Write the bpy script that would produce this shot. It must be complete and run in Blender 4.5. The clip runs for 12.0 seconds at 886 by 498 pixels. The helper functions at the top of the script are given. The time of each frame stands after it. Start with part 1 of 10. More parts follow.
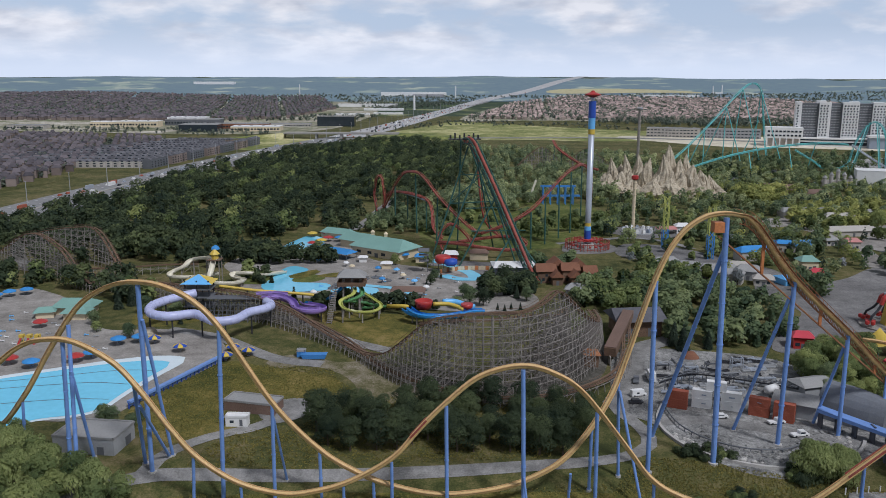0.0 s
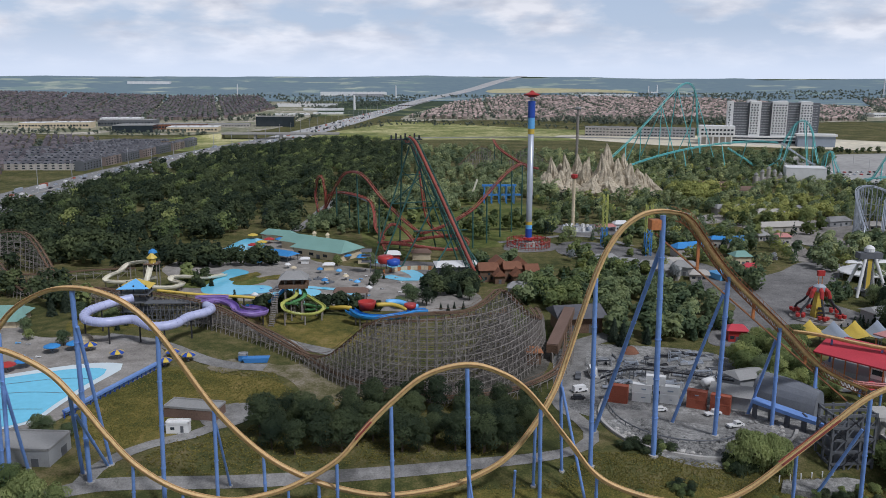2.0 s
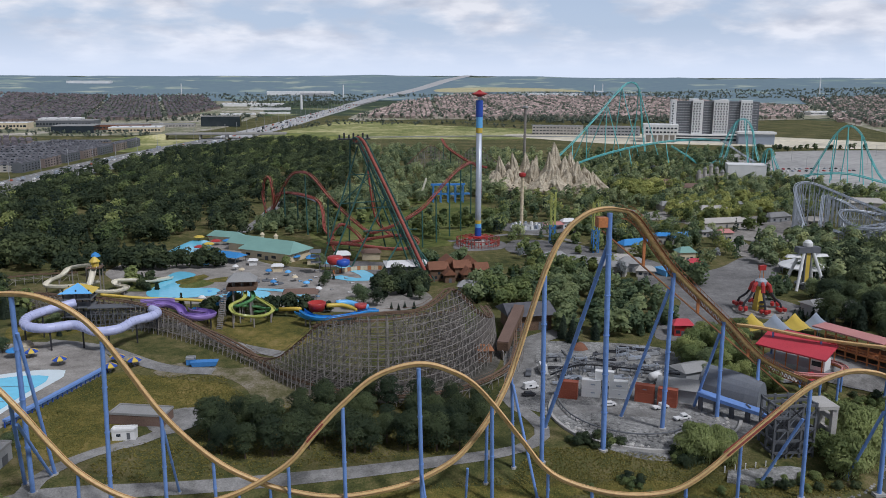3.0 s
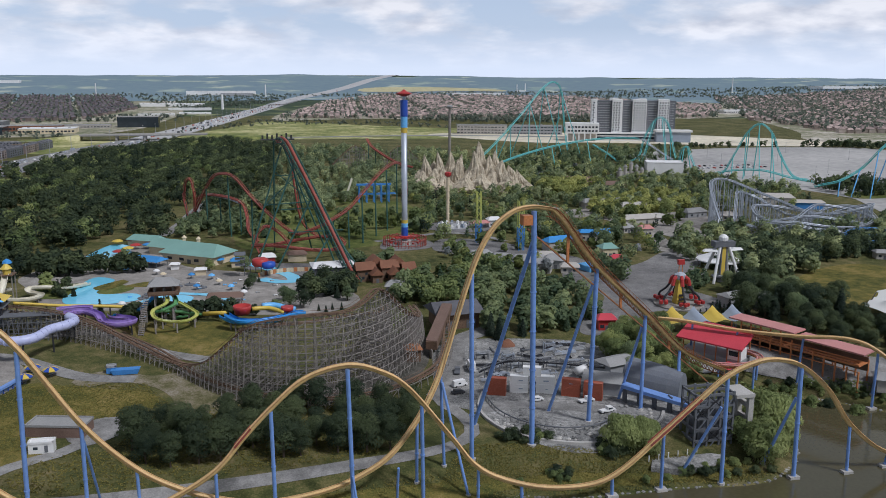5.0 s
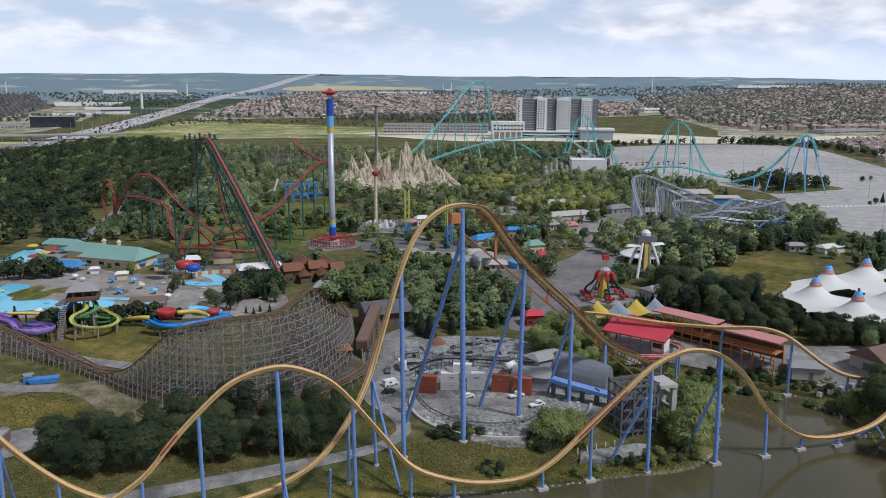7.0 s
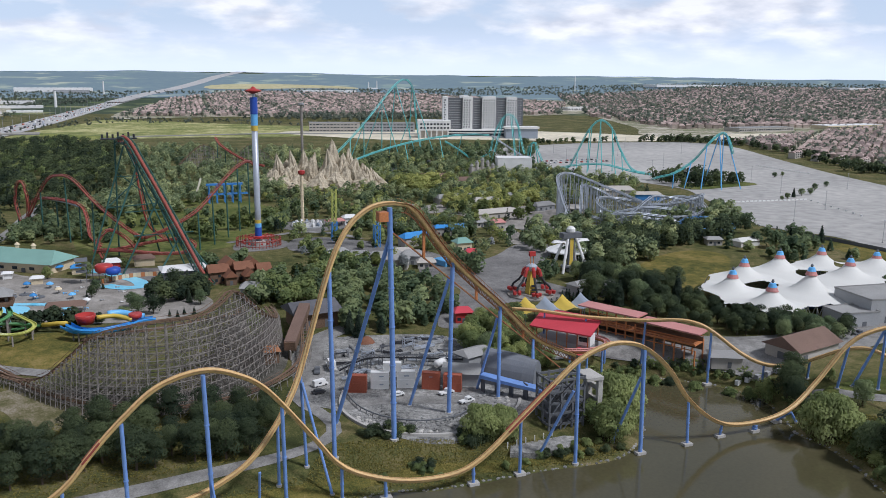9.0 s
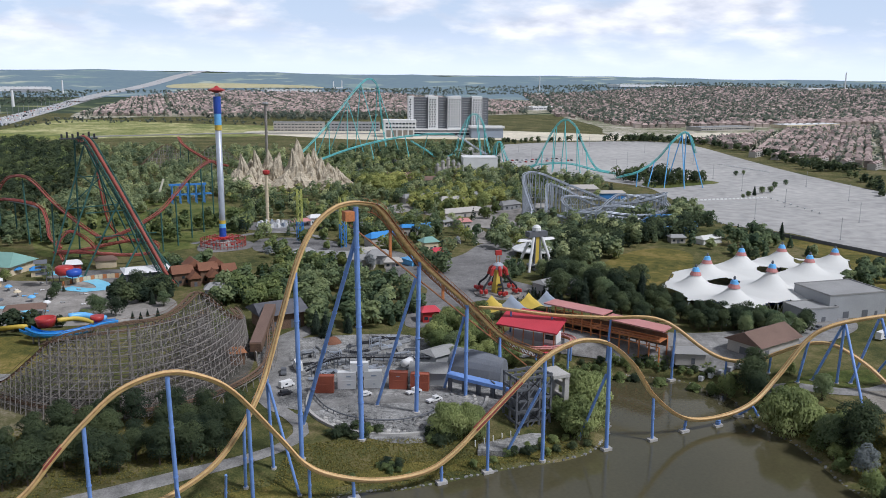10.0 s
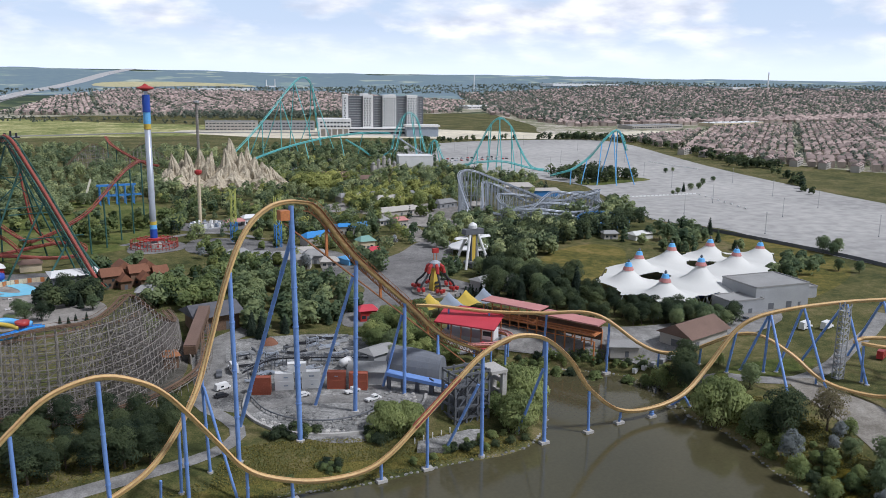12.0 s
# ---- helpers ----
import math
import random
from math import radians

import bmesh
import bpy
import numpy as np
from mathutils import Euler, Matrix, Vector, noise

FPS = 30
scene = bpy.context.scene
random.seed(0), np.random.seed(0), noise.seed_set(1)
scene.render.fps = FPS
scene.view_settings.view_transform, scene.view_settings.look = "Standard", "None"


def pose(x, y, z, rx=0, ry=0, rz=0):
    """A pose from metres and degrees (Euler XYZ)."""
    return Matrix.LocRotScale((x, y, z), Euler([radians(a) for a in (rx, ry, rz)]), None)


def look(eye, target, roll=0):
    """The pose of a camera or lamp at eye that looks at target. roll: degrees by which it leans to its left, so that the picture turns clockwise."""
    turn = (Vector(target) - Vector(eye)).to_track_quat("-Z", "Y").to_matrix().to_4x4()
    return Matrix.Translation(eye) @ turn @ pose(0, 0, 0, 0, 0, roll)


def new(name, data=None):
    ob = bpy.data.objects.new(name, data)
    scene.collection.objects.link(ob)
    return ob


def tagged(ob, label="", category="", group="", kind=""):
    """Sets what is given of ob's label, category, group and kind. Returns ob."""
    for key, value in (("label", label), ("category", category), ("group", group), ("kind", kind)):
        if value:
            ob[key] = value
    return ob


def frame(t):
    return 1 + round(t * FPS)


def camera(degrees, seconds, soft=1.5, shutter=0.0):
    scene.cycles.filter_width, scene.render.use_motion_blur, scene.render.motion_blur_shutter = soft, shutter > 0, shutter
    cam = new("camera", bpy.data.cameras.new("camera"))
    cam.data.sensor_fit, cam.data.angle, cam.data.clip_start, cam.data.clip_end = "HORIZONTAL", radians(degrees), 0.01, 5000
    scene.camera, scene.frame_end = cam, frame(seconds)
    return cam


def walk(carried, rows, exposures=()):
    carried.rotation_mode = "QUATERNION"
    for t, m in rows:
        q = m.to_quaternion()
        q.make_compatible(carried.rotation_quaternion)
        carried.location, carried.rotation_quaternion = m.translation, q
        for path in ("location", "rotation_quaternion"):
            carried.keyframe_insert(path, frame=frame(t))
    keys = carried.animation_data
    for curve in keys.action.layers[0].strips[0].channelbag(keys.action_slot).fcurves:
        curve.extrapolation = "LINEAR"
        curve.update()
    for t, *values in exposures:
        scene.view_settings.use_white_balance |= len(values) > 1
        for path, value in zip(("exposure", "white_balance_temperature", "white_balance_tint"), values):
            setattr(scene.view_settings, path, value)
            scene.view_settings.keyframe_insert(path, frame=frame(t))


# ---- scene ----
# ---- camera: a drone that hovers 100 m up and pans to the right ----
cam = camera(56.05, 12.0, soft=0.9)
EYE = 100.0
ROWS = [  # seconds, drift x y z, yaw, pitch, roll
    (0.0, 0.0, 0.0, 0.0, 0.0, -11.681, 0.153),
    (0.5, -0.01, -0.09, 0.08, -0.811, -11.694, 0.135),
    (1.0, -0.01, -0.18, 0.15, -1.565, -11.693, 0.137),
    (1.5, -0.02, -0.27, 0.21, -2.603, -11.699, 0.159),
    (2.0, -0.04, -0.35, 0.27, -4.043, -11.695, 0.178),
    (2.5, -0.05, -0.44, 0.33, -5.859, -11.73, 0.159),
    (3.0, -0.07, -0.53, 0.37, -7.568, -11.736, 0.174),
    (5.0, -0.15, -0.87, 0.49, -12.701, -11.751, 0.216),
    (5.5, -0.17, -0.95, 0.51, -13.89, -11.762, 0.234),
    (6.0, -0.2, -1.04, 0.51, -15.156, -11.771, 0.248),
    (6.5, -0.23, -1.12, 0.52, -16.343, -11.784, 0.288),
    (7.0, -0.26, -1.2, 0.51, -17.708, -11.803, 0.326),
    (9.0, -0.4, -1.53, 0.43, -22.763, -11.857, 0.528),
    (9.5, -0.44, -1.61, 0.39, -23.95, -11.868, 0.572),
    (10.0, -0.49, -1.69, 0.35, -25.125, -11.863, 0.635),
    (10.5, -0.53, -1.77, 0.3, -26.244, -11.855, 0.66),
    (11.0, -0.58, -1.85, 0.24, -27.379, -11.873, 0.713),
    (11.5, -0.63, -1.93, 0.18, -28.506, -11.905, 0.751),
    (12.0, -0.68, -2.01, 0.11, -29.564, -11.884, 0.794),
]
walk(cam, [(t, pose(x, y, EYE + z, 90 + pitch, 0, yaw) @ pose(0, 0, 0, 0, 0, roll)) for t, x, y, z, yaw, pitch, roll in ROWS],
     exposures=[(0.0, 0.0, 5850, 13), (5.0, 0.08, 5850, 13), (12.0, 0.40, 5850, 13)])

# ---- sky and sun ----
SUN_EL, SUN_AZ = radians(52), radians(140)      # azimuth clockwise from +y
world = bpy.data.worlds.new("world")
scene.world = world
world.use_nodes = True
wn, wl = world.node_tree.nodes, world.node_tree.links
wn.clear()
w_out, w_bg = wn.new("ShaderNodeOutputWorld"), wn.new("ShaderNodeBackground")
sky = wn.new("ShaderNodeTexSky")
sky.sky_type, sky.sun_disc = "NISHITA", False
sky.sun_elevation, sky.sun_rotation = SUN_EL, SUN_AZ
sky.air_density, sky.dust_density, sky.ozone_density = 1.0, 2.2, 1.0
w_co = wn.new("ShaderNodeTexCoord")
w_sep = wn.new("ShaderNodeSeparateXYZ")
w_lift = wn.new("ShaderNodeMath"); w_lift.operation = "ADD"; w_lift.inputs[1].default_value = 0.30
w_clamp = wn.new("ShaderNodeMath"); w_clamp.operation = "MAXIMUM"; w_clamp.inputs[1].default_value = 0.03
w_div = wn.new("ShaderNodeVectorMath"); w_div.operation = "DIVIDE"
w_comb = wn.new("ShaderNodeCombineXYZ")
wl.new(w_co.outputs["Generated"], w_sep.inputs[0])
wl.new(w_sep.outputs["Z"], w_lift.inputs[0]); wl.new(w_lift.outputs[0], w_clamp.inputs[0])
for k in range(3):
    wl.new(w_clamp.outputs[0], w_comb.inputs[k])
wl.new(w_co.outputs["Generated"], w_div.inputs[0]); wl.new(w_comb.outputs[0], w_div.inputs[1])
cl = wn.new("ShaderNodeTexNoise"); cl.inputs["Scale"].default_value = 3.3; cl.inputs["Detail"].default_value = 7.0
cl.inputs["Roughness"].default_value = 0.52; cl.inputs["Distortion"].default_value = 0.1
cr = wn.new("ShaderNodeValToRGB")
cr.color_ramp.elements[0].position, cr.color_ramp.elements[1].position = 0.40, 0.58
wl.new(w_div.outputs[0], cl.inputs["Vector"]); wl.new(cl.outputs["Fac"], cr.inputs["Fac"])
cl2 = wn.new("ShaderNodeTexNoise"); cl2.inputs["Scale"].default_value = 6.5; cl2.inputs["Detail"].default_value = 6.0
cr2 = wn.new("ShaderNodeValToRGB")
cr2.color_ramp.elements[0].color, cr2.color_ramp.elements[1].color = (4.9, 5.05, 5.4, 1), (7.7, 7.5, 7.3, 1)
cr2.color_ramp.elements[0].position, cr2.color_ramp.elements[1].position = 0.36, 0.62
wl.new(w_div.outputs[0], cl2.inputs["Vector"]); wl.new(cl2.outputs["Fac"], cr2.inputs["Fac"])
w_pale = wn.new("ShaderNodeMix"); w_pale.data_type = "RGBA"      # thin high cloud between the heaps
w_pale.inputs[0].default_value = 0.7
wl.new(sky.outputs[0], w_pale.inputs[6]); w_pale.inputs[7].default_value = (4.9, 5.7, 6.9, 1)
w_mix = wn.new("ShaderNodeMix"); w_mix.data_type = "RGBA"
wl.new(cr.outputs["Color"], w_mix.inputs[0]); wl.new(w_pale.outputs[2], w_mix.inputs[6]); wl.new(cr2.outputs["Color"], w_mix.inputs[7])
w_veil = wn.new("ShaderNodeMix"); w_veil.data_type = "RGBA"     # pale haze low over the horizon
w_low = wn.new("ShaderNodeMapRange")
for key, value in zip(("From Min", "From Max", "To Min", "To Max"), (0.008, 0.055, 0.95, 0.05)):
    w_low.inputs[key].default_value = value
wl.new(w_sep.outputs["Z"], w_low.inputs["Value"]); wl.new(w_low.outputs["Result"], w_veil.inputs[0])
wl.new(w_mix.outputs[2], w_veil.inputs[6])
w_veil.inputs[7].default_value = (6.0, 6.45, 7.05, 1)
wl.new(w_veil.outputs[2], w_bg.inputs["Color"])
w_fall = wn.new("ShaderNodeMapRange")     # hazy bright rim, heavier cloud overhead
for key, value in zip(("From Min", "From Max", "To Min", "To Max"), (0.02, 0.40, 0.118, 0.040)):
    w_fall.inputs[key].default_value = value
wl.new(w_sep.outputs["Z"], w_fall.inputs["Value"])
wl.new(w_fall.outputs["Result"], w_bg.inputs["Strength"])
wl.new(w_bg.outputs[0], w_out.inputs["Surface"])

sun = new("sun", bpy.data.lights.new("sun", "SUN"))
sun.data.energy, sun.data.angle, sun.data.color = 2.45, radians(9), (1.0, 0.975, 0.935)
sun.matrix_world = look((math.sin(SUN_AZ) * math.cos(SUN_EL) * 900, math.cos(SUN_AZ) * math.cos(SUN_EL) * 900, math.sin(SUN_EL) * 900), (0, 0, 0))

# ---- materials ----
def mat(name, col, rough=0.7, metal=0.0, var=0.15, s1=0.12, s2=2.5, bump=0.0, col2=None, island=0.0, each=0.0, spec=0.4):
    """A painted or natural surface: colour that varies at two scales, by island or by object, with fine relief."""
    m = bpy.data.materials.new(name)
    m.use_nodes = True
    n, l = m.node_tree.nodes, m.node_tree.links
    b = n["Principled BSDF"]
    b.inputs["Roughness"].default_value, b.inputs["Metallic"].default_value = rough, metal
    b.inputs["Specular IOR Level"].default_value = spec
    geo = n.new("ShaderNodeNewGeometry")
    big, fine = n.new("ShaderNodeTexNoise"), n.new("ShaderNodeTexNoise")
    big.inputs["Scale"].default_value, fine.inputs["Scale"].default_value = s1, s2
    big.inputs["Detail"].default_value, fine.inputs["Detail"].default_value = 4, 3
    for t in (big, fine):
        l.new(geo.outputs["Position"], t.inputs["Vector"])
    add = n.new("ShaderNodeMath"); add.operation = "ADD"
    l.new(big.outputs["Fac"], add.inputs[0]); l.new(fine.outputs["Fac"], add.inputs[1])
    last = add
    for amount, source in ((island, geo.outputs["Random Per Island"]), (each, None)):
        if amount:
            if source is None:
                source = n.new("ShaderNodeObjectInfo").outputs["Random"]
            mul = n.new("ShaderNodeMath"); mul.operation = "MULTIPLY_ADD"
            mul.inputs[1].default_value = amount
            l.new(source, mul.inputs[0]); l.new(last.outputs[0], mul.inputs[2])
            last = mul
    top = 1.3 + 0.5 * (island + each) + 0.3 * (island + each > 0)
    rng = n.new("ShaderNodeMapRange")
    rng.inputs["From Min"].default_value, rng.inputs["From Max"].default_value = 0.7, top
    l.new(last.outputs[0], rng.inputs["Value"])
    mix = n.new("ShaderNodeMix"); mix.data_type = "RGBA"
    c2 = col2 or tuple(min(1, c * (1 + var)) for c in col)
    c1 = col if col2 else tuple(c * (1 - var) for c in col)
    mix.inputs[6].default_value, mix.inputs[7].default_value = (*c1, 1), (*c2, 1)
    l.new(rng.outputs["Result"], mix.inputs[0])
    l.new(mix.outputs[2], b.inputs["Base Color"])
    if bump:
        bp = n.new("ShaderNodeBump")
        bp.inputs["Strength"].default_value, bp.inputs["Distance"].default_value = bump, 0.3
        l.new(fine.outputs["Fac"], bp.inputs["Height"]); l.new(bp.outputs["Normal"], b.inputs["Normal"])
    return m


def foliage(name, dark, mid, light, each=0.5):
    """Leaves: each lobe, each tree and drifts of the wood differ in tone; soft and hardly glossy."""
    m = bpy.data.materials.new(name)
    m.use_nodes = True
    n, l = m.node_tree.nodes, m.node_tree.links
    b = n["Principled BSDF"]
    b.inputs["Roughness"].default_value, b.inputs["Specular IOR Level"].default_value = 0.8, 0.15
    tone = n.new("ShaderNodeAttribute"); tone.attribute_name = "tone"
    geo, drift = n.new("ShaderNodeNewGeometry"), n.new("ShaderNodeTexNoise")
    drift.inputs["Scale"].default_value, drift.inputs["Detail"].default_value = 0.05, 4
    l.new(geo.outputs["Position"], drift.inputs["Vector"])
    value = n.new("ShaderNodeMath"); value.operation = "MULTIPLY_ADD"; value.inputs[1].default_value = 0.9
    l.new(drift.outputs["Fac"], value.inputs[0]); l.new(tone.outputs["Fac"], value.inputs[2])
    if each:
        info, more = n.new("ShaderNodeObjectInfo"), n.new("ShaderNodeMath")
        more.operation = "MULTIPLY_ADD"; more.inputs[1].default_value = each
        l.new(info.outputs["Random"], more.inputs[0]); l.new(value.outputs[0], more.inputs[2])
        less = n.new("ShaderNodeMath"); less.operation = "SUBTRACT"; less.inputs[1].default_value = each / 2
        l.new(more.outputs[0], less.inputs[0])
        value = less
    ramp = n.new("ShaderNodeValToRGB")
    ramp.color_ramp.elements.new(0.45)
    for e, c in zip(ramp.color_ramp.elements, (dark, mid, light)):
        e.color = (*c, 1)
    l.new(value.outputs[0], ramp.inputs["Fac"]); l.new(ramp.outputs["Color"], b.inputs["Base Color"])
    thin, blend = n.new("ShaderNodeBsdfTranslucent"), n.new("ShaderNodeMixShader")     # light comes through the leaves
    blend.inputs[0].default_value = 0.5
    l.new(ramp.outputs["Color"], thin.inputs["Color"])
    l.new(b.outputs[0], blend.inputs[1]); l.new(thin.outputs[0], blend.inputs[2])
    l.new(blend.outputs[0], n["Material Output"].inputs["Surface"])
    return m


def terrain(name, cols, stops=(0.30, 0.45, 0.58, 0.72), scale=0.03, bump=0.5, mid=0.22, fine=1.7):
    """Rough ground: four earth and grass colours in patches at three scales, with relief."""
    m = bpy.data.materials.new(name)
    m.use_nodes = True
    n, l = m.node_tree.nodes, m.node_tree.links
    b = n["Principled BSDF"]
    b.inputs["Roughness"].default_value, b.inputs["Specular IOR Level"].default_value = 0.95, 0.15
    geo = n.new("ShaderNodeNewGeometry")
    total = None
    for sc, weight in ((scale, 0.55), (mid, 0.45), (fine, 0.40)):
        t = n.new("ShaderNodeTexNoise")
        t.inputs["Scale"].default_value, t.inputs["Detail"].default_value, t.inputs["Roughness"].default_value = sc, 6, 0.62
        l.new(geo.outputs["Position"], t.inputs["Vector"])
        off = n.new("ShaderNodeMath"); off.operation = "SUBTRACT"; off.inputs[1].default_value = 0.5
        l.new(t.outputs["Fac"], off.inputs[0])
        add = n.new("ShaderNodeMath"); add.operation = "MULTIPLY_ADD"; add.inputs[1].default_value = weight * 1.7
        l.new(off.outputs[0], add.inputs[0])
        if total is None:
            add.inputs[2].default_value = 0.5
        else:
            l.new(total.outputs[0], add.inputs[2])
        total = add
    ramp = n.new("ShaderNodeValToRGB")
    ramp.color_ramp.elements.new(0.4); ramp.color_ramp.elements.new(0.6)
    for e, c, p in zip(ramp.color_ramp.elements, cols, stops):
        e.color, e.position = (*c, 1), p
    l.new(total.outputs[0], ramp.inputs["Fac"]); l.new(ramp.outputs["Color"], b.inputs["Base Color"])
    bp = n.new("ShaderNodeBump")
    bp.inputs["Strength"].default_value, bp.inputs["Distance"].default_value = bump, 0.4
    l.new(total.outputs[0], bp.inputs["Height"]); l.new(bp.outputs["Normal"], b.inputs["Normal"])
    return m


M = {}
for key, text, dark, mid, light in (
        ("leaf", "dark_summer_leaves", (0.035, 0.055, 0.037), (0.085, 0.113, 0.060), (0.186, 0.221, 0.097)),
        ("leaf_mid", "mid_green_leaves", (0.072, 0.114, 0.067), (0.178, 0.232, 0.120), (0.363, 0.408, 0.192)),
        ("leaf_light", "light_green_leaves", (0.097, 0.141, 0.060), (0.221, 0.273, 0.108), (0.434, 0.465, 0.179)),
        # park leaves lightened in base colour to stand for sun and haze
        ("leaf_park", "sunlit_park_leaves", (0.109, 0.159, 0.095), (0.266, 0.318, 0.168), (0.567, 0.590, 0.293)),
        ("leaf_bright", "bright_lime_leaves", (0.165, 0.200, 0.068), (0.366, 0.390, 0.132), (0.598, 0.581, 0.205)),
        ("leaf_willow", "yellow_green_willow_leaves", (0.176, 0.225, 0.094), (0.351, 0.400, 0.161), (0.589, 0.617, 0.280)),
        ("leaf_silver", "grey_green_leaves", (0.161, 0.189, 0.179), (0.305, 0.325, 0.320), (0.466, 0.469, 0.499)),
        ("needle", "dark_conifer_needles", (0.029, 0.045, 0.037), (0.059, 0.085, 0.060), (0.117, 0.150, 0.097)),
        ("leaf_brown", "browning_leaves", (0.101, 0.098, 0.055), (0.211, 0.185, 0.105), (0.342, 0.293, 0.175)),
        # distance haze put into the leaf colour: paler and bluer
        ("leaf_far_haze", "hazed_street_trees", (0.098, 0.126, 0.109), (0.170, 0.199, 0.154), (0.278, 0.291, 0.218))):
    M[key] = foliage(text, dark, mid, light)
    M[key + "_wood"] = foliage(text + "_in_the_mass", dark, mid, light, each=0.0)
M["steel_yellow"] = mat("yellow_track_steel", (0.62, 0.43, 0.19), 0.45, var=0.18, s1=0.06, s2=1.0)
M["rail_rust"] = mat("orange_rail_steel", (0.50, 0.30, 0.13), 0.5, var=0.25, s2=1.5)
M["catwalk"] = mat("rusty_catwalk", (0.30, 0.13, 0.06), 0.7, var=0.3)
M["blue_column"] = mat("blue_column_paint", (0.17, 0.29, 0.60), 0.4, var=0.12, s1=0.05, s2=0.8)
M["concrete"] = mat("footing_concrete", (0.42, 0.40, 0.37), 0.9, var=0.18, bump=0.3)
M["deck"] = terrain("pale_concrete_deck", ((0.180, 0.164, 0.146), (0.252, 0.232, 0.208), (0.300, 0.277, 0.250), (0.38, 0.352, 0.32)), scale=0.04, mid=0.18, fine=1.5, bump=0.1)
M["path"] = terrain("grey_service_path", ((0.150, 0.145, 0.135), (0.215, 0.207, 0.195), (0.262, 0.253, 0.240), (0.33, 0.32, 0.30)), scale=0.05, mid=0.3, fine=2.0, bump=0.2)
M["asphalt"] = terrain("midway_asphalt", ((0.115, 0.110, 0.106), (0.160, 0.154, 0.149), (0.195, 0.187, 0.180), (0.25, 0.24, 0.23)), scale=0.03, mid=0.15, fine=1.2, bump=0.1)
# road grey darkened: shade on the near highway is put into the colour
M["highway"] = mat("darkened_highway_surface", (0.225, 0.222, 0.217), 0.9, var=0.12, s1=0.01, s2=0.2)
M["lot"] = mat("parking_asphalt", (0.27, 0.262, 0.25), 0.95, s1=0.006, s2=0.11, col2=(0.47, 0.45, 0.42))
M["gravel"] = terrain("grey_gravel", ((0.085, 0.085, 0.082), (0.185, 0.182, 0.174), (0.285, 0.278, 0.262), (0.46, 0.45, 0.43)), stops=(0.25, 0.42, 0.58, 0.8), scale=0.10, mid=0.7, fine=2.2, bump=0.9)
M["dirt"] = terrain("pale_dirt", ((0.085, 0.085, 0.034), (0.150, 0.132, 0.072), (0.225, 0.195, 0.140), (0.30, 0.265, 0.205)), bump=0.4)
M["sand"] = terrain("bare_grey_sand", ((0.155, 0.140, 0.115), (0.215, 0.195, 0.165), (0.27, 0.247, 0.212), (0.34, 0.315, 0.275)), bump=0.3)
M["ground_grey"] = terrain("dark_grey_ground", ((0.048, 0.046, 0.038), (0.082, 0.077, 0.064), (0.118, 0.110, 0.094), (0.185, 0.170, 0.150)), bump=0.6)
M["sandy"] = mat("sandy_field", (0.62, 0.56, 0.43), 0.95, var=0.25, s1=0.01, s2=0.1)
M["grass_green"] = terrain("mown_grass", ((0.052, 0.072, 0.018), (0.088, 0.108, 0.028), (0.135, 0.145, 0.042), (0.190, 0.178, 0.070)), bump=0.25)
M["grass_dry"] = terrain("dry_weedy_grass", ((0.052, 0.060, 0.016), (0.105, 0.100, 0.026), (0.165, 0.135, 0.036), (0.250, 0.190, 0.070)))
M["field"] = terrain("far_meadow", ((0.110, 0.140, 0.045), (0.210, 0.225, 0.075), (0.360, 0.345, 0.150), (0.560, 0.510, 0.280)), scale=0.006, mid=0.03, fine=0.15, bump=0.1)
M["crop"] = mat("yellow_crop", (0.44, 0.40, 0.23), 0.95, var=0.2, s1=0.01, s2=0.08)
M["white"] = mat("white_paint", (0.72, 0.71, 0.69), 0.55, var=0.07)
M["cream"] = mat("cream_render", (0.62, 0.52, 0.36), 0.8, var=0.12)
M["grey"] = mat("grey_cladding", (0.33, 0.335, 0.34), 0.65, var=0.12)
M["grey_dark"] = mat("dark_grey_panel", (0.12, 0.125, 0.135), 0.6, var=0.15)
M["grey_slate"] = mat("blue_grey_sheet", (0.17, 0.18, 0.20), 0.6, var=0.15)
M["roof_grey"] = mat("grey_flat_roof", (0.29, 0.285, 0.275), 0.9, var=0.15, s1=0.1)
M["roof_brown"] = mat("brown_shingle", (0.17, 0.11, 0.085), 0.9, var=0.2)
M["roof_orange"] = mat("orange_tile_roof", (0.20, 0.088, 0.05), 0.85, var=0.2)
M["roof_red"] = mat("red_sheet_roof", (0.52, 0.055, 0.075), 0.5, var=0.12)
M["roof_pink"] = mat("faded_red_roof", (0.50, 0.22, 0.20), 0.6, var=0.12)
M["roof_teal"] = mat("teal_metal_roof", (0.20, 0.35, 0.30), 0.5, var=0.1)
M["roof_blue"] = mat("blue_canvas", (0.05, 0.24, 0.55), 0.6, var=0.12)
M["orange_steel"] = mat("orange_station_steel", (0.50, 0.19, 0.07), 0.55, var=0.2)
M["wood_grey"] = mat("weathered_timber", (0.19, 0.17, 0.15), 0.9, s1=0.06, s2=1.2, col2=(0.33, 0.30, 0.27))
M["wood_brown"] = mat("brown_track_timber", (0.16, 0.10, 0.065), 0.9, var=0.3)
M["red_track"] = mat("red_track_steel", (0.30, 0.075, 0.055), 0.45, var=0.2)
M["green_steel"] = mat("dark_green_steel", (0.032, 0.095, 0.078), 0.5, var=0.2)
M["teal_steel"] = mat("teal_steel", (0.15, 0.50, 0.49), 0.45, var=0.15)
M["blue_steel"] = mat("bright_blue_steel", (0.06, 0.22, 0.52), 0.45, var=0.15)
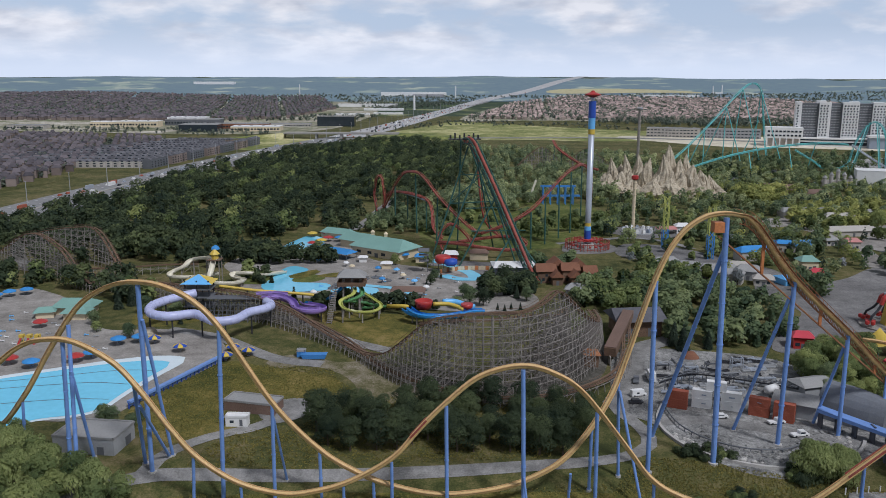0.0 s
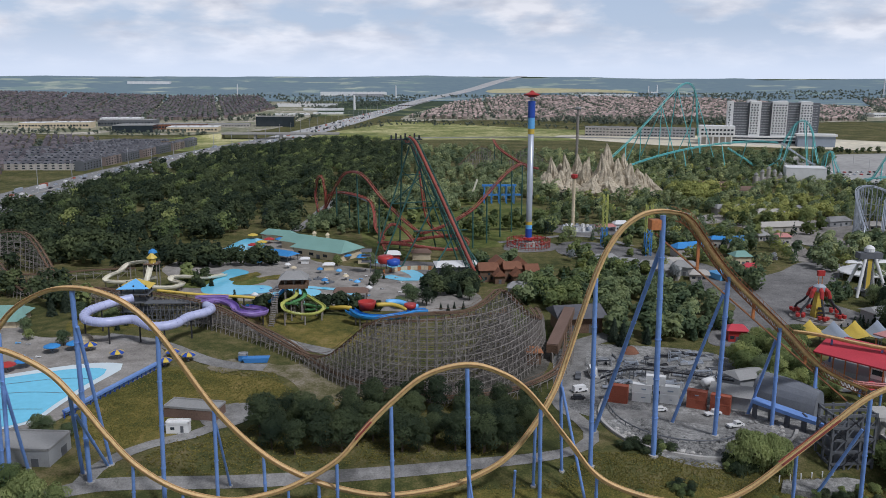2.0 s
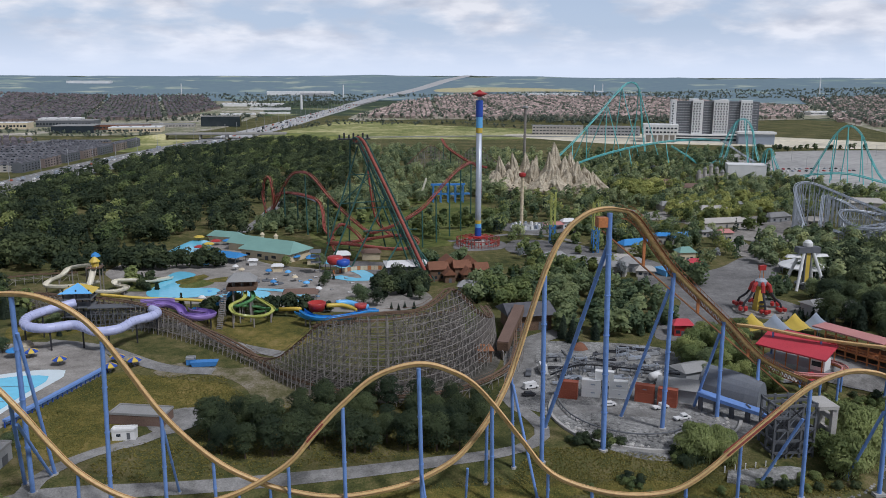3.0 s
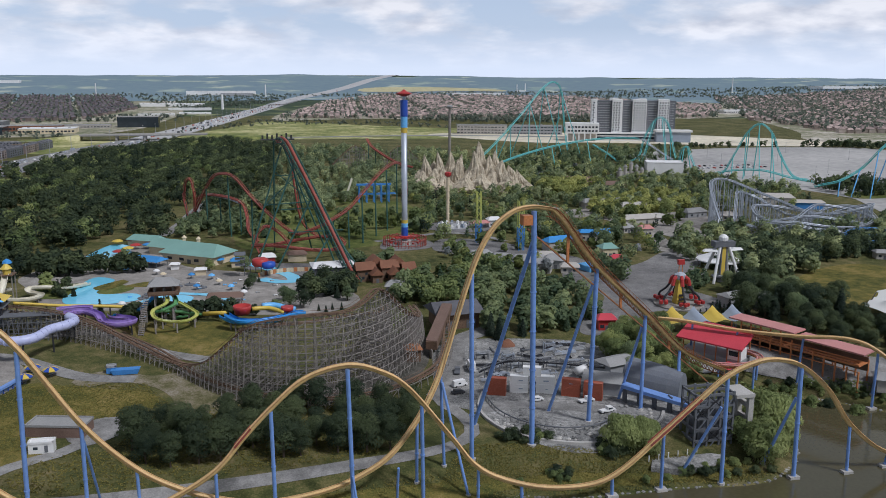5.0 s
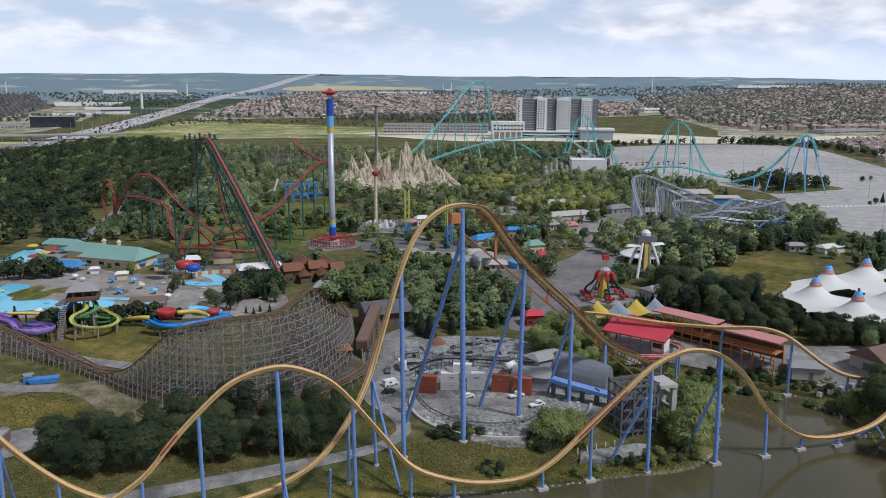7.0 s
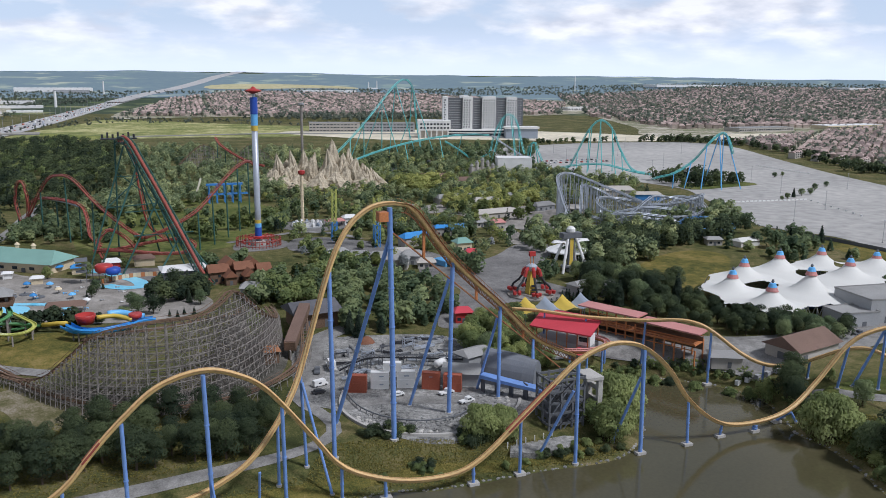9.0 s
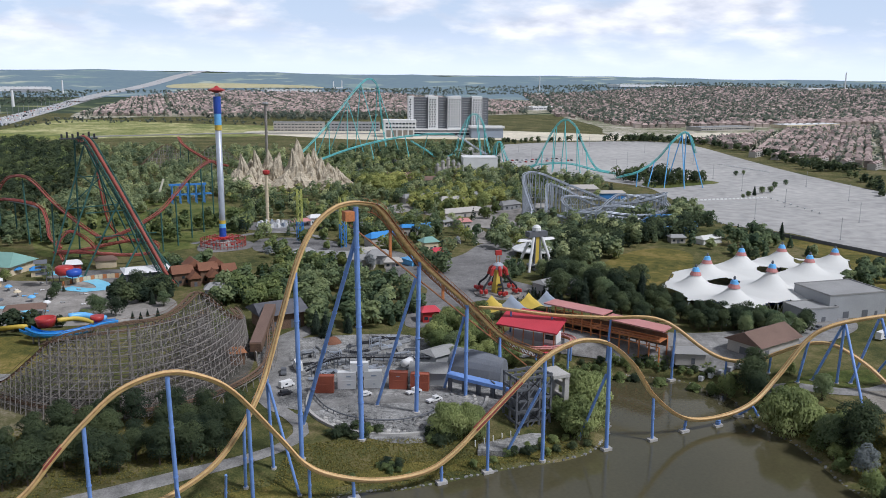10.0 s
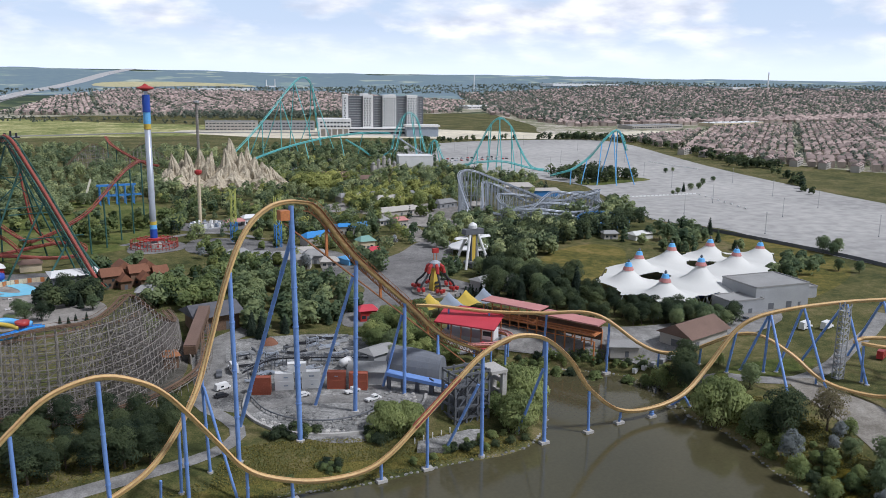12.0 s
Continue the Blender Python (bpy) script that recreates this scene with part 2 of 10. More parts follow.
M["silver"] = mat("pale_grey_steel", (0.42, 0.45, 0.50), 0.4, 0.3, var=0.12)
M["black"] = mat("black_steel", (0.03, 0.03, 0.034), 0.5, var=0.2)
M["red"] = mat("bright_red_paint", (0.40, 0.040, 0.036), 0.4, var=0.1)
M["yellow"] = mat("bright_yellow_paint", (0.60, 0.43, 0.07), 0.45, var=0.1)
M["blue_deep"] = mat("deep_blue_paint", (0.03, 0.08, 0.38), 0.4, var=0.1)
M["blue_sky"] = mat("sky_blue_paint", (0.16, 0.45, 0.80), 0.4, var=0.1)
M["rock"] = mat("sculpted_pale_rock", (0.27, 0.228, 0.165), 0.95, s1=0.16, s2=0.9, col2=(0.60, 0.52, 0.39), bump=0.6)
M["tent"] = mat("white_canvas", (0.64, 0.63, 0.59), 0.7, var=0.05, s1=0.05)
M["canvas_grey"] = mat("grey_blue_canvas", (0.27, 0.31, 0.37), 0.7, var=0.08)
M["lavender"] = mat("lavender_fibreglass", (0.46, 0.48, 0.68), 0.35, var=0.08, s2=0.8)
M["purple"] = mat("purple_fibreglass", (0.30, 0.20, 0.50), 0.35, var=0.1)
M["slide_cream"] = mat("cream_fibreglass", (0.66, 0.62, 0.50), 0.35, var=0.08)
M["slide_green"] = mat("green_fibreglass", (0.12, 0.30, 0.12), 0.35, var=0.1)
M["slide_lime"] = mat("lime_fibreglass", (0.46, 0.48, 0.13), 0.35, var=0.1)
M["slide_blue"] = mat("blue_fibreglass", (0.05, 0.30, 0.72), 0.3, var=0.12)
M["pool"] = mat("painted_pool_water", (0.20, 0.60, 0.80), 0.12, var=0.07, s1=0.03, s2=0.5)
M["pool_edge"] = mat("pale_pool_beach", (0.66, 0.74, 0.76), 0.3, var=0.06)
M["container_red"] = mat("rust_red_container", (0.36, 0.10, 0.055), 0.6, var=0.15)
M["glass_dark"] = mat("dark_window_glass", (0.03, 0.04, 0.05), 0.1, var=0.2, spec=0.6)
M["brick"] = mat("brown_brick", (0.13, 0.095, 0.08), 0.9, s1=0.02, s2=0.2, col2=(0.52, 0.44, 0.38), island=1.4)
M["shingle"] = mat("suburb_shingle", (0.155, 0.120, 0.112), 0.9, s1=0.015, s2=0.2, col2=(0.50, 0.385, 0.34), island=1.4)
M["stucco"] = mat("pale_facing", (0.42, 0.39, 0.35), 0.85, var=0.2, island=0.5)
M["petal"] = foliage("yellow_flowering_weeds", (0.085, 0.095, 0.025), (0.22, 0.19, 0.035), (0.42, 0.32, 0.04))
M["bark"] = mat("bark", (0.10, 0.075, 0.055), 0.95, var=0.3)
M["weed"] = mat("dry_weeds", (0.070, 0.076, 0.022), 0.9, s1=0.08, s2=0.8, col2=(0.235, 0.195, 0.052), island=0.8, spec=0.15)
M["suburb"] = terrain("streets_and_lawns", ((0.120, 0.145, 0.075), (0.230, 0.225, 0.140), (0.390, 0.355, 0.285), (0.60, 0.55, 0.47)), scale=0.008, mid=0.04, fine=0.12, bump=0.05)
# dark slate and brick, darkened further to paint the left suburb's cloud shade
M["roof_slate"] = mat("slate_grey_roof", (0.035, 0.035, 0.042), 0.85, s1=0.02, s2=0.3, col2=(0.150, 0.148, 0.160), island=1.2)
M["shingle_shaded"] = mat("shaded_slate_shingle", (0.038, 0.035, 0.042), 0.9, s1=0.015, s2=0.2, col2=(0.150, 0.128, 0.135), island=1.4)
M["brick_dark"] = mat("shaded_brown_brick", (0.070, 0.054, 0.050), 0.9, s1=0.02, s2=0.2, col2=(0.27, 0.215, 0.19), island=1.4)
# lighter copy of the highway colour, painted as if in sun
M["highway_pale"] = mat("sunlit_concrete_highway", (0.42, 0.41, 0.40), 0.9, var=0.12, s1=0.01, s2=0.2)
M["barrier"] = mat("white_barrier", (0.75, 0.75, 0.73), 0.7, var=0.05)

# lake water: dark silty green, glossy, fine ripples
M["water"] = mat("lake_water", (0.076, 0.068, 0.036), 0.09, var=0.12, s1=0.03, s2=0.9, bump=0.06, spec=0.5)
# open ground: weedy olive grass with brown and darker stretches
M["ground"] = terrain("open_ground", ((0.044, 0.052, 0.018), (0.080, 0.084, 0.028), (0.128, 0.114, 0.045), (0.190, 0.155, 0.078)))


def far_country(name="far_country", haze_glow=None):
    """Parcels of field, meadow and wood, as seen from far off."""
    m = bpy.data.materials.new(name)
    m.use_nodes = True
    n, l = m.node_tree.nodes, m.node_tree.links
    b = n["Principled BSDF"]
    b.inputs["Roughness"].default_value, b.inputs["Specular IOR Level"].default_value = 0.95, 0.1
    geo, vor, woodn, fine = n.new("ShaderNodeNewGeometry"), n.new("ShaderNodeTexVoronoi"), n.new("ShaderNodeTexNoise"), n.new("ShaderNodeTexNoise")
    vor.inputs["Scale"].default_value = 0.011
    woodn.inputs["Scale"].default_value, woodn.inputs["Detail"].default_value = 0.0060, 12
    fine.inputs["Scale"].default_value, fine.inputs["Detail"].default_value = 0.03, 8
    for t in (vor, woodn, fine):
        l.new(geo.outputs["Position"], t.inputs["Vector"])
    field, wood, mix = n.new("ShaderNodeValToRGB"), n.new("ShaderNodeValToRGB"), n.new("ShaderNodeMix")
    field.color_ramp.elements[0].color, field.color_ramp.elements[1].color = (0.085, 0.120, 0.050, 1), (0.30, 0.29, 0.15, 1)
    field.color_ramp.elements[0].position, field.color_ramp.elements[1].position = 0.25, 0.9
    l.new(vor.outputs["Color"], field.inputs["Fac"])
    wood.color_ramp.elements[0].color, wood.color_ramp.elements[1].color = (0.016, 0.036, 0.030, 1), (0.085, 0.108, 0.060, 1)
    l.new(fine.outputs["Fac"], wood.inputs["Fac"])
    cut = n.new("ShaderNodeMapRange")
    cut.inputs["From Min"].default_value, cut.inputs["From Max"].default_value = 0.54, 0.62
    l.new(woodn.outputs["Fac"], cut.inputs["Value"])
    mix.data_type = "RGBA"
    l.new(cut.outputs["Result"], mix.inputs[0]); l.new(wood.outputs["Color"], mix.inputs[6]); l.new(field.outputs["Color"], mix.inputs[7])
    l.new(mix.outputs[2], b.inputs["Base Color"])
    if haze_glow:      # distant backdrop: bluish emission stands in for haze
        b.inputs["Emission Color"].default_value, b.inputs["Emission Strength"].default_value = (*haze_glow, 1), 1.0
    return m


M["far_country"] = far_country()
M["backdrop"] = far_country("hazed_backdrop", (0.105, 0.140, 0.190))

# ---- mesh tools ----
class Soup:
    """Gathers vertices and faces of one mesh; s is the material slot of the faces that follow."""
    def __init__(self):
        self.v, self.f, self.m, self.s = [], [], [], 0

    def face(self, *idx):
        self.f.append(idx); self.m.append(self.s)

    def ring(self, pts):
        i = len(self.v); self.v.extend(tuple(p) for p in pts); return list(range(i, i + len(pts)))

    def box(self, x, y, z, sx, sy, sz, rot=0.0):
        """Centred on x, y, standing on z."""
        c, s = math.cos(rot), math.sin(rot)
        pts = []
        for dz in (0, sz):
            for a, b in ((-1, -1), (1, -1), (1, 1), (-1, 1)):
                u, w = a * sx / 2, b * sy / 2
                pts.append((x + u * c - w * s, y + u * s + w * c, z + dz))
        i = self.ring(pts)
        for q in ((0, 3, 2, 1), (4, 5, 6, 7), (0, 1, 5, 4), (1, 2, 6, 5), (2, 3, 7, 6), (3, 0, 4, 7)):
            self.face(*[i[k] for k in q])
        return self

    def prism(self, poly, z0, z1, top=None):
        """An upright block over a polygon; top: a smaller or moved polygon at z1."""
        a = self.ring([(x, y, z0) for x, y in poly]); b = self.ring([(x, y, z1) for x, y in (top or poly)])
        n = len(poly)
        for k in range(n):
            self.face(a[k], a[(k + 1) % n], b[(k + 1) % n], b[k])
        self.face(*b); self.face(*a[::-1])
        return self

    def beam(self, p, q, w, h=None):
        p, q, h = Vector(p), Vector(q), h or w
        d = (q - p)
        if d.length < 1e-6:
            return self
        d.normalize()
        side = d.cross(Vector((0, 0, 1)))
        side = side.normalized() if side.length > 1e-3 else Vector((1, 0, 0))
        up = side.cross(d)
        a = self.ring([p + side * i * w / 2 + up * j * h / 2 for i, j in ((-1, -1), (1, -1), (1, 1), (-1, 1))])
        b = self.ring([q + side * i * w / 2 + up * j * h / 2 for i, j in ((-1, -1), (1, -1), (1, 1), (-1, 1))])
        for k in range(4):
            self.face(a[k], a[(k + 1) % 4], b[(k + 1) % 4], b[k])
        self.face(*a[::-1]); self.face(*b)
        return self

    def tube(self, pts, r, n=8, caps=True, arc=None):
        """A tube along points; r: one radius or one for each point; arc: (from, to) in turns for an open trough, 0 = to the side."""
        pts = [Vector(p) for p in pts]
        rings = []
        for k, p in enumerate(pts):
            d = (pts[min(k + 1, len(pts) - 1)] - pts[max(k - 1, 0)]).normalized()
            side = d.cross(Vector((0, 0, 1)))
            side = side.normalized() if side.length > 1e-3 else Vector((1, 0, 0))
            up = side.cross(d)
            rr = r[k] if isinstance(r, (list, tuple)) else r
            if arc:
                ang = [2 * math.pi * (arc[0] + (arc[1] - arc[0]) * i / n) for i in range(n + 1)]
            else:
                ang = [2 * math.pi * i / n for i in range(n)]
            rings.append(self.ring([p + side * rr * math.cos(a) + up * rr * math.sin(a) for a in ang]))
        for a, b in zip(rings, rings[1:]):
            m = len(a)
            for i in range(m - 1 if arc else m):
                self.face(a[i], a[(i + 1) % m], b[(i + 1) % m], b[i])
        if caps and not arc:
            self.face(*rings[0][::-1]); self.face(*rings[-1])
        return self

    def lathe(self, x, y, profile, n=16, squash=1.0):
        """Turned round the upright through x, y; profile: radius, z from the bottom up."""
        rings = [self.ring([(x + r * math.cos(2 * math.pi * i / n), y + r * squash * math.sin(2 * math.pi * i / n), z) for i in range(n)]) for r, z in profile]
        for a, b in zip(rings, rings[1:]):
            for i in range(n):
                self.face(a[i], a[(i + 1) % n], b[(i + 1) % n], b[i])
        self.face(*rings[0][::-1]); self.face(*rings[-1])
        return self

    def gable(self, x, y, z, sx, sy, h, rot=0.0, over=0.4, hip=0.0):
        """A pitched roof, ridge along x; hip: how far the ridge ends stand in."""
        c, s = math.cos(rot), math.sin(rot)
        put = lambda u, w, q: (x + u * c - w * s, y + u * s + w * c, z + q)
        a, b = sx / 2 + over, sy / 2 + over
        i = self.ring([put(-a, -b, 0), put(a, -b, 0), put(a, b, 0), put(-a, b, 0), put(-a + hip, 0, h), put(a - hip, 0, h)])
        for q in ((0, 1, 5, 4), (2, 3, 4, 5), (1, 2, 5), (3, 0, 4), (0, 3, 2, 1)):
            self.face(*[i[k] for k in q])
        return self

    def mesh(self, name, mats, smooth=False):
        me = bpy.data.meshes.new(name)
        me.from_pydata([tuple(p) for p in self.v], [], self.f)
        for m in (mats if isinstance(mats, (list, tuple)) else [mats]):
            me.materials.append(M[m])
        if any(self.m):
            me.polygons.foreach_set("material_index", self.m)
        if smooth:
            me.polygons.foreach_set("use_smooth", [True] * len(me.polygons))
        me.update()
        return me


def thing(name, x, y, z, label, category, group="", rot=0.0, kind=""):
    ob = new(name)
    ob.empty_display_size = 0.5
    ob.matrix_basis = pose(x, y, z, 0, 0, math.degrees(rot))
    return tagged(ob, label, category, group, kind)


def part(name, soup, mats, parent, label="", smooth=False, world=False):
    """One mesh object under a thing or a part; world: its points are world points."""
    ob = new(name, soup.mesh(name, mats, smooth) if isinstance(soup, Soup) else soup)
    ob.parent = parent
    if world:
        root = parent.parent or parent
        ob.matrix_parent_inverse = parent.matrix_basis.inverted() if parent.parent is None else (root.matrix_basis @ parent.matrix_basis).inverted()
    if label:
        ob["label"] = label
    return ob


def single(name, soup, mats, label, category, group="", kind="", smooth=False):
    """A thing that is one mesh, in world points; its origin goes to its base."""
    xs = np.array(soup.v)
    base = Vector((*xs[:, :2].mean(0), xs[:, 2].min()))
    soup.v = [tuple(Vector(p) - base) for p in soup.v]
    ob = new(name, soup.mesh(name, mats, smooth))
    ob.location = base
    return tagged(ob, label, category, group, kind)


def curve(points, step, closed=False):
    """A smooth line through points (Catmull-Rom), sampled about every step."""
    pts = [Vector(p) for p in points]
    n, out = len(pts), []
    for i in range(n if closed else n - 1):
        p0, p1, p2, p3 = (pts[(i + k) % n] if closed else pts[min(max(i + k, 0), n - 1)] for k in (-1, 0, 1, 2))
        m = max(1, int((p2 - p1).length / step))
        for k in range(m):
            t = k / m
            out.append(0.5 * ((2 * p1) + (p2 - p0) * t + (2 * p0 - 5 * p1 + 4 * p2 - p3) * t * t + (3 * p1 - p0 - 3 * p2 + p3) * t ** 3))
    if not closed:
        out.append(pts[-1])
    return out


def even(pts, step):
    """The same line with points at even distances."""
    pts = [Vector(p) for p in pts]
    out, rest = [pts[0]], step
    for a, b in zip(pts, pts[1:]):
        L, pos = (b - a).length, 0.0
        while L - pos >= rest and L > 0:
            pos += rest; rest = step
            out.append(a + (b - a) * (pos / L))
        rest -= L - pos
    return out


# ---- the lie of the land ----
def sm(a, b, v):
    u = np.clip((v - a) / (b - a), 0, 1)
    return u * u * (3 - 2 * u)


LAKE_Z = -9.0
LAKE = [(62, 192.5), (76, 189), (92, 188), (110, 188), (129, 186), (140, 189), (153, 200), (166, 226), (170, 243), (186, 236), (202, 222),
        (207, 205), (203, 192), (197, 180), (198, 167), (194, 153), (190, 143), (187, 130), (180, 112), (120, 105), (60, 140), (46, 178)]
LAKE_LINE = np.array([(p.x, p.y) for p in curve([(x, y, 0) for x, y in LAKE], 4, closed=True)])


def lake_side(x, y):
    """Distance from the shore, negative over the water."""
    x, y = np.atleast_1d(np.asarray(x, float)), np.atleast_1d(np.asarray(y, float))
    a, b = LAKE_LINE, np.roll(LAKE_LINE, -1, 0)
    best, odd = np.full(x.shape, 1e9), np.zeros(x.shape, bool)
    for (ax, ay), (bx, by) in zip(a, b):
        dx, dy = bx - ax, by - ay
        t = np.clip(((x - ax) * dx + (y - ay) * dy) / (dx * dx + dy * dy), 0, 1)
        best = np.minimum(best, np.hypot(x - ax - t * dx, y - ay - t * dy))
        if ay != by:
            odd ^= ((ay > y) != (by > y)) & (x < (bx - ax) * (y - ay) / (by - ay) + ax)
    return np.where(odd, -best, best)


def land(x, y):
    """Height of the ground, for arrays."""
    x, y = np.atleast_1d(np.asarray(x, float)), np.atleast_1d(np.asarray(y, float))
    r = np.hypot(x, y)
    far, k = sm(240, 330, r), sm(192, 216, x)
    z = (-8.5 + 5.5 * sm(190, 214, y) + 3 * far) * (1 - k) + (-2.5 + 2.5 * far) * k
    near = (r < 330)
    if near.any():
        side = lake_side(x[near], y[near])
        z[near] = np.minimum(z[near], LAKE_Z + np.clip(side, -6, 60) * np.where(side > 0, 0.45, 0.3) + 0.15)
    # the far country climbs to a line of low wooded ridges
    az = np.arctan2(x, y)
    ridge = 96 + 3.5 * np.sin(az * 5.0 + 1.0) + 2.5 * np.sin(az * 13.0 + 0.4) + 1.2 * np.sin(az * 31.0) - 3 * sm(0.05, 0.5, az)
    z = z + ridge * sm(2500, 4750, r) ** 1.35 + 2.0 * np.sin(x * 0.006) * np.sin(y * 0.005) * sm(2400, 3200, r)
    return z


def g(x, y):
    return float(land(x, y)[0])


def inside(poly, x, y):
    """Which points lie in a polygon."""
    x, y = np.asarray(x, float), np.asarray(y, float)
    odd = np.zeros(x.shape, bool)
    for (ax, ay), (bx, by) in zip(poly, poly[1:] + poly[:1]):
        if ay != by:
            odd ^= ((ay > y) != (by > y)) & (x < (bx - ax) * (y - ay) / (by - ay) + ax)
    return odd


# one sheet of ground, finer where the camera looks
def build_ground():
    az = np.radians(np.r_[np.arange(-180, -45, 5.0), np.arange(-45, 75, 0.4), np.arange(75, 180, 5.0)])
    rad = np.r_[0.0, 30, 60, 90, 110, np.geomspace(120, 400, 100), np.geomspace(408, 4900, 90)]
    rr, aa = np.meshgrid(rad[1:], az, indexing="ij")
    x, y = (rr * np.sin(aa)).ravel(), (rr * np.cos(aa)).ravel()
    z = land(x, y)
    n, m = len(az), len(rad) - 1
    verts = np.c_[x, y, z].tolist() + [(0.0, 0.0, -8.5)]
    faces = []
    for i in range(m - 1):
        for k in range(n):
            a, b = i * n + k, i * n + (k + 1) % n
            faces.append((a, a + n, b + n, b))
    c = len(verts) - 1
    faces += [(c, k, (k + 1) % n) for k in range(n)]
    me = bpy.data.meshes.new("ground")
    me.from_pydata(verts, [], faces)
    me.polygons.foreach_set("use_smooth", [True] * len(me.polygons))
    me.materials.append(M["ground"]); me.materials.append(M["far_country"])
    me.polygons.foreach_set("material_index", [int(i >= len(rad[rad < 2150]) - 1) for i in range(m - 1) for _ in range(n)] + [0] * n)
    return tagged(new("ground", me), "weedy olive grassland rising to far wooded ridges", "ground", kind="structure")


ground = build_ground()


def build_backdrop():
    """The distance: wooded ridges and fields past three kilometres, haze added as emission."""
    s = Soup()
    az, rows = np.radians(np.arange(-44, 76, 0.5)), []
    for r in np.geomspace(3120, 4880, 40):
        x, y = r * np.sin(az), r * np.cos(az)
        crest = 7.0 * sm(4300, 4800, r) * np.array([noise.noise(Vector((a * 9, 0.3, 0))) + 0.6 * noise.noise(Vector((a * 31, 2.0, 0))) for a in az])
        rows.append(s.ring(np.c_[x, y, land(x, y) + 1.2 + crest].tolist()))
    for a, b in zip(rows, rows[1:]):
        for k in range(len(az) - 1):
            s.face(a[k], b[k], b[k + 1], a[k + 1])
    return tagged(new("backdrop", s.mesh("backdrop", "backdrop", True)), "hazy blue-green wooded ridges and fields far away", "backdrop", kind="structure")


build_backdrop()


PAVED, ROADS, BUILT = [], [], []     # sheets without trees, lines with their half widths, buildings with their radii


def free(x, y, margin=1.0):
    """Which points are clear of paving, pools, roads and buildings."""
    ok = np.ones(np.shape(x), bool)
    for poly in PAVED:
        ok &= ~inside(poly, x, y)
    for pts, half in ROADS:
        for px, py in pts:
            ok &= np.hypot(x - px, y - py) > half + margin
    for bx, by, r in BUILT:
        ok &= np.hypot(x - bx, y - by) > r + margin
    return ok


def drape(name, poly, material, label, category, dz=0.12, cell=7.0, smooth=3.0, kind="structure", flat=None):
    """A sheet over a polygon that follows the ground at a small height, or lies flat at a height."""
    line = [(p.x, p.y) for p in curve([(x, y, 0) for x, y in poly], smooth, closed=True)] if smooth else poly
    if name.startswith(("pavement", "pool", "parking", "water")):
        PAVED.append(poly)
    bm = bmesh.new()
    bm.faces.new([bm.verts.new((x, y, 0)) for x, y in line])
    bmesh.ops.triangulate(bm, faces=bm.faces[:])
    if flat is None:
        xs, ys = [p[0] for p in line], [p[1] for p in line]
        for axis, lo, hi in ((0, min(xs), max(xs)), (1, min(ys), max(ys))):
            for v in np.arange(lo + cell, hi, cell):
                co, no = [0, 0, 0], [0, 0, 0]
                co[axis], no[axis] = v, 1
                bmesh.ops.bisect_plane(bm, geom=bm.verts[:] + bm.edges[:] + bm.faces[:], plane_co=co, plane_no=no)
        co = np.array([v.co[:] for v in bm.verts])
        z = land(co[:, 0], co[:, 1]) + dz
        for v, h in zip(bm.verts, z):
            v.co.z = h
    else:
        for v in bm.verts:
            v.co.z = flat
    bmesh.ops.recalc_face_normals(bm, faces=bm.faces[:])
    if bm.faces and sum(f.normal.z for f in bm.faces) < 0:
        bmesh.ops.reverse_faces(bm, faces=bm.faces[:])
    me = bpy.data.meshes.new(name)
    bm.to_mesh(me); bm.free()
    me.materials.append(M[material])
    return tagged(new(name, me), label, category, kind=kind)


def strip(name, line, width, material, label, category, dz=0.16, step=6.0, flat=None, thick=0.0):
    """A road or path along a line."""
    pts = even(curve([(x, y, 0) for x, y in line], step / 2), step)
    if max(p.y for p in pts) < 1000:
        ROADS.append(([(p.x, p.y) for p in pts], (width if not isinstance(width, tuple) else max(width)) / 2))
    s, rows = Soup(), []
    for k, p in enumerate(pts):
        d = (pts[min(k + 1, len(pts) - 1)] - pts[max(k - 1, 0)]).normalized()
        w = width if not isinstance(width, tuple) else width[0] + (width[1] - width[0]) * k / (len(pts) - 1)
        row = [(p.x - d.y * w * u, p.y + d.x * w * u) for u in (0.5, 0.17, -0.17, -0.5)]
        zs = [flat] * 4 if flat is not None else land([q[0] for q in row], [q[1] for q in row]) + dz
        rows.append(s.ring([(q[0], q[1], float(h)) for q, h in zip(row, zs)]))
    for a, b in zip(rows, rows[1:]):
        for i in range(3):
            s.face(a[i], a[i + 1], b[i + 1], b[i])
    me = s.mesh(name, material)
    return tagged(new(name, me), label, category, kind="structure")

# ---- surfaces of the setting ----
lake = drape("water", LAKE, "water", "calm murky green lake", "water", flat=LAKE_Z)
strip("road_service", [(-110, 196), (-92, 201), (-80, 205), (-69, 206), (-43, 205.5), (-22, 206), (3, 207.5), (23, 209.5), (43, 212), (54, 216), (60, 224), (59, 236), (55, 248), (56, 262)],
      4.6, "path", "grey gravel service road", "road")
strip("road_branch", [(-80, 206), (-76, 217), (-67, 227), (-56, 233), (-50, 242)], 5.0, "path", "grey gravel side road", "road", dz=0.2)
drape("pavement_turning", [(-56, 240), (-50, 236), (-43, 241), (-41, 249), (-45, 255), (-52, 254), (-58, 248)], "path", "gravel turning circle", "pavement", dz=0.24)
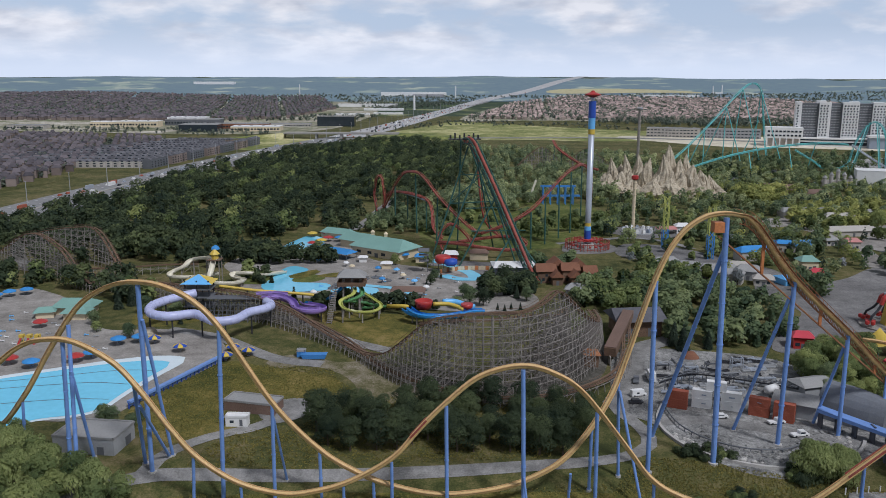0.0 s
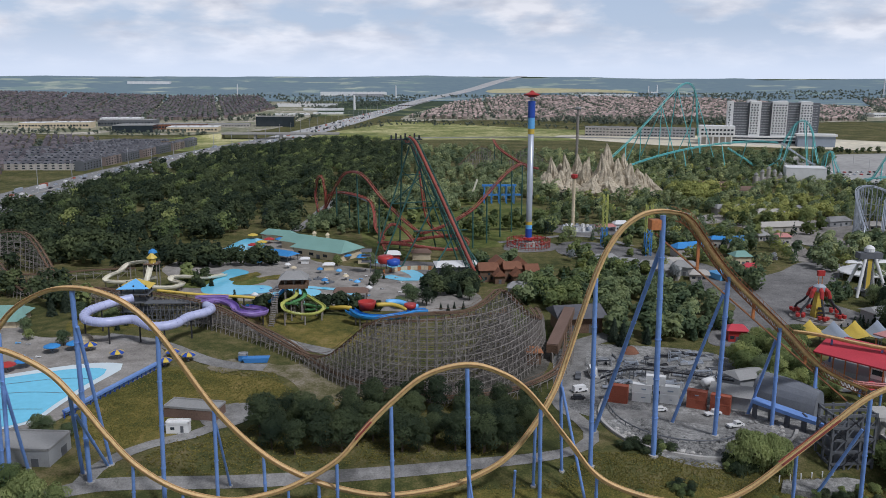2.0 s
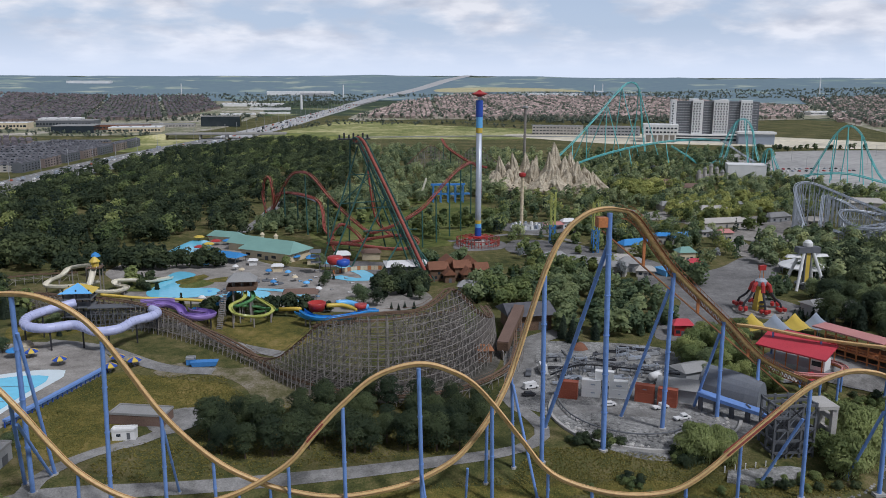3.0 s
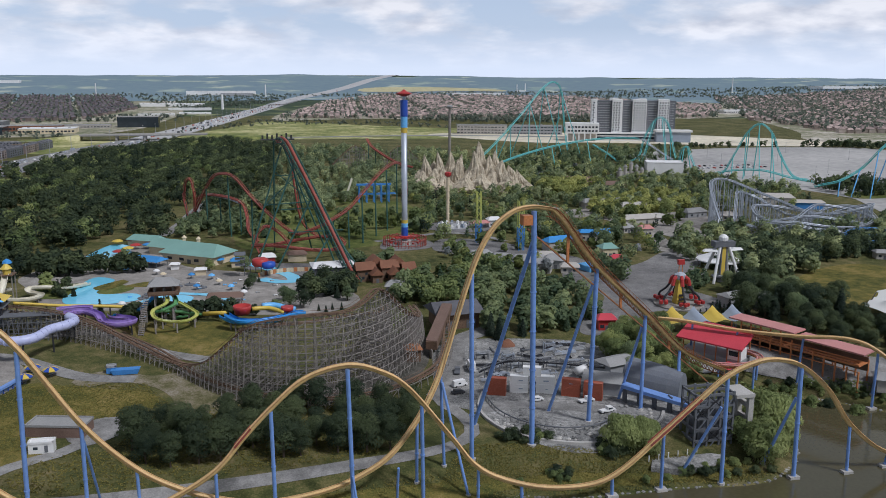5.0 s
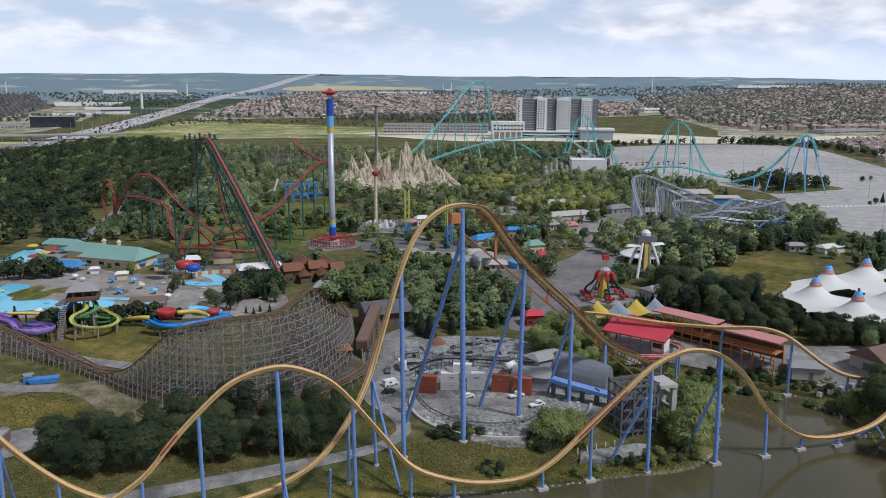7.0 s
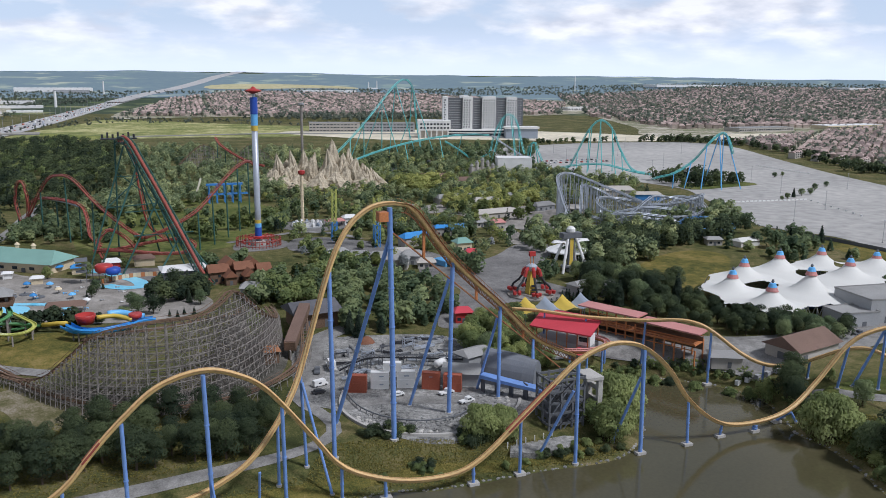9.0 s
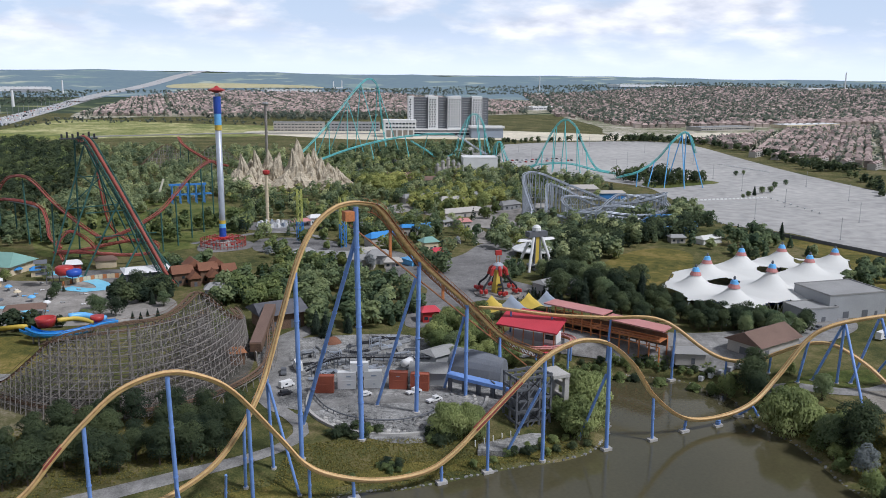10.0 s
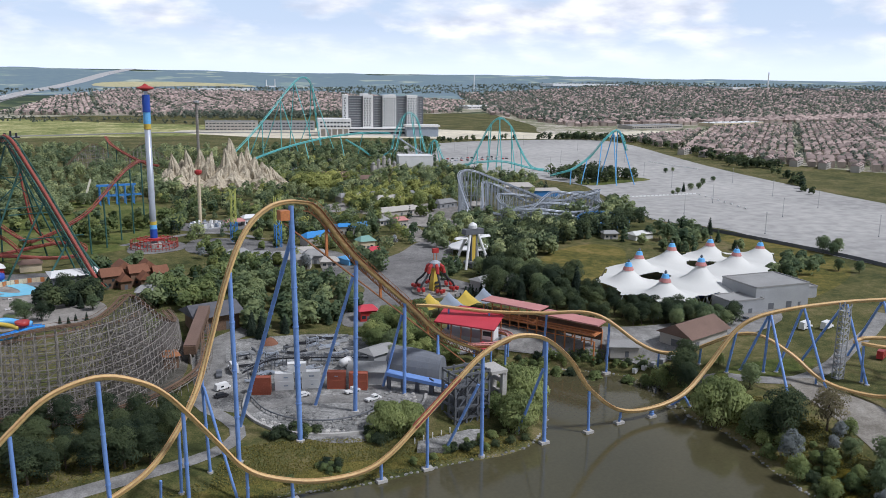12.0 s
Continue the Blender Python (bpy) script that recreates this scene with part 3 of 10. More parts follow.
drape("path_dirt", [(-63.8, 285.1), (-59.1, 292.4), (-49.7, 292.5), (-37.5, 286.5), (-27.4, 287.8), (-16.7, 279.6), (-4.4, 264.5), (-11.6, 253.5), (-22.1, 248.7), (-32.2, 242.8), (-39.0, 241.4), (-34.7, 248.6), (-29.5, 253.4), (-28.5, 261.7), (-31.7, 270.6), (-38.5, 278.3), (-49.3, 283.4), (-56.9, 280.4)], "dirt", "bare trodden pale dirt with wheel tracks", "path", dz=0.15, cell=4.0)
strip("path_slides", [(-110, 322), (-88, 312), (-62, 290), (-40, 284)], 6.0, "path", "pale path under the water slides", "path", dz=0.2)
strip("path_trestle", [(-93, 335), (-63, 338), (-41, 312), (-20, 298)], 6.0, "path", "pale path behind the wooden trestle", "path", dz=0.2)
drape("grass_bank", [(-98, 243), (-80, 284), (-62, 281), (-36, 271), (-38, 256), (-60, 250), (-60, 236), (-76, 222)], "grass_dry", "dry yellow grass bank", "grass", dz=0.1)
drape("grass_shore", [(47, 200), (66, 198), (80, 199), (100, 196), (128, 196), (128, 191), (92, 191.5), (62, 195), (40, 190), (-60, 186), (-60, 198), (0, 200)], "grass_dry", "dry grass on the lake shore", "grass", dz=0.1)
drape("grass_lawn", [(52, 290), (60, 292), (66, 330), (64, 350), (54, 345), (50, 310)], "grass_green", "mown lawn by the trestle", "grass", dz=0.1)
drape("grass_park", [(28, 490), (38, 480), (90, 500), (110, 560), (118, 640), (90, 680), (60, 640), (40, 570)], "grass_green", "lawn under the red coaster", "grass", dz=0.1)
drape("grass_coaster", [(-12, 500), (26, 492), (38, 570), (56, 640), (80, 680), (20, 684), (-10, 610)], "grass_green", "open lawn below the red coaster", "grass", dz=0.11)
drape("grass_amphitheatre", [(236, 312), (252, 300), (275, 300), (300, 330), (330, 365), (320, 385), (285, 375), (250, 345)], "grass_dry", "sloping dry lawn of the open-air theatre", "grass", dz=0.1)
drape("grass_verge", [(330, 240), (395, 262), (425, 300), (428, 380), (412, 378), (396, 330), (360, 290), (320, 262)], "grass_dry", "dry grass verge by the parking lot", "grass", dz=0.1)
drape("grass_island", [(212, 190), (226, 192), (246, 190), (262, 182), (250, 178), (236, 179), (224, 182)], "grass_green", "lawn under the brake run", "grass", dz=0.1)
drape("grass_slides", [(-125, 352), (-60, 350), (-30, 346), (2, 340), (0, 322), (-22, 303), (-40, 318), (-62, 344), (-92, 340), (-112, 326), (-128, 330)], "grass_dry", "dry lawn below the water slides", "grass", dz=0.08)

# wave pool with its deck
drape("pavement_pool", [(-120, 236), (-139, 246), (-175, 262), (-215, 330), (-205, 385), (-180, 376), (-154, 347), (-136, 322), (-112, 322), (-89, 311), (-79, 293), (-80, 286), (-99, 247), (-103, 240)], "deck", "pale concrete pool deck", "pavement", dz=0.15)
POOL = [(-175, 255), (-151, 269), (-135, 277.5), (-118, 286), (-104, 290.5), (-94, 289.5), (-93, 284), (-98, 271), (-103, 256), (-106, 244.5), (-112.5, 239), (-123, 235.5), (-135, 227), (-165, 218)]
drape("pool_beach", POOL, "pool_edge", "pale shallow beach of the wave pool", "pool", dz=0.22)
drape("pool_water", [(-175, 252), (-151, 265.5), (-135, 274), (-118, 282), (-106, 285.5), (-98, 284.5), (-97.5, 280), (-101, 270), (-105, 256), (-107.5, 245.5), (-113, 240.5), (-123, 237), (-135, 228.5), (-165, 219)], "pool", "light blue wave pool water", "pool", dz=0.30)
drape("pavement_waterpark", [(-110, 420), (-118, 445), (-100, 486), (-80, 515), (-52, 500), (-40, 455), (-6, 432), (22, 418), (44, 372), (28, 349), (-6, 352), (-48, 366), (-91, 382)], "deck", "pale concrete paving of the water park", "pavement", dz=0.12)
drape("grass_beds", [(-100, 398), (-70, 398), (-60, 412), (-85, 425), (-104, 415)], "grass_green", "planted bed between slides", "grass", dz=0.2)
drape("pool_splash", [(-96, 484), (-86.5, 522), (-74, 512), (-76, 491), (-87.5, 478)], "pool", "light blue splash pool", "pool", dz=0.3)
drape("pool_plunge", [(-88.7, 395), (-86.4, 407), (-84.7, 428), (-80, 436), (-71, 428), (-74.6, 413), (-74, 401), (-57, 398), (-56, 385), (-76, 381), (-85, 385)], "pool", "light blue branching splash pool", "pool", dz=0.3)
drape("grass_bed_pool", [(-79, 413), (-67, 428), (-63.7, 423), (-72, 408)], "grass_dry", "dry planted bed between pools", "grass", dz=0.34)
drape("grass_bed_path", [(-64.6, 413), (-57, 420.6), (-42.5, 423), (-43, 416), (-52.7, 411)], "grass_dry", "dry planted bed between pools", "grass", dz=0.25)
drape("pool_activity", [(-54.6, 382), (-45, 393), (-31.5, 388), (-33, 377), (-48, 371), (-54.5, 372)], "pool", "light blue activity pool", "pool", dz=0.3)
for row in ([(-160, 256), (-147, 258), (-132, 262), (-117, 265), (-104, 264)], [(-150, 243), (-139, 247), (-128, 250), (-117, 252), (-106, 252)], [(-160, 262.5), (-145, 265), (-128, 271), (-112, 276), (-100, 276)]):
    strip("pool_line", row, 0.3, "grey_dark", "thin dark lane line in the wave pool", "pool", dz=0.36, step=2.0)
strip("pool_river", [(-60, 352), (-53, 355), (-37, 366), (-24, 370), (-13, 368.5), (0, 364)], 3.6, "pool", "narrow lazy river", "pool", dz=0.3)
strip("pool_chute", [(-8, 452), (0, 446), (8, 432), (15, 420), (16, 408), (8, 408), (0, 416)], 7.0, "pool", "winding blue river ride", "pool", dz=0.3)
strip("pool_lane", [(-40, 395), (-22, 388), (-14, 376), (-20, 368)], 4.0, "pool", "light blue lazy river", "pool", dz=0.32)
drape("pavement_yard", [(56, 250), (62, 290), (74, 300), (98, 297), (122, 286), (132, 256), (134, 232), (124, 216), (107, 206), (84, 206), (70, 218), (64, 236)], "gravel", "grey stony works yard", "pavement", dz=0.14)
strip("road_yard", [(55, 250), (62, 262), (68, 285), (74, 300), (92, 312)], 9.0, "path", "grey paved yard road", "road", dz=0.26)
strip("road_containers", [(66, 238), (80, 239), (96, 233), (112, 226), (124, 224)], 6.0, "path", "pale road in front of the containers", "road", dz=0.22)
drape("pavement_midway", [(124, 298), (140, 296), (165, 320), (190, 316), (206, 330), (200, 365), (226, 392), (250, 425), (232, 436), (205, 412), (178, 398), (160, 404), (150, 385), (156, 350), (138, 325)], "asphalt", "grey midway paving", "pavement", dz=0.12)
drape("pavement_rides", [(112, 452), (100, 470), (112, 500), (140, 490), (158, 462), (176, 430), (170, 408), (150, 410), (128, 430)], "asphalt", "grey paving among the small rides", "pavement", dz=0.12)
drape("pavement_cars", [(108, 540), (128, 520), (152, 524), (166, 545), (150, 560), (122, 560)], "asphalt", "grey plaza round the dodgem ride", "pavement", dz=0.14)
drape("pavement_station", [(150, 248), (168, 254), (190, 241), (208, 225), (212, 214), (226, 214), (244, 220), (262, 214), (292, 222), (300, 236), (272, 240), (240, 240), (214, 250), (184, 276), (168, 284), (150, 262)], "path", "grey paving behind the station", "pavement", dz=0.4, cell=2.5)
strip("path_lakeside", [(214, 196), (221, 186), (229, 178), (241, 172.5), (262, 176), (282, 184), (310, 194), (345, 210)], 6.0, "path", "curving grey path", "path", dz=0.16)
strip("path_sandy", [(240, 173), (236, 163), (234, 150), (230, 132), (222, 108)], (9.0, 34.0), "sand", "wide bare sandy path", "path", dz=0.18)
drape("pavement_plaza", [(0, 452), (36, 440), (40, 404), (26, 398), (14, 430), (-8, 440)], "asphalt", "brown-grey plaza by the coaster station", "pavement", dz=0.16)

drape("pavement_service", [(225, 560), (262, 572), (300, 592), (345, 628), (350, 655), (300, 640), (262, 612), (228, 588)], "deck", "pale service paving behind the park", "pavement", dz=0.16)
drape("pavement_back", [(262, 470), (290, 478), (318, 520), (322, 560), (300, 566), (276, 530), (256, 500)], "deck", "pale back-of-park paving", "pavement", dz=0.15)
strip("road_back", [(232, 436), (246, 470), (252, 520), (240, 565), (225, 600), (215, 640)], 9.0, "deck", "pale park road", "road", dz=0.22)
strip("path_lawn", [(70, 500), (96, 512), (120, 520), (140, 505), (150, 480)], 5.0, "path", "curving park path", "path", dz=0.2)
strip("path_wood", [(-60, 545), (-52, 590), (-47, 640), (-38, 700), (-30, 760)], 8.0, "path", "grey road through the wood", "path", dz=0.2)
strip("road_staff", [(-300, 560), (-262, 500), (-235, 452), (-215, 425)], 7.0, "path", "grey staff road by the highway", "road", dz=0.2)

# parking lot
drape("parking_lot", [(470, 1010), (560, 1060), (700, 1085), (850, 1050), (860, 960), (780, 780), (720, 640), (668, 480), (640, 380), (560, 290), (470, 240), (432, 252), (430, 330), (436, 388), (420, 430), (440, 486), (480, 575), (492, 610), (484, 660), (452, 760), (455, 900)],
      "lot", "vast pale grey parking lot", "parking lot", dz=0.25, cell=40, smooth=12)
drape("grass_lot_island", [(500, 600), (545, 604), (582, 612), (575, 640), (520, 640), (498, 622)], "grass_green", "grass island in the parking lot", "grass", dz=0.4, cell=30)

# highway with its overpass
HIGHWAY = [(-330, 440), (-318, 560), (-305, 690), (-285, 845), (-255, 1040), (-212, 1230), (-165, 1410), (-101, 1772), (-61, 2039), (-7, 2400), (67, 2844), (161, 3191), (238, 3382), (320, 3541), (411, 3728), (481, 3900), (541, 4059), (604, 4217), (700, 4450), (780, 4700)]
# near stretch darker, further ones lighter: shade and sun are in the colours
strip("road_highway", HIGHWAY[:7], 62.0, "highway", "multi-lane highway darkened as if in shade", "road", dz=0.35, step=25)
strip("road_highway_mid", HIGHWAY[6:12], 62.0, "highway_pale", "concrete multi-lane highway lightened as if in sun", "road", dz=0.38, step=25)
strip("road_highway_far", HIGHWAY[10:], 56.0, "highway_pale", "far stretch of the highway lightened as if in sun", "road", dz=3.0, step=25)
strip("road_ramp", [(-282, 770), (-238, 960), (-180, 1180), (-110, 1330), (20, 1390), (160, 1400)], 14.0, "highway", "highway slip road", "road", dz=0.6, step=20)
strip("road_cross", [(-560, 1330), (-380, 1370), (-250, 1388)], 20.0, "highway", "cross road", "road", dz=0.7, step=20)
strip("road_cross_east", [(-90, 1392), (90, 1398), (300, 1402), (520, 1330)], 20.0, "highway", "cross road beyond the park", "road", dz=0.7, step=20)
drape("field_interchange", [(-150, 1290), (-60, 1330), (130, 1360), (250, 1330), (420, 1360), (560, 1440), (420, 1560), (250, 1700), (40, 1900), (-20, 1760), (-90, 1560)], "field", "yellow-green meadow by the interchange", "field", dz=0.2, cell=60, smooth=20)
drape("field_ramp", [(-330, 1230), (-262, 1150), (-235, 1250), (-200, 1360), (-260, 1372), (-330, 1350)], "field", "green verge by the highway", "field", dz=0.3, cell=60, smooth=20)
drape("field_building_site", [(420, 1230), (520, 1210), (700, 1120), (830, 1090), (880, 1180), (760, 1330), (640, 1420), (480, 1440), (330, 1460), (300, 1400)], "sandy", "pale bare ground round the tower block", "field", dz=0.3, cell=60, smooth=20)
drape("field_crop", [(430, 3560), (520, 3680), (760, 3660), (1020, 3520), (1040, 3420), (850, 3440), (500, 3460)], "crop", "ripe yellow crop field", "field", dz=4.0, cell=120, smooth=40)
# darker ground material puts cloud shade into this field's colour
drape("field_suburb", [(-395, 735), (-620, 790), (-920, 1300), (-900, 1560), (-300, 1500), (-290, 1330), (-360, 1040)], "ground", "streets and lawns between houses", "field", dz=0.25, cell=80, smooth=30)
drape("field_suburb_west", [(-1900, 1700), (-900, 1560), (-300, 1500), (-190, 2000), (-220, 2700), (-420, 3300), (-1500, 3350), (-2500, 2900)], "suburb", "streets and lawns between houses", "field", dz=0.5, cell=150, smooth=60)
drape("field_suburb_north", [(40, 1990), (260, 1960), (1100, 1880), (1600, 2500), (1250, 3150), (500, 3380), (240, 3000)], "suburb", "streets and lawns between houses", "field", dz=0.8, cell=150, smooth=60)
drape("field_suburb_east", [(920, 1020), (860, 800), (846, 640), (905, 490), (1120, 400), (2400, 850), (3400, 1900), (2750, 2950), (1700, 2950), (1200, 1880), (1000, 1400), (880, 1200)], "suburb", "streets and lawns between houses", "field", dz=0.3, cell=120, smooth=50)
drape("field_sand_east", [(930, 1080), (1060, 1180), (1300, 1120), (1260, 980), (1000, 1000)], "sandy", "bare building plot", "field", dz=0.4, cell=60, smooth=20)

# ---- steel coaster: yellow track on blue columns ----
def rail_track(parent, line, spine_mat, rail_mat, gauge=1.25, r_spine=0.42, r_rail=0.13, drop=0.95, tie=1.6, name="track", sides=6, step=1.5):
    """Spine, two rails and their ties along a line of rail heights."""
    pts = even(curve(line, step), step)
    spine, left, right, ties = Soup(), Soup(), Soup(), Soup()
    sp, lf, rt = [], [], []
    for k, p in enumerate(pts):
        d = (pts[min(k + 1, len(pts) - 1)] - pts[max(k - 1, 0)]).normalized()
        side = d.cross(Vector((0, 0, 1)))
        side = side.normalized() if side.length > 0.05 else Vector((1, 0, 0))
        up = side.cross(d)
        lf.append(p - side * gauge / 2); rt.append(p + side * gauge / 2); sp.append(p - up * drop)
    spine.tube(sp, r_spine, sides + 2); left.tube(lf, r_rail, sides); right.tube(rt, r_rail, sides)
    every = max(1, round(tie / step))
    for k in range(0, len(pts), every):
        ties.beam(lf[k], sp[k], 0.16); ties.beam(rt[k], sp[k], 0.16); ties.beam(lf[k], rt[k], 0.16)
    part(name + "_spine", spine, spine_mat, parent, smooth=True, world=True)
    part("left_rail", left, rail_mat, parent, smooth=True, world=True)
    part("right_rail", right, rail_mat, parent, smooth=True, world=True)
    tagged(part("tie_ladder", ties, rail_mat, parent, world=True), kind="stuff")
    return pts


def column(parent, foot, top, r, material="blue_column", footing=True):
    """One support column with flanges, on its concrete footing."""
    foot, top = Vector(foot), Vector(top)
    s = Soup().tube([foot, top], r, 12)
    d = top - foot
    for k in range(1, max(2, int(d.length / 11))):
        c, u = foot + d * (k / max(2, int(d.length / 11))), d.normalized() * 0.14
        s.tube([c - u, c + u], r * 1.22, 12)
    ob = part("support_column", s, material, parent, smooth=False, world=True)
    if footing:
        f = Soup().tube([foot - Vector((0, 0, 1.2)), foot + Vector((0, 0, 0.35))], r * 1.9, 8)
        fo = new("footing", f.mesh("footing", "concrete"))
        fo.parent = ob
        fo.matrix_parent_inverse = (parent.matrix_basis @ ob.matrix_parent_inverse).inverted()
    return ob


big = thing("steel_roller_coaster", 74, 211, g(74, 211), "tall yellow steel roller coaster on bright blue columns", "roller coaster")
OUT = [(153, 241, 3), (133.2, 234.7, 13.5), (115.9, 228.0, 29.0), (94.8, 219.3, 47.5), (81.2, 213.9, 63.2), (76, 211.6, 65.8), (70.8, 210.1, 66.4), (65.5, 209, 65.1), (59.7, 207.8, 60.4), (54.2, 206.4, 50.3),
       (46.7, 203.8, 28.5), (43.4, 201.4, 21.0), (38.2, 198.5, 13.4), (31.2, 196.8, 5.4), (24.1, 196.1, 0.9), (14, 195.4, -2.5), (-0.4, 194.5, -3.6), (-11.9, 194.8, -1.6), (-20.5, 195, 1.7), (-30.4, 195.3, 7.8),
       (-41.8, 195.6, 19.8), (-54.3, 196, 39.4), (-61.5, 197.3, 46.4), (-68.8, 199, 49.5), (-75.5, 200.6, 50.3), (-83.2, 203.7, 48.9)]
OUT += [(-92.5, 207.8, 43.8), (-99.2, 210.7, 36.9), (-107.4, 214.4, 25.9), (-116.5, 218.3, 13.0), (-128.1, 225.6, 1.4), (-142, 236, -1), (-156, 250, 6)]
BACK = [(-128, 211, 14), (-113.8, 203.6, 28.4), (-106.2, 201.1, 33.8), (-99.1, 198.7, 36.0), (-91.5, 197.3, 35.7), (-81.6, 196, 30.8), (-74.8, 195.1, 23.5), (-68.1, 194.2, 14.5), (-61.3, 193.5, 6.8), (-51.6, 193.3, 0.2),
        (-40.3, 193.1, -2.8), (-31.7, 193, -1.9), (-23.1, 192.9, 0.9), (-12.7, 192.7, 7.2), (-6, 192.6, 15), (0.9, 192.5, 22.2), (9.2, 192.4, 29.0), (19.4, 192.3, 31.7), (27.7, 192.1, 29.6), (35.1, 192, 24.4)]
BACK_END = len(BACK)
BACK += [(45.8, 191.3, 10.8), (51.7, 190.6, 3.1), (58.4, 189.2, -0.9), (69.9, 187.6, -3.9), (82.4, 186.8, -4.0), (90.6, 186.5, -0.6), (101.4, 186.4, 8.3), (109.7, 186.4, 15.4), (119.1, 186.4, 23.0),
         (128.1, 186.3, 26.6), (134.9, 186.3, 26.7), (142.1, 186.2, 24.3), (150.8, 186.2, 16.8), (159, 186.2, 5.9), (171.5, 186.1, -3.3), (185.8, 186.1, -5.4), (199.1, 186, -3), (211.5, 188, 3.5), (221.3, 186.3, 15.3)]
BACK += [(228, 183, 20.5), (239.1, 178.4, 23.2), (250.9, 174.1, 24.5), (264, 169.5, 25.2), (280, 164, 25.2), (296, 158, 24)]
HOME = [(146, 277, 11.4), (153.7, 271.3, 11.5), (166.4, 258.3, 11.2), (181.7, 242.7, 12.5), (190, 234, 14.2), (195, 229, 14.0), (199.4, 224.6, 11.6), (207.1, 217.3, 4.5), (213, 211.6, 1.6), (219.5, 205.4, 2.5), (223.6, 200.2, 6.4),
        (228.2, 192, 11.7), (232.3, 184.6, 13), (237.1, 175.1, 8.4), (240.4, 165.8, 2.2), (243.5, 157.1, 0.3), (245, 145, 2.2), (244, 132, 10)]
HELIX = [(254, 161, 13.8), (257, 156, 13.6), (263, 152, 13.2), (270, 152, 12.6), (275, 157, 12), (274, 164, 11.6), (268, 169, 11.2), (260, 168, 11)]
for line in (OUT, BACK, HOME, HELIX):
    rail_track(big, line, "steel_yellow", "rail_rust", gauge=1.5, r_spine=0.62, r_rail=0.15, drop=0.42, tie=3.0, sides=8)

# the lift's catwalks, with handrails
walks = Soup()
lift = even(curve(OUT[:6], 2.0), 2.0)
for side in (-1, 1):
    for a, b in zip(lift, lift[1:]):
        off = Vector((-(b - a).y, (b - a).x, 0)).normalized() * 1.55 * side
        walks.beam(a + off, b + off, 0.9, 0.12)
        walks.beam(a + off * 1.25 + Vector((0, 0, 1.05)), b + off * 1.25 + Vector((0, 0, 1.05)), 0.1)
        walks.beam(a + off * 1.25, a + off * 1.25 + Vector((0, 0, 1.05)), 0.08)
    walks.beam(lift[0], lift[0], 0.1)
part("catwalk", walks, "catwalk", big, "rusty brown walkways along the lift", world=True)
brace = Soup()
low = [p - Vector((0, 0, 2.6)) for p in lift]
for k in range(len(lift) - 1):
    brace.beam(low[k], low[k + 1], 0.35)
    brace.beam(low[k], lift[k + 1] - Vector((0, 0, 0.9)), 0.16); brace.beam(low[k], lift[k] - Vector((0, 0, 0.9)), 0.16)
part("lift_truss", brace, "catwalk", big, world=True)
part("chain_return", Soup().beam((71, 211, 60), (146, 240, -0.5), 0.55, 0.35), "catwalk", big, "rusty chain return beam below the lift", world=True)
for x, y, z0, z1 in ((84.9, 216.0, 48.9, 57.6), (105.5, 224.0, 32.2, 37.2), (126.9, 232.4, 15.0, 18.2)):
    part("return_hanger", Soup().beam((x, y, z0), (x, y, z1), 0.7), "orange_steel", big, "orange hanger between lift and return beam", world=True)
part("lift_motor_box", Soup().box(70.6, 210.6, 61.2, 2.6, 3.2, 2.6), "orange_steel", big, world=True)

COLUMNS = [  # foot x y, head x y z, radius
    (74, 211, 72.8, 210.8, 64.8, 0.75), (61, 227, 73.5, 211.4, 58, 0.6), (96, 222.3, 95.6, 219.8, 46.2, 0.68), (86.5, 232, 95, 220.3, 41.5, 0.5), (115.6, 227.2, 115.9, 228, 28, 0.6), (112, 236, 115.4, 228.6, 24.5, 0.45),
    (130, 231, 131.5, 233.6, 13.5, 0.45), (134.6, 238, 132, 234.6, 13.5, 0.45), (55.2, 207.2, 54.4, 206.5, 49.2, 0.62), (47, 205.8, 45.2, 202.8, 24.2, 0.42), (51, 194.6, 45.6, 202.6, 21, 0.38), (38.4, 201, 38, 198.4, 12, 0.42)]
COLUMNS += [(-17.5, 196, -17.5, 194.9, -0.6, 0.4), (-31, 196.6, -31, 195.3, 7, 0.42), (-43, 196.6, -42.6, 195.6, 19.8, 0.48), (-41.2, 204, -42.4, 196, 16, 0.32), (-56.4, 197.2, -55, 196.1, 38.8, 0.55), (-77.9, 206.8, -76, 201, 49, 0.62),
    (-74.7, 214.4, -75.6, 201.4, 40, 0.45), (-96.9, 204.3, -98.3, 209.8, 36.0, 0.55), (-96, 213, -97.7, 207.7, 24, 0.45), (-118.5, 220.2, -117.2, 218.8, 11, 0.42)]
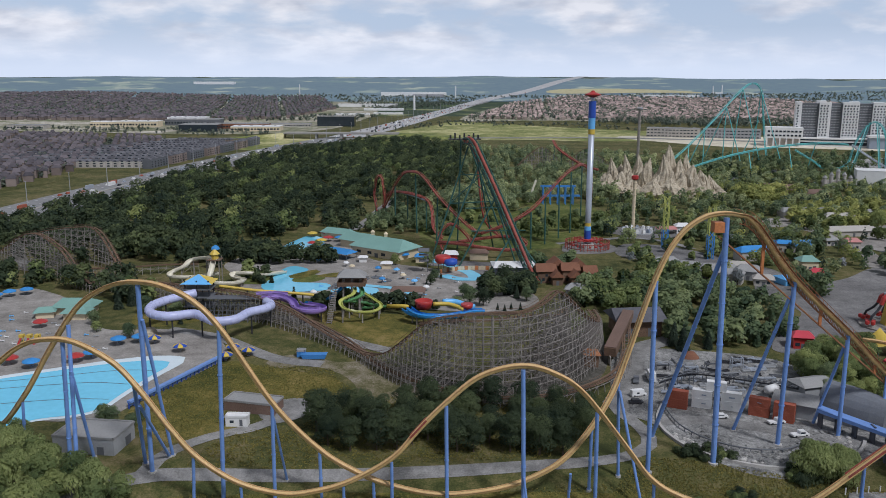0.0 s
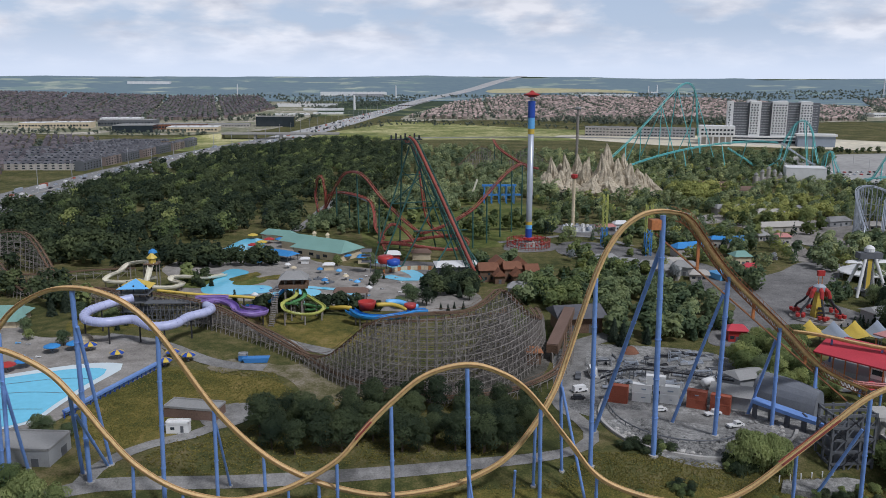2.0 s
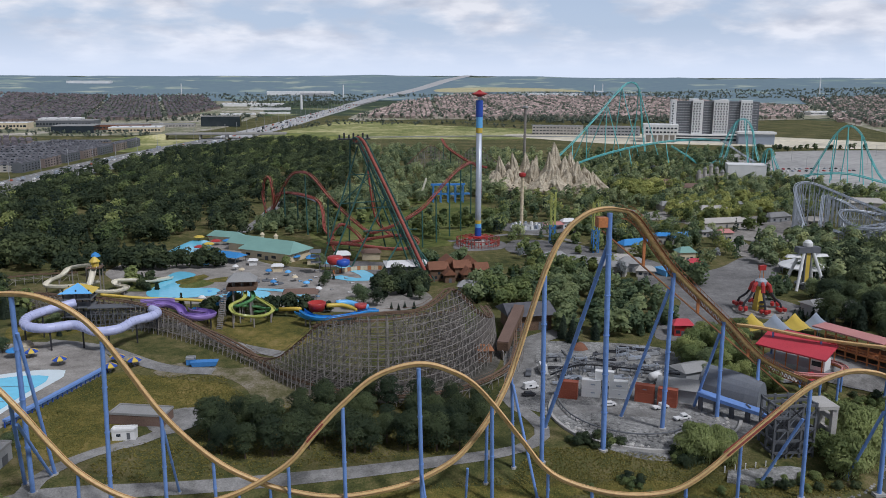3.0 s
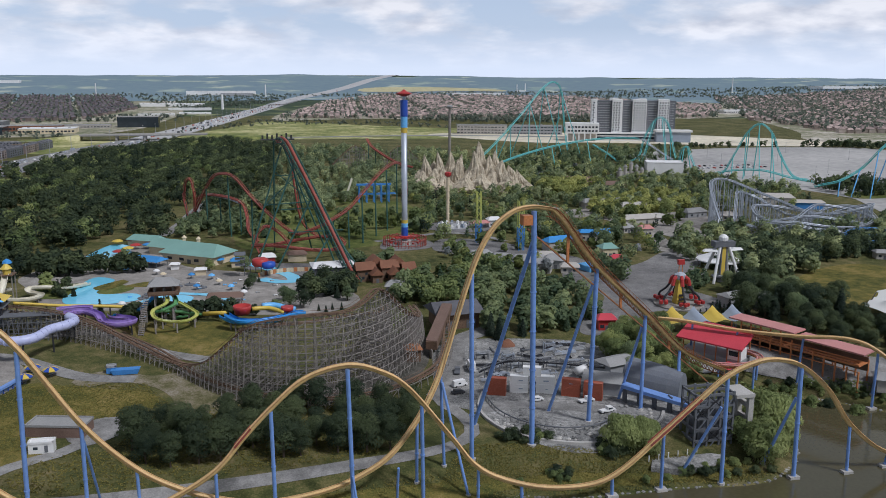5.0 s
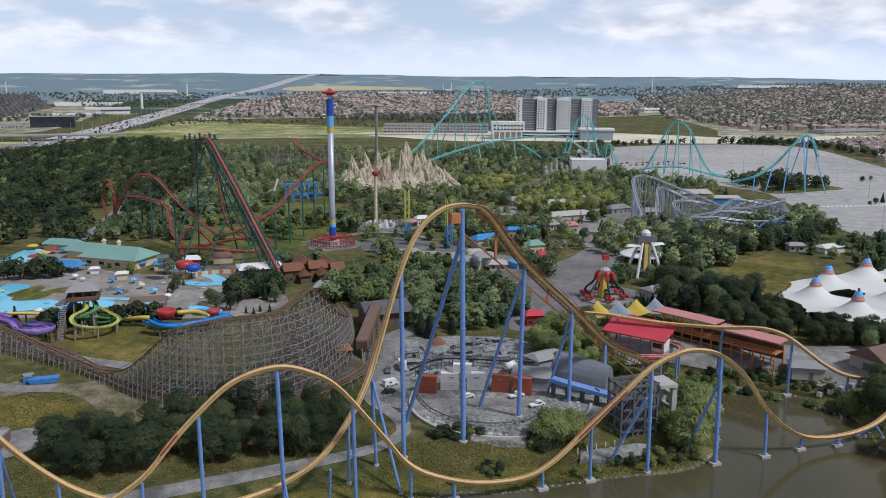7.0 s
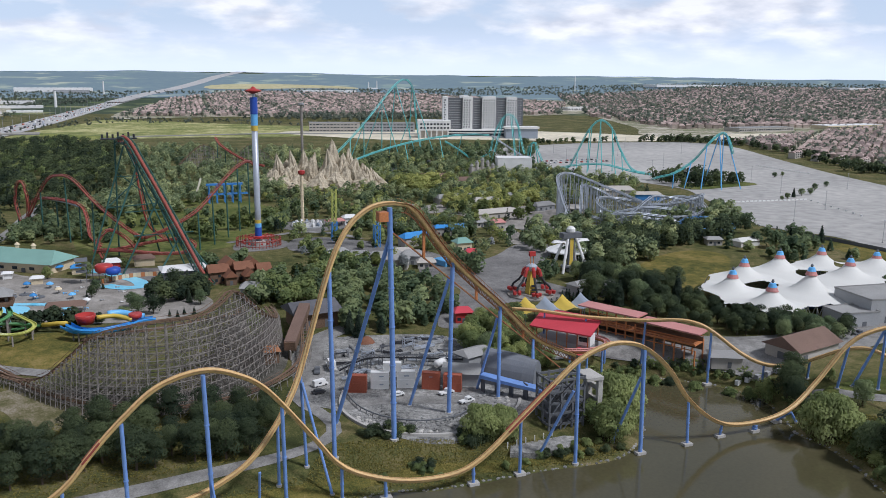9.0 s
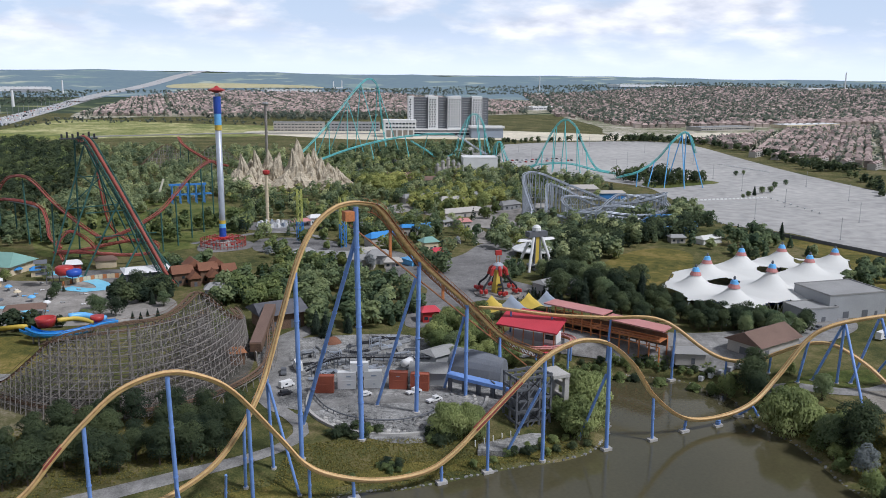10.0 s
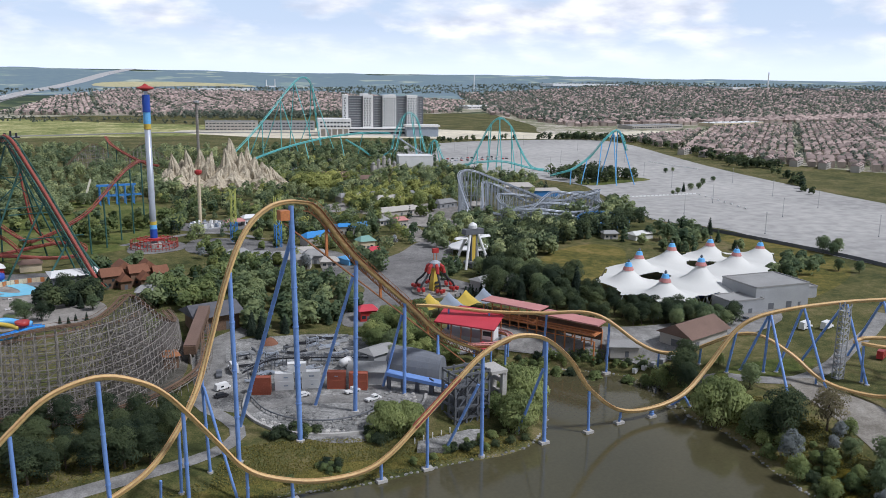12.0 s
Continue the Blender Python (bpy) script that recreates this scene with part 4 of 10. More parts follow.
COLUMNS += [(-98, 203, -94.8, 198.4, 35.0, 0.55), (-80.8, 210.1, -76.6, 195.4, 24.5, 0.5), (-75.4, 213.7, -76, 196.5, 19, 0.42), (-63.4, 194.8, -62.4, 193.6, 6.6, 0.42), (-50.8, 194, -50.8, 193.3, -1.6, 0.38), (-24.9, 193.8, -24.9, 193, -0.8, 0.38), (-12.7, 193.6, -12.7, 192.7, 5.8, 0.42),
    (1.2, 193.4, 0.9, 192.5, 20.8, 0.5), (20.6, 193.2, 19.6, 192.3, 30.3, 0.55), (21.6, 189.5, 20.4, 192.2, 2, 0.3), (38.8, 194, 38, 191.9, 19.4, 0.5), (32, 195, 32, 192.2, 3, 0.34), (53, 192, 52.6, 190.6, 1, 0.42), (64, 189, 63.6, 188.4, -3.2, 0.45), (88.6, 187.6, 88, 186.6, -2.6, 0.45)]
COLUMNS += [(103, 188, 102, 186.4, 7.8, 0.45), (120.6, 187.4, 119.6, 186.4, 22.4, 0.55), (112, 194, 118.8, 187, 14, 0.42), (142.4, 186.6, 141.4, 186.2, 23.6, 0.6), (138, 194.6, 141, 186.6, 15, 0.42), (159.2, 186.3, 158.6, 186.2, 5, 0.45), (172.6, 187.4, 172, 186.1, -4.4, 0.4),
    (185.4, 186.4, 185.4, 186.1, -6.6, 0.7), (197.4, 189.6, 199.4, 186, -4.4, 0.4), (201.6, 185.2, 199.6, 186, -4.4, 0.4), (222.6, 189.4, 222, 186, 15, 0.45), (228.4, 188.4, 232, 181.4, 21, 0.45), (223, 163.6, 232.4, 181, 21, 0.45), (233.8, 183, 232.2, 181.2, 20.6, 0.45), (238, 181, 243, 176.8, 23, 0.45), (240.6, 163, 243.4, 176.4, 23, 0.45)]
COLUMNS += [(255, 184, 258, 171.6, 24, 0.45), (255, 158, 258.6, 171, 24, 0.45), (274, 179, 272, 166.8, 24.4, 0.45), (266, 150, 272, 166.4, 24.4, 0.45), (198.8, 224.6, 199.2, 224.8, 10.6, 0.42), (203, 230, 199.6, 225, 8, 0.36), (212.2, 211.9, 212.4, 212, 0.8, 0.36), (222.4, 201.8, 222.6, 201.6, 4.6, 0.4),
    (255.5, 160.4, 254.6, 160.6, 13, 0.4), (264.5, 149.5, 263, 152, 12.4, 0.4), (276.5, 158, 275, 157.4, 11.2, 0.4), (168, 259.5, 167.4, 257.4, 10.2, 0.38), (184, 244.5, 183, 241.6, 12.2, 0.4), (157, 271, 156, 269, 10.6, 0.38), (240.6, 167, 240, 166.6, 1.6, 0.34)]
for fx, fy, hx, hy, hz, r in COLUMNS:
    over_water = lake_side(fx, fy)[0] < 0
    foot_z = LAKE_Z + 0.6 if over_water else g(fx, fy)
    col = column(big, (fx, fy, foot_z), (hx, hy, max(hz, foot_z + 0.6)), r, footing=not over_water)
    if over_water:
        p = Soup().box(fx, fy, LAKE_Z - 2.2, 3.0, 2.0, 3.0)
        pier = new("pier", p.mesh("pier", "concrete"))
        pier.parent = col
        pier.matrix_parent_inverse = (big.matrix_basis @ col.matrix_parent_inverse).inverted()

for a, b in (((-8, 192.6, 12.6), (-4, 192.55, 17.2)), ((98, 186.4, 5.5), (112, 186.4, 17.2))):
    a, b = Vector(a), Vector(b)
    for u in (-0.9, 0.9):
        part("brake_fin", Soup().beam(a + Vector((0, u, 0.1)), b + Vector((0, u, 0.1)), 0.3, 0.45), "red_track", big, "rusty red brake fins beside the rails", world=True)

# pale stone edging of the lake
shore = np.random.default_rng(17)
edge_s = Soup()
edge_pts = [Vector((x, y, LAKE_Z)) for x, y in LAKE_LINE]
for a, b in zip(edge_pts, edge_pts[1:] + edge_pts[:1]):
    for k in range(4):
        p = a.lerp(b, (k + float(shore.uniform(0, 1))) / 4)
        q = float(shore.uniform(0.25, 0.75))
        edge_s.lathe(p.x + float(shore.uniform(-0.4, 0.5)), p.y + float(shore.uniform(-0.4, 0.5)), [(q, LAKE_Z - 0.3), (q * 0.95, LAKE_Z + q * 0.35), (q * 0.35, LAKE_Z + q * 0.7)], 6, float(shore.uniform(0.6, 1)))
tagged(new("shore_stones", edge_s.mesh("shore_stones", "gravel")), "pale uneven stones edging the lake", "stones", kind="stuff")

# ---- trees ----
rng = np.random.default_rng(7)


def leaf_cloud(centres, radii, count, size, rs, droop=0.0, flat=0.55, tree_tone=0.0):
    """Many small leaf sprays on lobes: vertices (4 a spray), the rounded crown's normals, and tones."""
    cs = np.array(centres, float)
    which = rs.choice(len(centres), count, p=np.array(radii) ** 2 / (np.array(radii) ** 2).sum())
    d = rs.normal(size=(count, 3)); d /= np.linalg.norm(d, axis=1)[:, None]
    d[:, 2] = np.where(rs.random(count) < 0.65, np.abs(d[:, 2]), d[:, 2])
    rad = np.array(radii)[which] * rs.uniform(0.72, 1.06, count)
    at = cs[which] + d * rad[:, None] * np.array([1, 1, 0.85])
    nrm = d + rs.normal(size=(count, 3)) * 0.45 + np.array([0, 0, flat]); nrm /= np.linalg.norm(nrm, axis=1)[:, None]
    u = np.cross(nrm, rs.normal(size=(count, 3))); u /= np.linalg.norm(u, axis=1)[:, None]
    w = np.cross(nrm, u)
    a, b = size * rs.uniform(0.6, 1.3, count)[:, None], size * rs.uniform(0.45, 0.95, count)[:, None]
    down = np.zeros((count, 3)); down[:, 2] = -droop * size * rs.uniform(0.5, 2, count)
    v = np.stack([at - u * a, at - w * b + down, at + u * a, at + w * b - nrm * b * 0.4], 1).reshape(-1, 3)
    out = at - cs.mean(0); out /= np.linalg.norm(out, axis=1)[:, None] + 1e-6
    soft = 0.42 * d + 0.40 * out + 0.35 * nrm + np.array([0, 0, 0.4]) + rs.normal(size=(count, 3)) * 0.12
    soft /= np.linalg.norm(soft, axis=1)[:, None]
    lobe_tone = rs.normal(0, 0.10, len(cs))
    tone = tree_tone + lobe_tone[which] + rs.normal(0, 0.08, count)
    return v, np.repeat(soft, 4, 0), np.repeat(tone, 4)


def lobes(rs, height, width, n=9, low=0.3):
    """Lobe centres and radii of a broad crown."""
    c, r = [], []
    for k in range(n):
        t = (k + 0.5) / n
        z = height * (low + (1 - low) * t * 0.92)
        reach = width * 0.5 * math.sqrt(max(0.05, 1 - (2 * t - 0.85) ** 2 * 0.8)) * rs.uniform(0.35, 0.75)
        a = k * 2.4 + rs.uniform(0, 0.8)
        c.append((reach * math.cos(a), reach * math.sin(a), z)); r.append(width * rs.uniform(0.22, 0.33))
    c.append((0, 0, height * 0.72)); r.append(width * 0.34)
    return c, r


def quad_mesh(name, verts, material, normals, tones):
    me = bpy.data.meshes.new(name)
    n = len(verts) // 4
    me.vertices.add(4 * n); me.loops.add(4 * n); me.polygons.add(n)
    me.vertices.foreach_set("co", np.ascontiguousarray(verts, np.float32).ravel())
    me.loops.foreach_set("vertex_index", np.arange(4 * n, dtype=np.int32))
    me.polygons.foreach_set("loop_start", np.arange(0, 4 * n, 4, dtype=np.int32))
    me.materials.append(M[material])
    me.update(calc_edges=True)
    me.attributes.new("custom_normal", "FLOAT_VECTOR", "POINT").data.foreach_set("vector", np.ascontiguousarray(normals, np.float32).ravel())
    me.attributes.new("tone", "FLOAT", "POINT").data.foreach_set("value", np.ascontiguousarray(tones, np.float32))
    return me


def tree_kind(seed, kind, height, width, count, size, material):
    """Meshes of one tree standing at the origin: trunk with limbs, and crown."""
    rs = np.random.default_rng(seed)
    trunk = Soup().tube([(0, 0, -0.5), (0.1, 0, height * 0.25), (0, 0.15, height * 0.5), (0.1, 0, height * 0.85)], [width * 0.05, width * 0.04, width * 0.03, 0.05], 7)
    if kind == "conifer":
        c, r = [], []
        for k in range(14):
            t = k / 13
            c.append((rs.uniform(-.15, .15), rs.uniform(-.15, .15), height * (0.08 + 0.9 * t))); r.append(max(0.25, width * 0.5 * (1 - t) ** 0.85))
        which = rs.choice(14, count, p=np.array(r) / sum(r))
        a = rs.uniform(0, 2 * np.pi, count)
        rad = np.array(r)[which] * rs.uniform(0.35, 1.05, count)
        at = np.c_[np.cos(a) * rad, np.sin(a) * rad, np.array(c)[which, 2] + rs.uniform(-0.6, 0.5, count) - rad * 0.28]
        out = np.c_[np.cos(a), np.sin(a), -0.35 + 0 * a]
        side = np.c_[-np.sin(a), np.cos(a), 0 * a]
        L, B = size * rs.uniform(0.8, 1.5, count)[:, None], size * rs.uniform(0.4, 0.8, count)[:, None]
        v = np.stack([at - out * L * 0.5, at - side * B, at + out * L, at + side * B], 1).reshape(-1, 3)
        v[2::4, 2] -= size * 0.2
        soft = np.c_[np.cos(a), np.sin(a), 0.7 + 0 * a] + rs.normal(size=(count, 3)) * 0.3
        # crown shade put into the tone: needles darken towards the trunk
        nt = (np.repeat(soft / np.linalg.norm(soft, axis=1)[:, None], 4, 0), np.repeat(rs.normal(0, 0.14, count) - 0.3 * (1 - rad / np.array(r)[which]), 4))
    else:
        c, r = lobes(rs, height, width, 7 if kind == "shrub" else 10, 0.12 if kind in ("shrub", "willow") else 0.3)
        for p in c[:6]:
            trunk.tube([(0, 0, height * 0.3), (p[0] * 0.55, p[1] * 0.55, (height * 0.3 + p[2]) / 2), (p[0] * 0.9, p[1] * 0.9, p[2])], [width * 0.022, width * 0.016, 0.03], 5)
        v, *nt = leaf_cloud(c, r, count, size, rs, droop=1.6 if kind == "willow" else 0.2)
    return trunk.mesh("trunk", "bark"), quad_mesh("crown", v, material, *nt)


KINDS = {
    "broad_a": tree_kind(1, "broad", 13, 11, 4400, 0.31, "leaf"), "broad_b": tree_kind(2, "broad", 11, 10, 3200, 0.33, "leaf_mid"), "broad_c": tree_kind(3, "broad", 15, 10, 4400, 0.31, "leaf"),
    "broad_d": tree_kind(4, "broad", 9, 7.5, 1800, 0.37, "leaf_light"), "willow": tree_kind(5, "willow", 11, 13, 9000, 0.28, "leaf_willow"), "silver": tree_kind(6, "broad", 8, 6, 2000, 0.28, "leaf_silver"),
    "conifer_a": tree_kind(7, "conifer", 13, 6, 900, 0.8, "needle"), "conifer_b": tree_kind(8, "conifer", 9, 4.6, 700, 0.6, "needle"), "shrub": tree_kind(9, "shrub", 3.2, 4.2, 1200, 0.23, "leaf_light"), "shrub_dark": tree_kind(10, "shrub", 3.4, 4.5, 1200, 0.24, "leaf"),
    "brown": tree_kind(12, "broad", 13, 9.5, 2600, 0.30, "leaf_brown"), "flower": tree_kind(13, "shrub", 1.6, 3.4, 700, 0.16, "petal"),
    "broad_e": tree_kind(11, "broad", 12, 9, 3000, 0.33, "leaf_light"),
}
TREE_TEXT = {"broad": ("dark green leafy tree", "tree"), "willow": ("light green weeping willow by the water", "tree"), "silver": ("grey-green leafy tree in the park", "tree"),
             "brown": ("olive-brown leafy tree on the bank", "tree"), "flower": ("low yellow-flowering weeds on the bank", "shrub"),
             "conifer": ("dark green pointed conifer tree", "tree"), "shrub": ("low green shrub in rough grass", "shrub")}


def tree(kind, x, y, size=1.0, turn=None, group="park trees"):
    base = kind.split("_")[0]
    label, category = TREE_TEXT[base]
    if kind in ("broad_d", "broad_e"):
        label = "light green broad leafy tree"
    ob = thing(base == "broad" and "leafy_tree" or base in ("shrub", "flower") and {"shrub": "shrub", "flower": "flowering_shrub"}[base] or base + "_tree", x, y, g(x, y) - 0.1, label, category, group, rot=turn if turn is not None else float(rng.uniform(0, 6.28)))
    ob.scale = (size * float(rng.uniform(0.92, 1.08)), size * float(rng.uniform(0.92, 1.08)), size)
    trunk, crown = KINDS[kind]
    part("trunk", trunk, None, ob); part("crown", crown, None, ob)
    return ob


PLANTED = []   # x, y, radius of what stands already


def plant(poly, n, kinds, size=(0.8, 1.2), gap=4.0, group="park trees", seed=0):
    """Single trees scattered over a polygon."""
    rs = np.random.default_rng(seed)
    xs, ys = [p[0] for p in poly], [p[1] for p in poly]
    if sum(ys) / len(ys) > 340 or sum(xs) / len(xs) > 335:      # too far off to count: one joined grove
        light = sum(k in ("broad_d", "broad_e", "silver") for k in kinds) / len(kinds)
        cones = sum(k.startswith("conifer") for k in kinds) / len(kinds)
        for m, share, c in (("leaf" if sum(xs) < 0 else "leaf_mid", 1 - light, cones / max(0.01, 1 - light)), ("leaf_light", light, 0.0)):
            if share > 0:
                woods("tree_grove", poly, max(1, int(n * share * 1.2)), "grove of leafy " + group, (10 * size[0], 13 * size[1]), m, 240, 0.95, seed=seed, conifers=c)
        return
    done = tries = 0
    while done < n and tries < n * 40:
        tries += 1
        x, y = rs.uniform(min(xs), max(xs)), rs.uniform(min(ys), max(ys))
        if not inside(poly, x, y) or any((x - a) ** 2 + (y - b) ** 2 < (gap + c) ** 2 for a, b, c in PLANTED):
            continue
        PLANTED.append((x, y, 0)); done += 1
        tree(kinds[int(rs.integers(len(kinds)))], float(x), float(y), float(rs.uniform(*size)), group=group)


def woods(name, poly, n, label, size=(9, 14), material="leaf", count=120, leaf=1.1, seed=0, conifers=0.0, avoid=(), clear=False):
    """A wood that nobody could count: trees joined into one mesh."""
    rs = np.random.default_rng(seed)
    xs, ys = np.array([p[0] for p in poly]), np.array([p[1] for p in poly])
    got = np.zeros((0, 2))
    tries = 0
    while len(got) < n and tries < 30:
        tries += 1
        p = np.c_[rs.uniform(xs.min(), xs.max(), 4000), rs.uniform(ys.min(), ys.max(), 4000)]
        ok = inside(poly, p[:, 0], p[:, 1])
        for q in avoid:
            ok &= ~inside(q, p[:, 0], p[:, 1])
        if clear:
            ok[ok] = free(p[ok, 0], p[ok, 1], 2.0)
        got = np.r_[got, p[ok]]
    got = got[:n]
    z = land(got[:, 0], got[:, 1])
    out = []
    for (x, y), h in zip(got, z):
        H = rs.uniform(*size)
        if rs.random() < conifers:
            c = [(0, 0, H * t) for t in (0.2, 0.4, 0.6, 0.8, 0.98)]; r = [H * k for k in (0.24, 0.19, 0.14, 0.085, 0.03)]
            v, nn, tt = leaf_cloud(c, r, int(count * 0.8), leaf * 0.8, rs, droop=0.5, tree_tone=rs.normal(-0.22, 0.08))
        else:
            c, r = lobes(rs, H, H * rs.uniform(0.75, 1.0), 6, 0.25)
            v, nn, tt = leaf_cloud(c, r, count, leaf, rs, tree_tone=rs.normal(0.0, 0.17))
        out.append((v + np.array([x, y, h - 0.1]), nn, tt))
    v, nn, tt = (np.concatenate([o[k] for o in out]) for k in range(3))
    ob = new(name, quad_mesh(name, v, material + "_wood", nn, tt))
    return tagged(ob, label, "trees", kind="stuff")

# ---- woods ----
woods("woodland", [(-200, 470), (-262, 620), (-262, 780), (-232, 960), (-190, 1120), (-120, 1240), (-40, 1260), (40, 1180), (20, 1000), (20, 800), (-20, 640), (-52, 570), (-56, 530), (-84, 530), (-110, 500), (-140, 470)],
      1150, "dense dark green mixed wood", (9, 16), "leaf", 260, 0.92, seed=1, conifers=0.18, avoid=[[(-66, 560), (-50, 560), (-44, 640), (-30, 700), (-44, 700), (-58, 640)]])
WOOD = [(-190, 480), (-255, 620), (-255, 780), (-225, 960), (-180, 1120), (-60, 1230), (10, 1150), (10, 800), (-70, 640), (-80, 540), (-120, 500)]
woods("woodland", WOOD, 170, "lighter green trees in the dark wood", (9, 15), "leaf_light", 240, 0.9, seed=14, avoid=[[(-66, 545), (-50, 545), (-24, 760), (-44, 760)]])
woods("woodland", WOOD, 170, "dark conifers in the wood", (11, 18), "needle", 260, 0.9, seed=15, conifers=1.0, avoid=[[(-66, 545), (-50, 545), (-24, 760), (-44, 760)]])
woods("woodland", [(20, 720), (90, 700), (150, 770), (240, 830), (330, 900), (330, 1010), (200, 1080), (60, 1160), (20, 1100), (20, 900)], 420, "mixed green park wood", (8, 14), "leaf_park", 170, 1.0, seed=2, conifers=0.25)
woods("woodland", [(-300, 440), (-215, 452), (-150, 440), (-140, 470), (-205, 520), (-262, 640), (-285, 640), (-296, 560)], 190, "dark trees along the highway fence", (9, 15), "leaf", 170, 1.1, seed=3, conifers=0.3)
woods("woodland", [(215, 395), (262, 350), (300, 385), (345, 400), (410, 440), (420, 480), (330, 470), (290, 500), (240, 470)], 150, "mid-green trees behind the rides", (7, 12), "leaf_park", 210, 0.95, seed=4, conifers=0.2)
woods("woodland", [(110, 560), (230, 600), (330, 560), (380, 600), (440, 620), (470, 660), (440, 780), (400, 880), (340, 960), (260, 880), (240, 720), (150, 640)], 230, "mixed green park trees", (6, 11), "leaf_park", 240, 0.8, seed=5, conifers=0.15,
      avoid=[[(136, 690), (240, 690), (240, 780), (136, 780)], [(330, 560), (440, 560), (440, 640), (330, 640)]])
woods("woodland", [(-16, 640), (40, 600), (92, 690), (150, 680), (150, 780), (60, 720), (20, 720)], 150, "light green trees behind the red coaster", (8, 13), "leaf_park", 260, 0.8, seed=7)
woods("woodland", [(236, 640), (262, 650), (300, 690), (270, 720), (244, 700)], 60, "bright lime-green trees beside the rock mountain", (9, 15), "leaf_bright", 260, 0.9, seed=8)
woods("woodland", [(236, 560), (262, 540), (320, 570), (360, 640), (330, 660), (270, 640)], 130, "bright lime-green park trees", (6, 10), "leaf_bright", 220, 0.8, seed=9)
woods("woodland", [(62, 345), (84, 345), (90, 396), (100, 400), (120, 398), (126, 384), (100, 378), (74, 388), (62, 380)], 26, "dense mid-green trees behind the trestle", (7, 12), "leaf_light", 420, 0.66, seed=10, conifers=0.0)
woods("woodland", [(84, 330), (104, 304), (126, 300), (142, 330), (142, 396), (120, 408), (98, 410), (86, 392)], 20, "dense mid-green trees behind the lift", (7, 12), "leaf_mid", 400, 0.66, seed=11, conifers=0.3)
woods("woodland", [(-52, 540), (-20, 520), (0, 530), (-10, 600), (-34, 620)], 60, "mixed trees below the red arch", (6, 10), "leaf_mid", 260, 0.8, seed=12)
woods("woodland", [(20, 372), (44, 376), (44, 396), (28, 402), (16, 384)], 26, "dark trees beside the blue river ride", (6, 10), "leaf", 460, 0.6, seed=13, conifers=0.4)
woods("woodland", [(430, 780), (560, 1000), (480, 1060), (300, 1040), (320, 940)], 150, "dark trees under the teal coaster", (8, 13), "leaf_mid", 110, 1.2, seed=6)

# ---- observation swing tower ----
def swing_tower(x, y):
    z = g(x, y)
    t = thing("swing_tower", x, y, z, "very tall silver tower ride with blue, yellow and red bands", "tower ride")
    part("base_block", Soup().lathe(0, 0, [(4, -1), (4, 2.5), (2.6, 3)], 20), "concrete", t)
    part("shaft", Soup().lathe(0, 0, [(1.9, 2), (1.75, 20), (1.75, 69)], 20), "silver", t, "silver steel shaft", smooth=True)
    for name, a, b, m, r in (("lower_band", 4, 11, "blue_deep", 2.02), ("lower_stripe", 11, 13.4, "blue_sky", 1.95), ("yellow_stripe", 13.4, 15.4, "yellow", 1.9), ("yellow_band", 67.6, 70.6, "yellow", 1.95),
                             ("sky_band", 70.6, 77, "blue_sky", 2.0), ("blue_band", 77, 86.6, "blue_deep", 2.15)):
        part(name, Soup().lathe(0, 0, [(r, a), (r, b)], 20), m, t, smooth=False)
    part("neck", Soup().lathe(0, 0, [(1.0, 86), (1.0, 89.5)], 12), "silver", t)
    part("crown_star", Soup().lathe(0, 0, [(1.0, 88.6), (4.6, 90.0), (4.6, 90.5), (1.6, 91.6), (0.5, 92.6)], 16), "red", t, "red pointed cap")
    ring = Soup().lathe(0, 0, [(2.4, 4.5), (3.4, 4.3), (3.4, 5.6), (2.4, 5.8)], 20)
    part("gondola_ring", ring, "red", t)
    for k in range(16):
        a = k * math.pi / 8
        arm = Soup().beam((3 * math.cos(a), 3 * math.sin(a), 5), (9.5 * math.cos(a), 9.5 * math.sin(a), 5.6), 0.3)
        arm.beam((9.5 * math.cos(a), 9.5 * math.sin(a), 5.6), (9.5 * math.cos(a), 9.5 * math.sin(a), 2.6), 0.1)
        arm.box(9.5 * math.cos(a), 9.5 * math.sin(a), 1.9, 1.3, 0.8, 0.9, a)
        part("swing_arm", arm, "red", t)
    fence = Soup()
    for k in range(40):
        a, b = k * math.pi / 20, (k + 1) * math.pi / 20
        fence.beam((13 * math.cos(a), 13 * math.sin(a), 4.2), (13 * math.cos(b), 13 * math.sin(b), 4.2), 0.35)
        fence.beam((13 * math.cos(a), 13 * math.sin(a), 1.4), (13 * math.cos(b), 13 * math.sin(b), 1.4), 0.3)
        fence.beam((13 * math.cos(a), 13 * math.sin(a), 0), (13 * math.cos(a), 13 * math.sin(a), 5.0), 0.3)
    part("railing", fence, "red_track", t)


swing_tower(86.1, 487.4)
drape("pavement_tower", [(70, 478), (80, 470), (98, 474), (104, 490), (96, 504), (78, 504)], "asphalt", "round paving at the tower's foot", "pavement", dz=0.2)


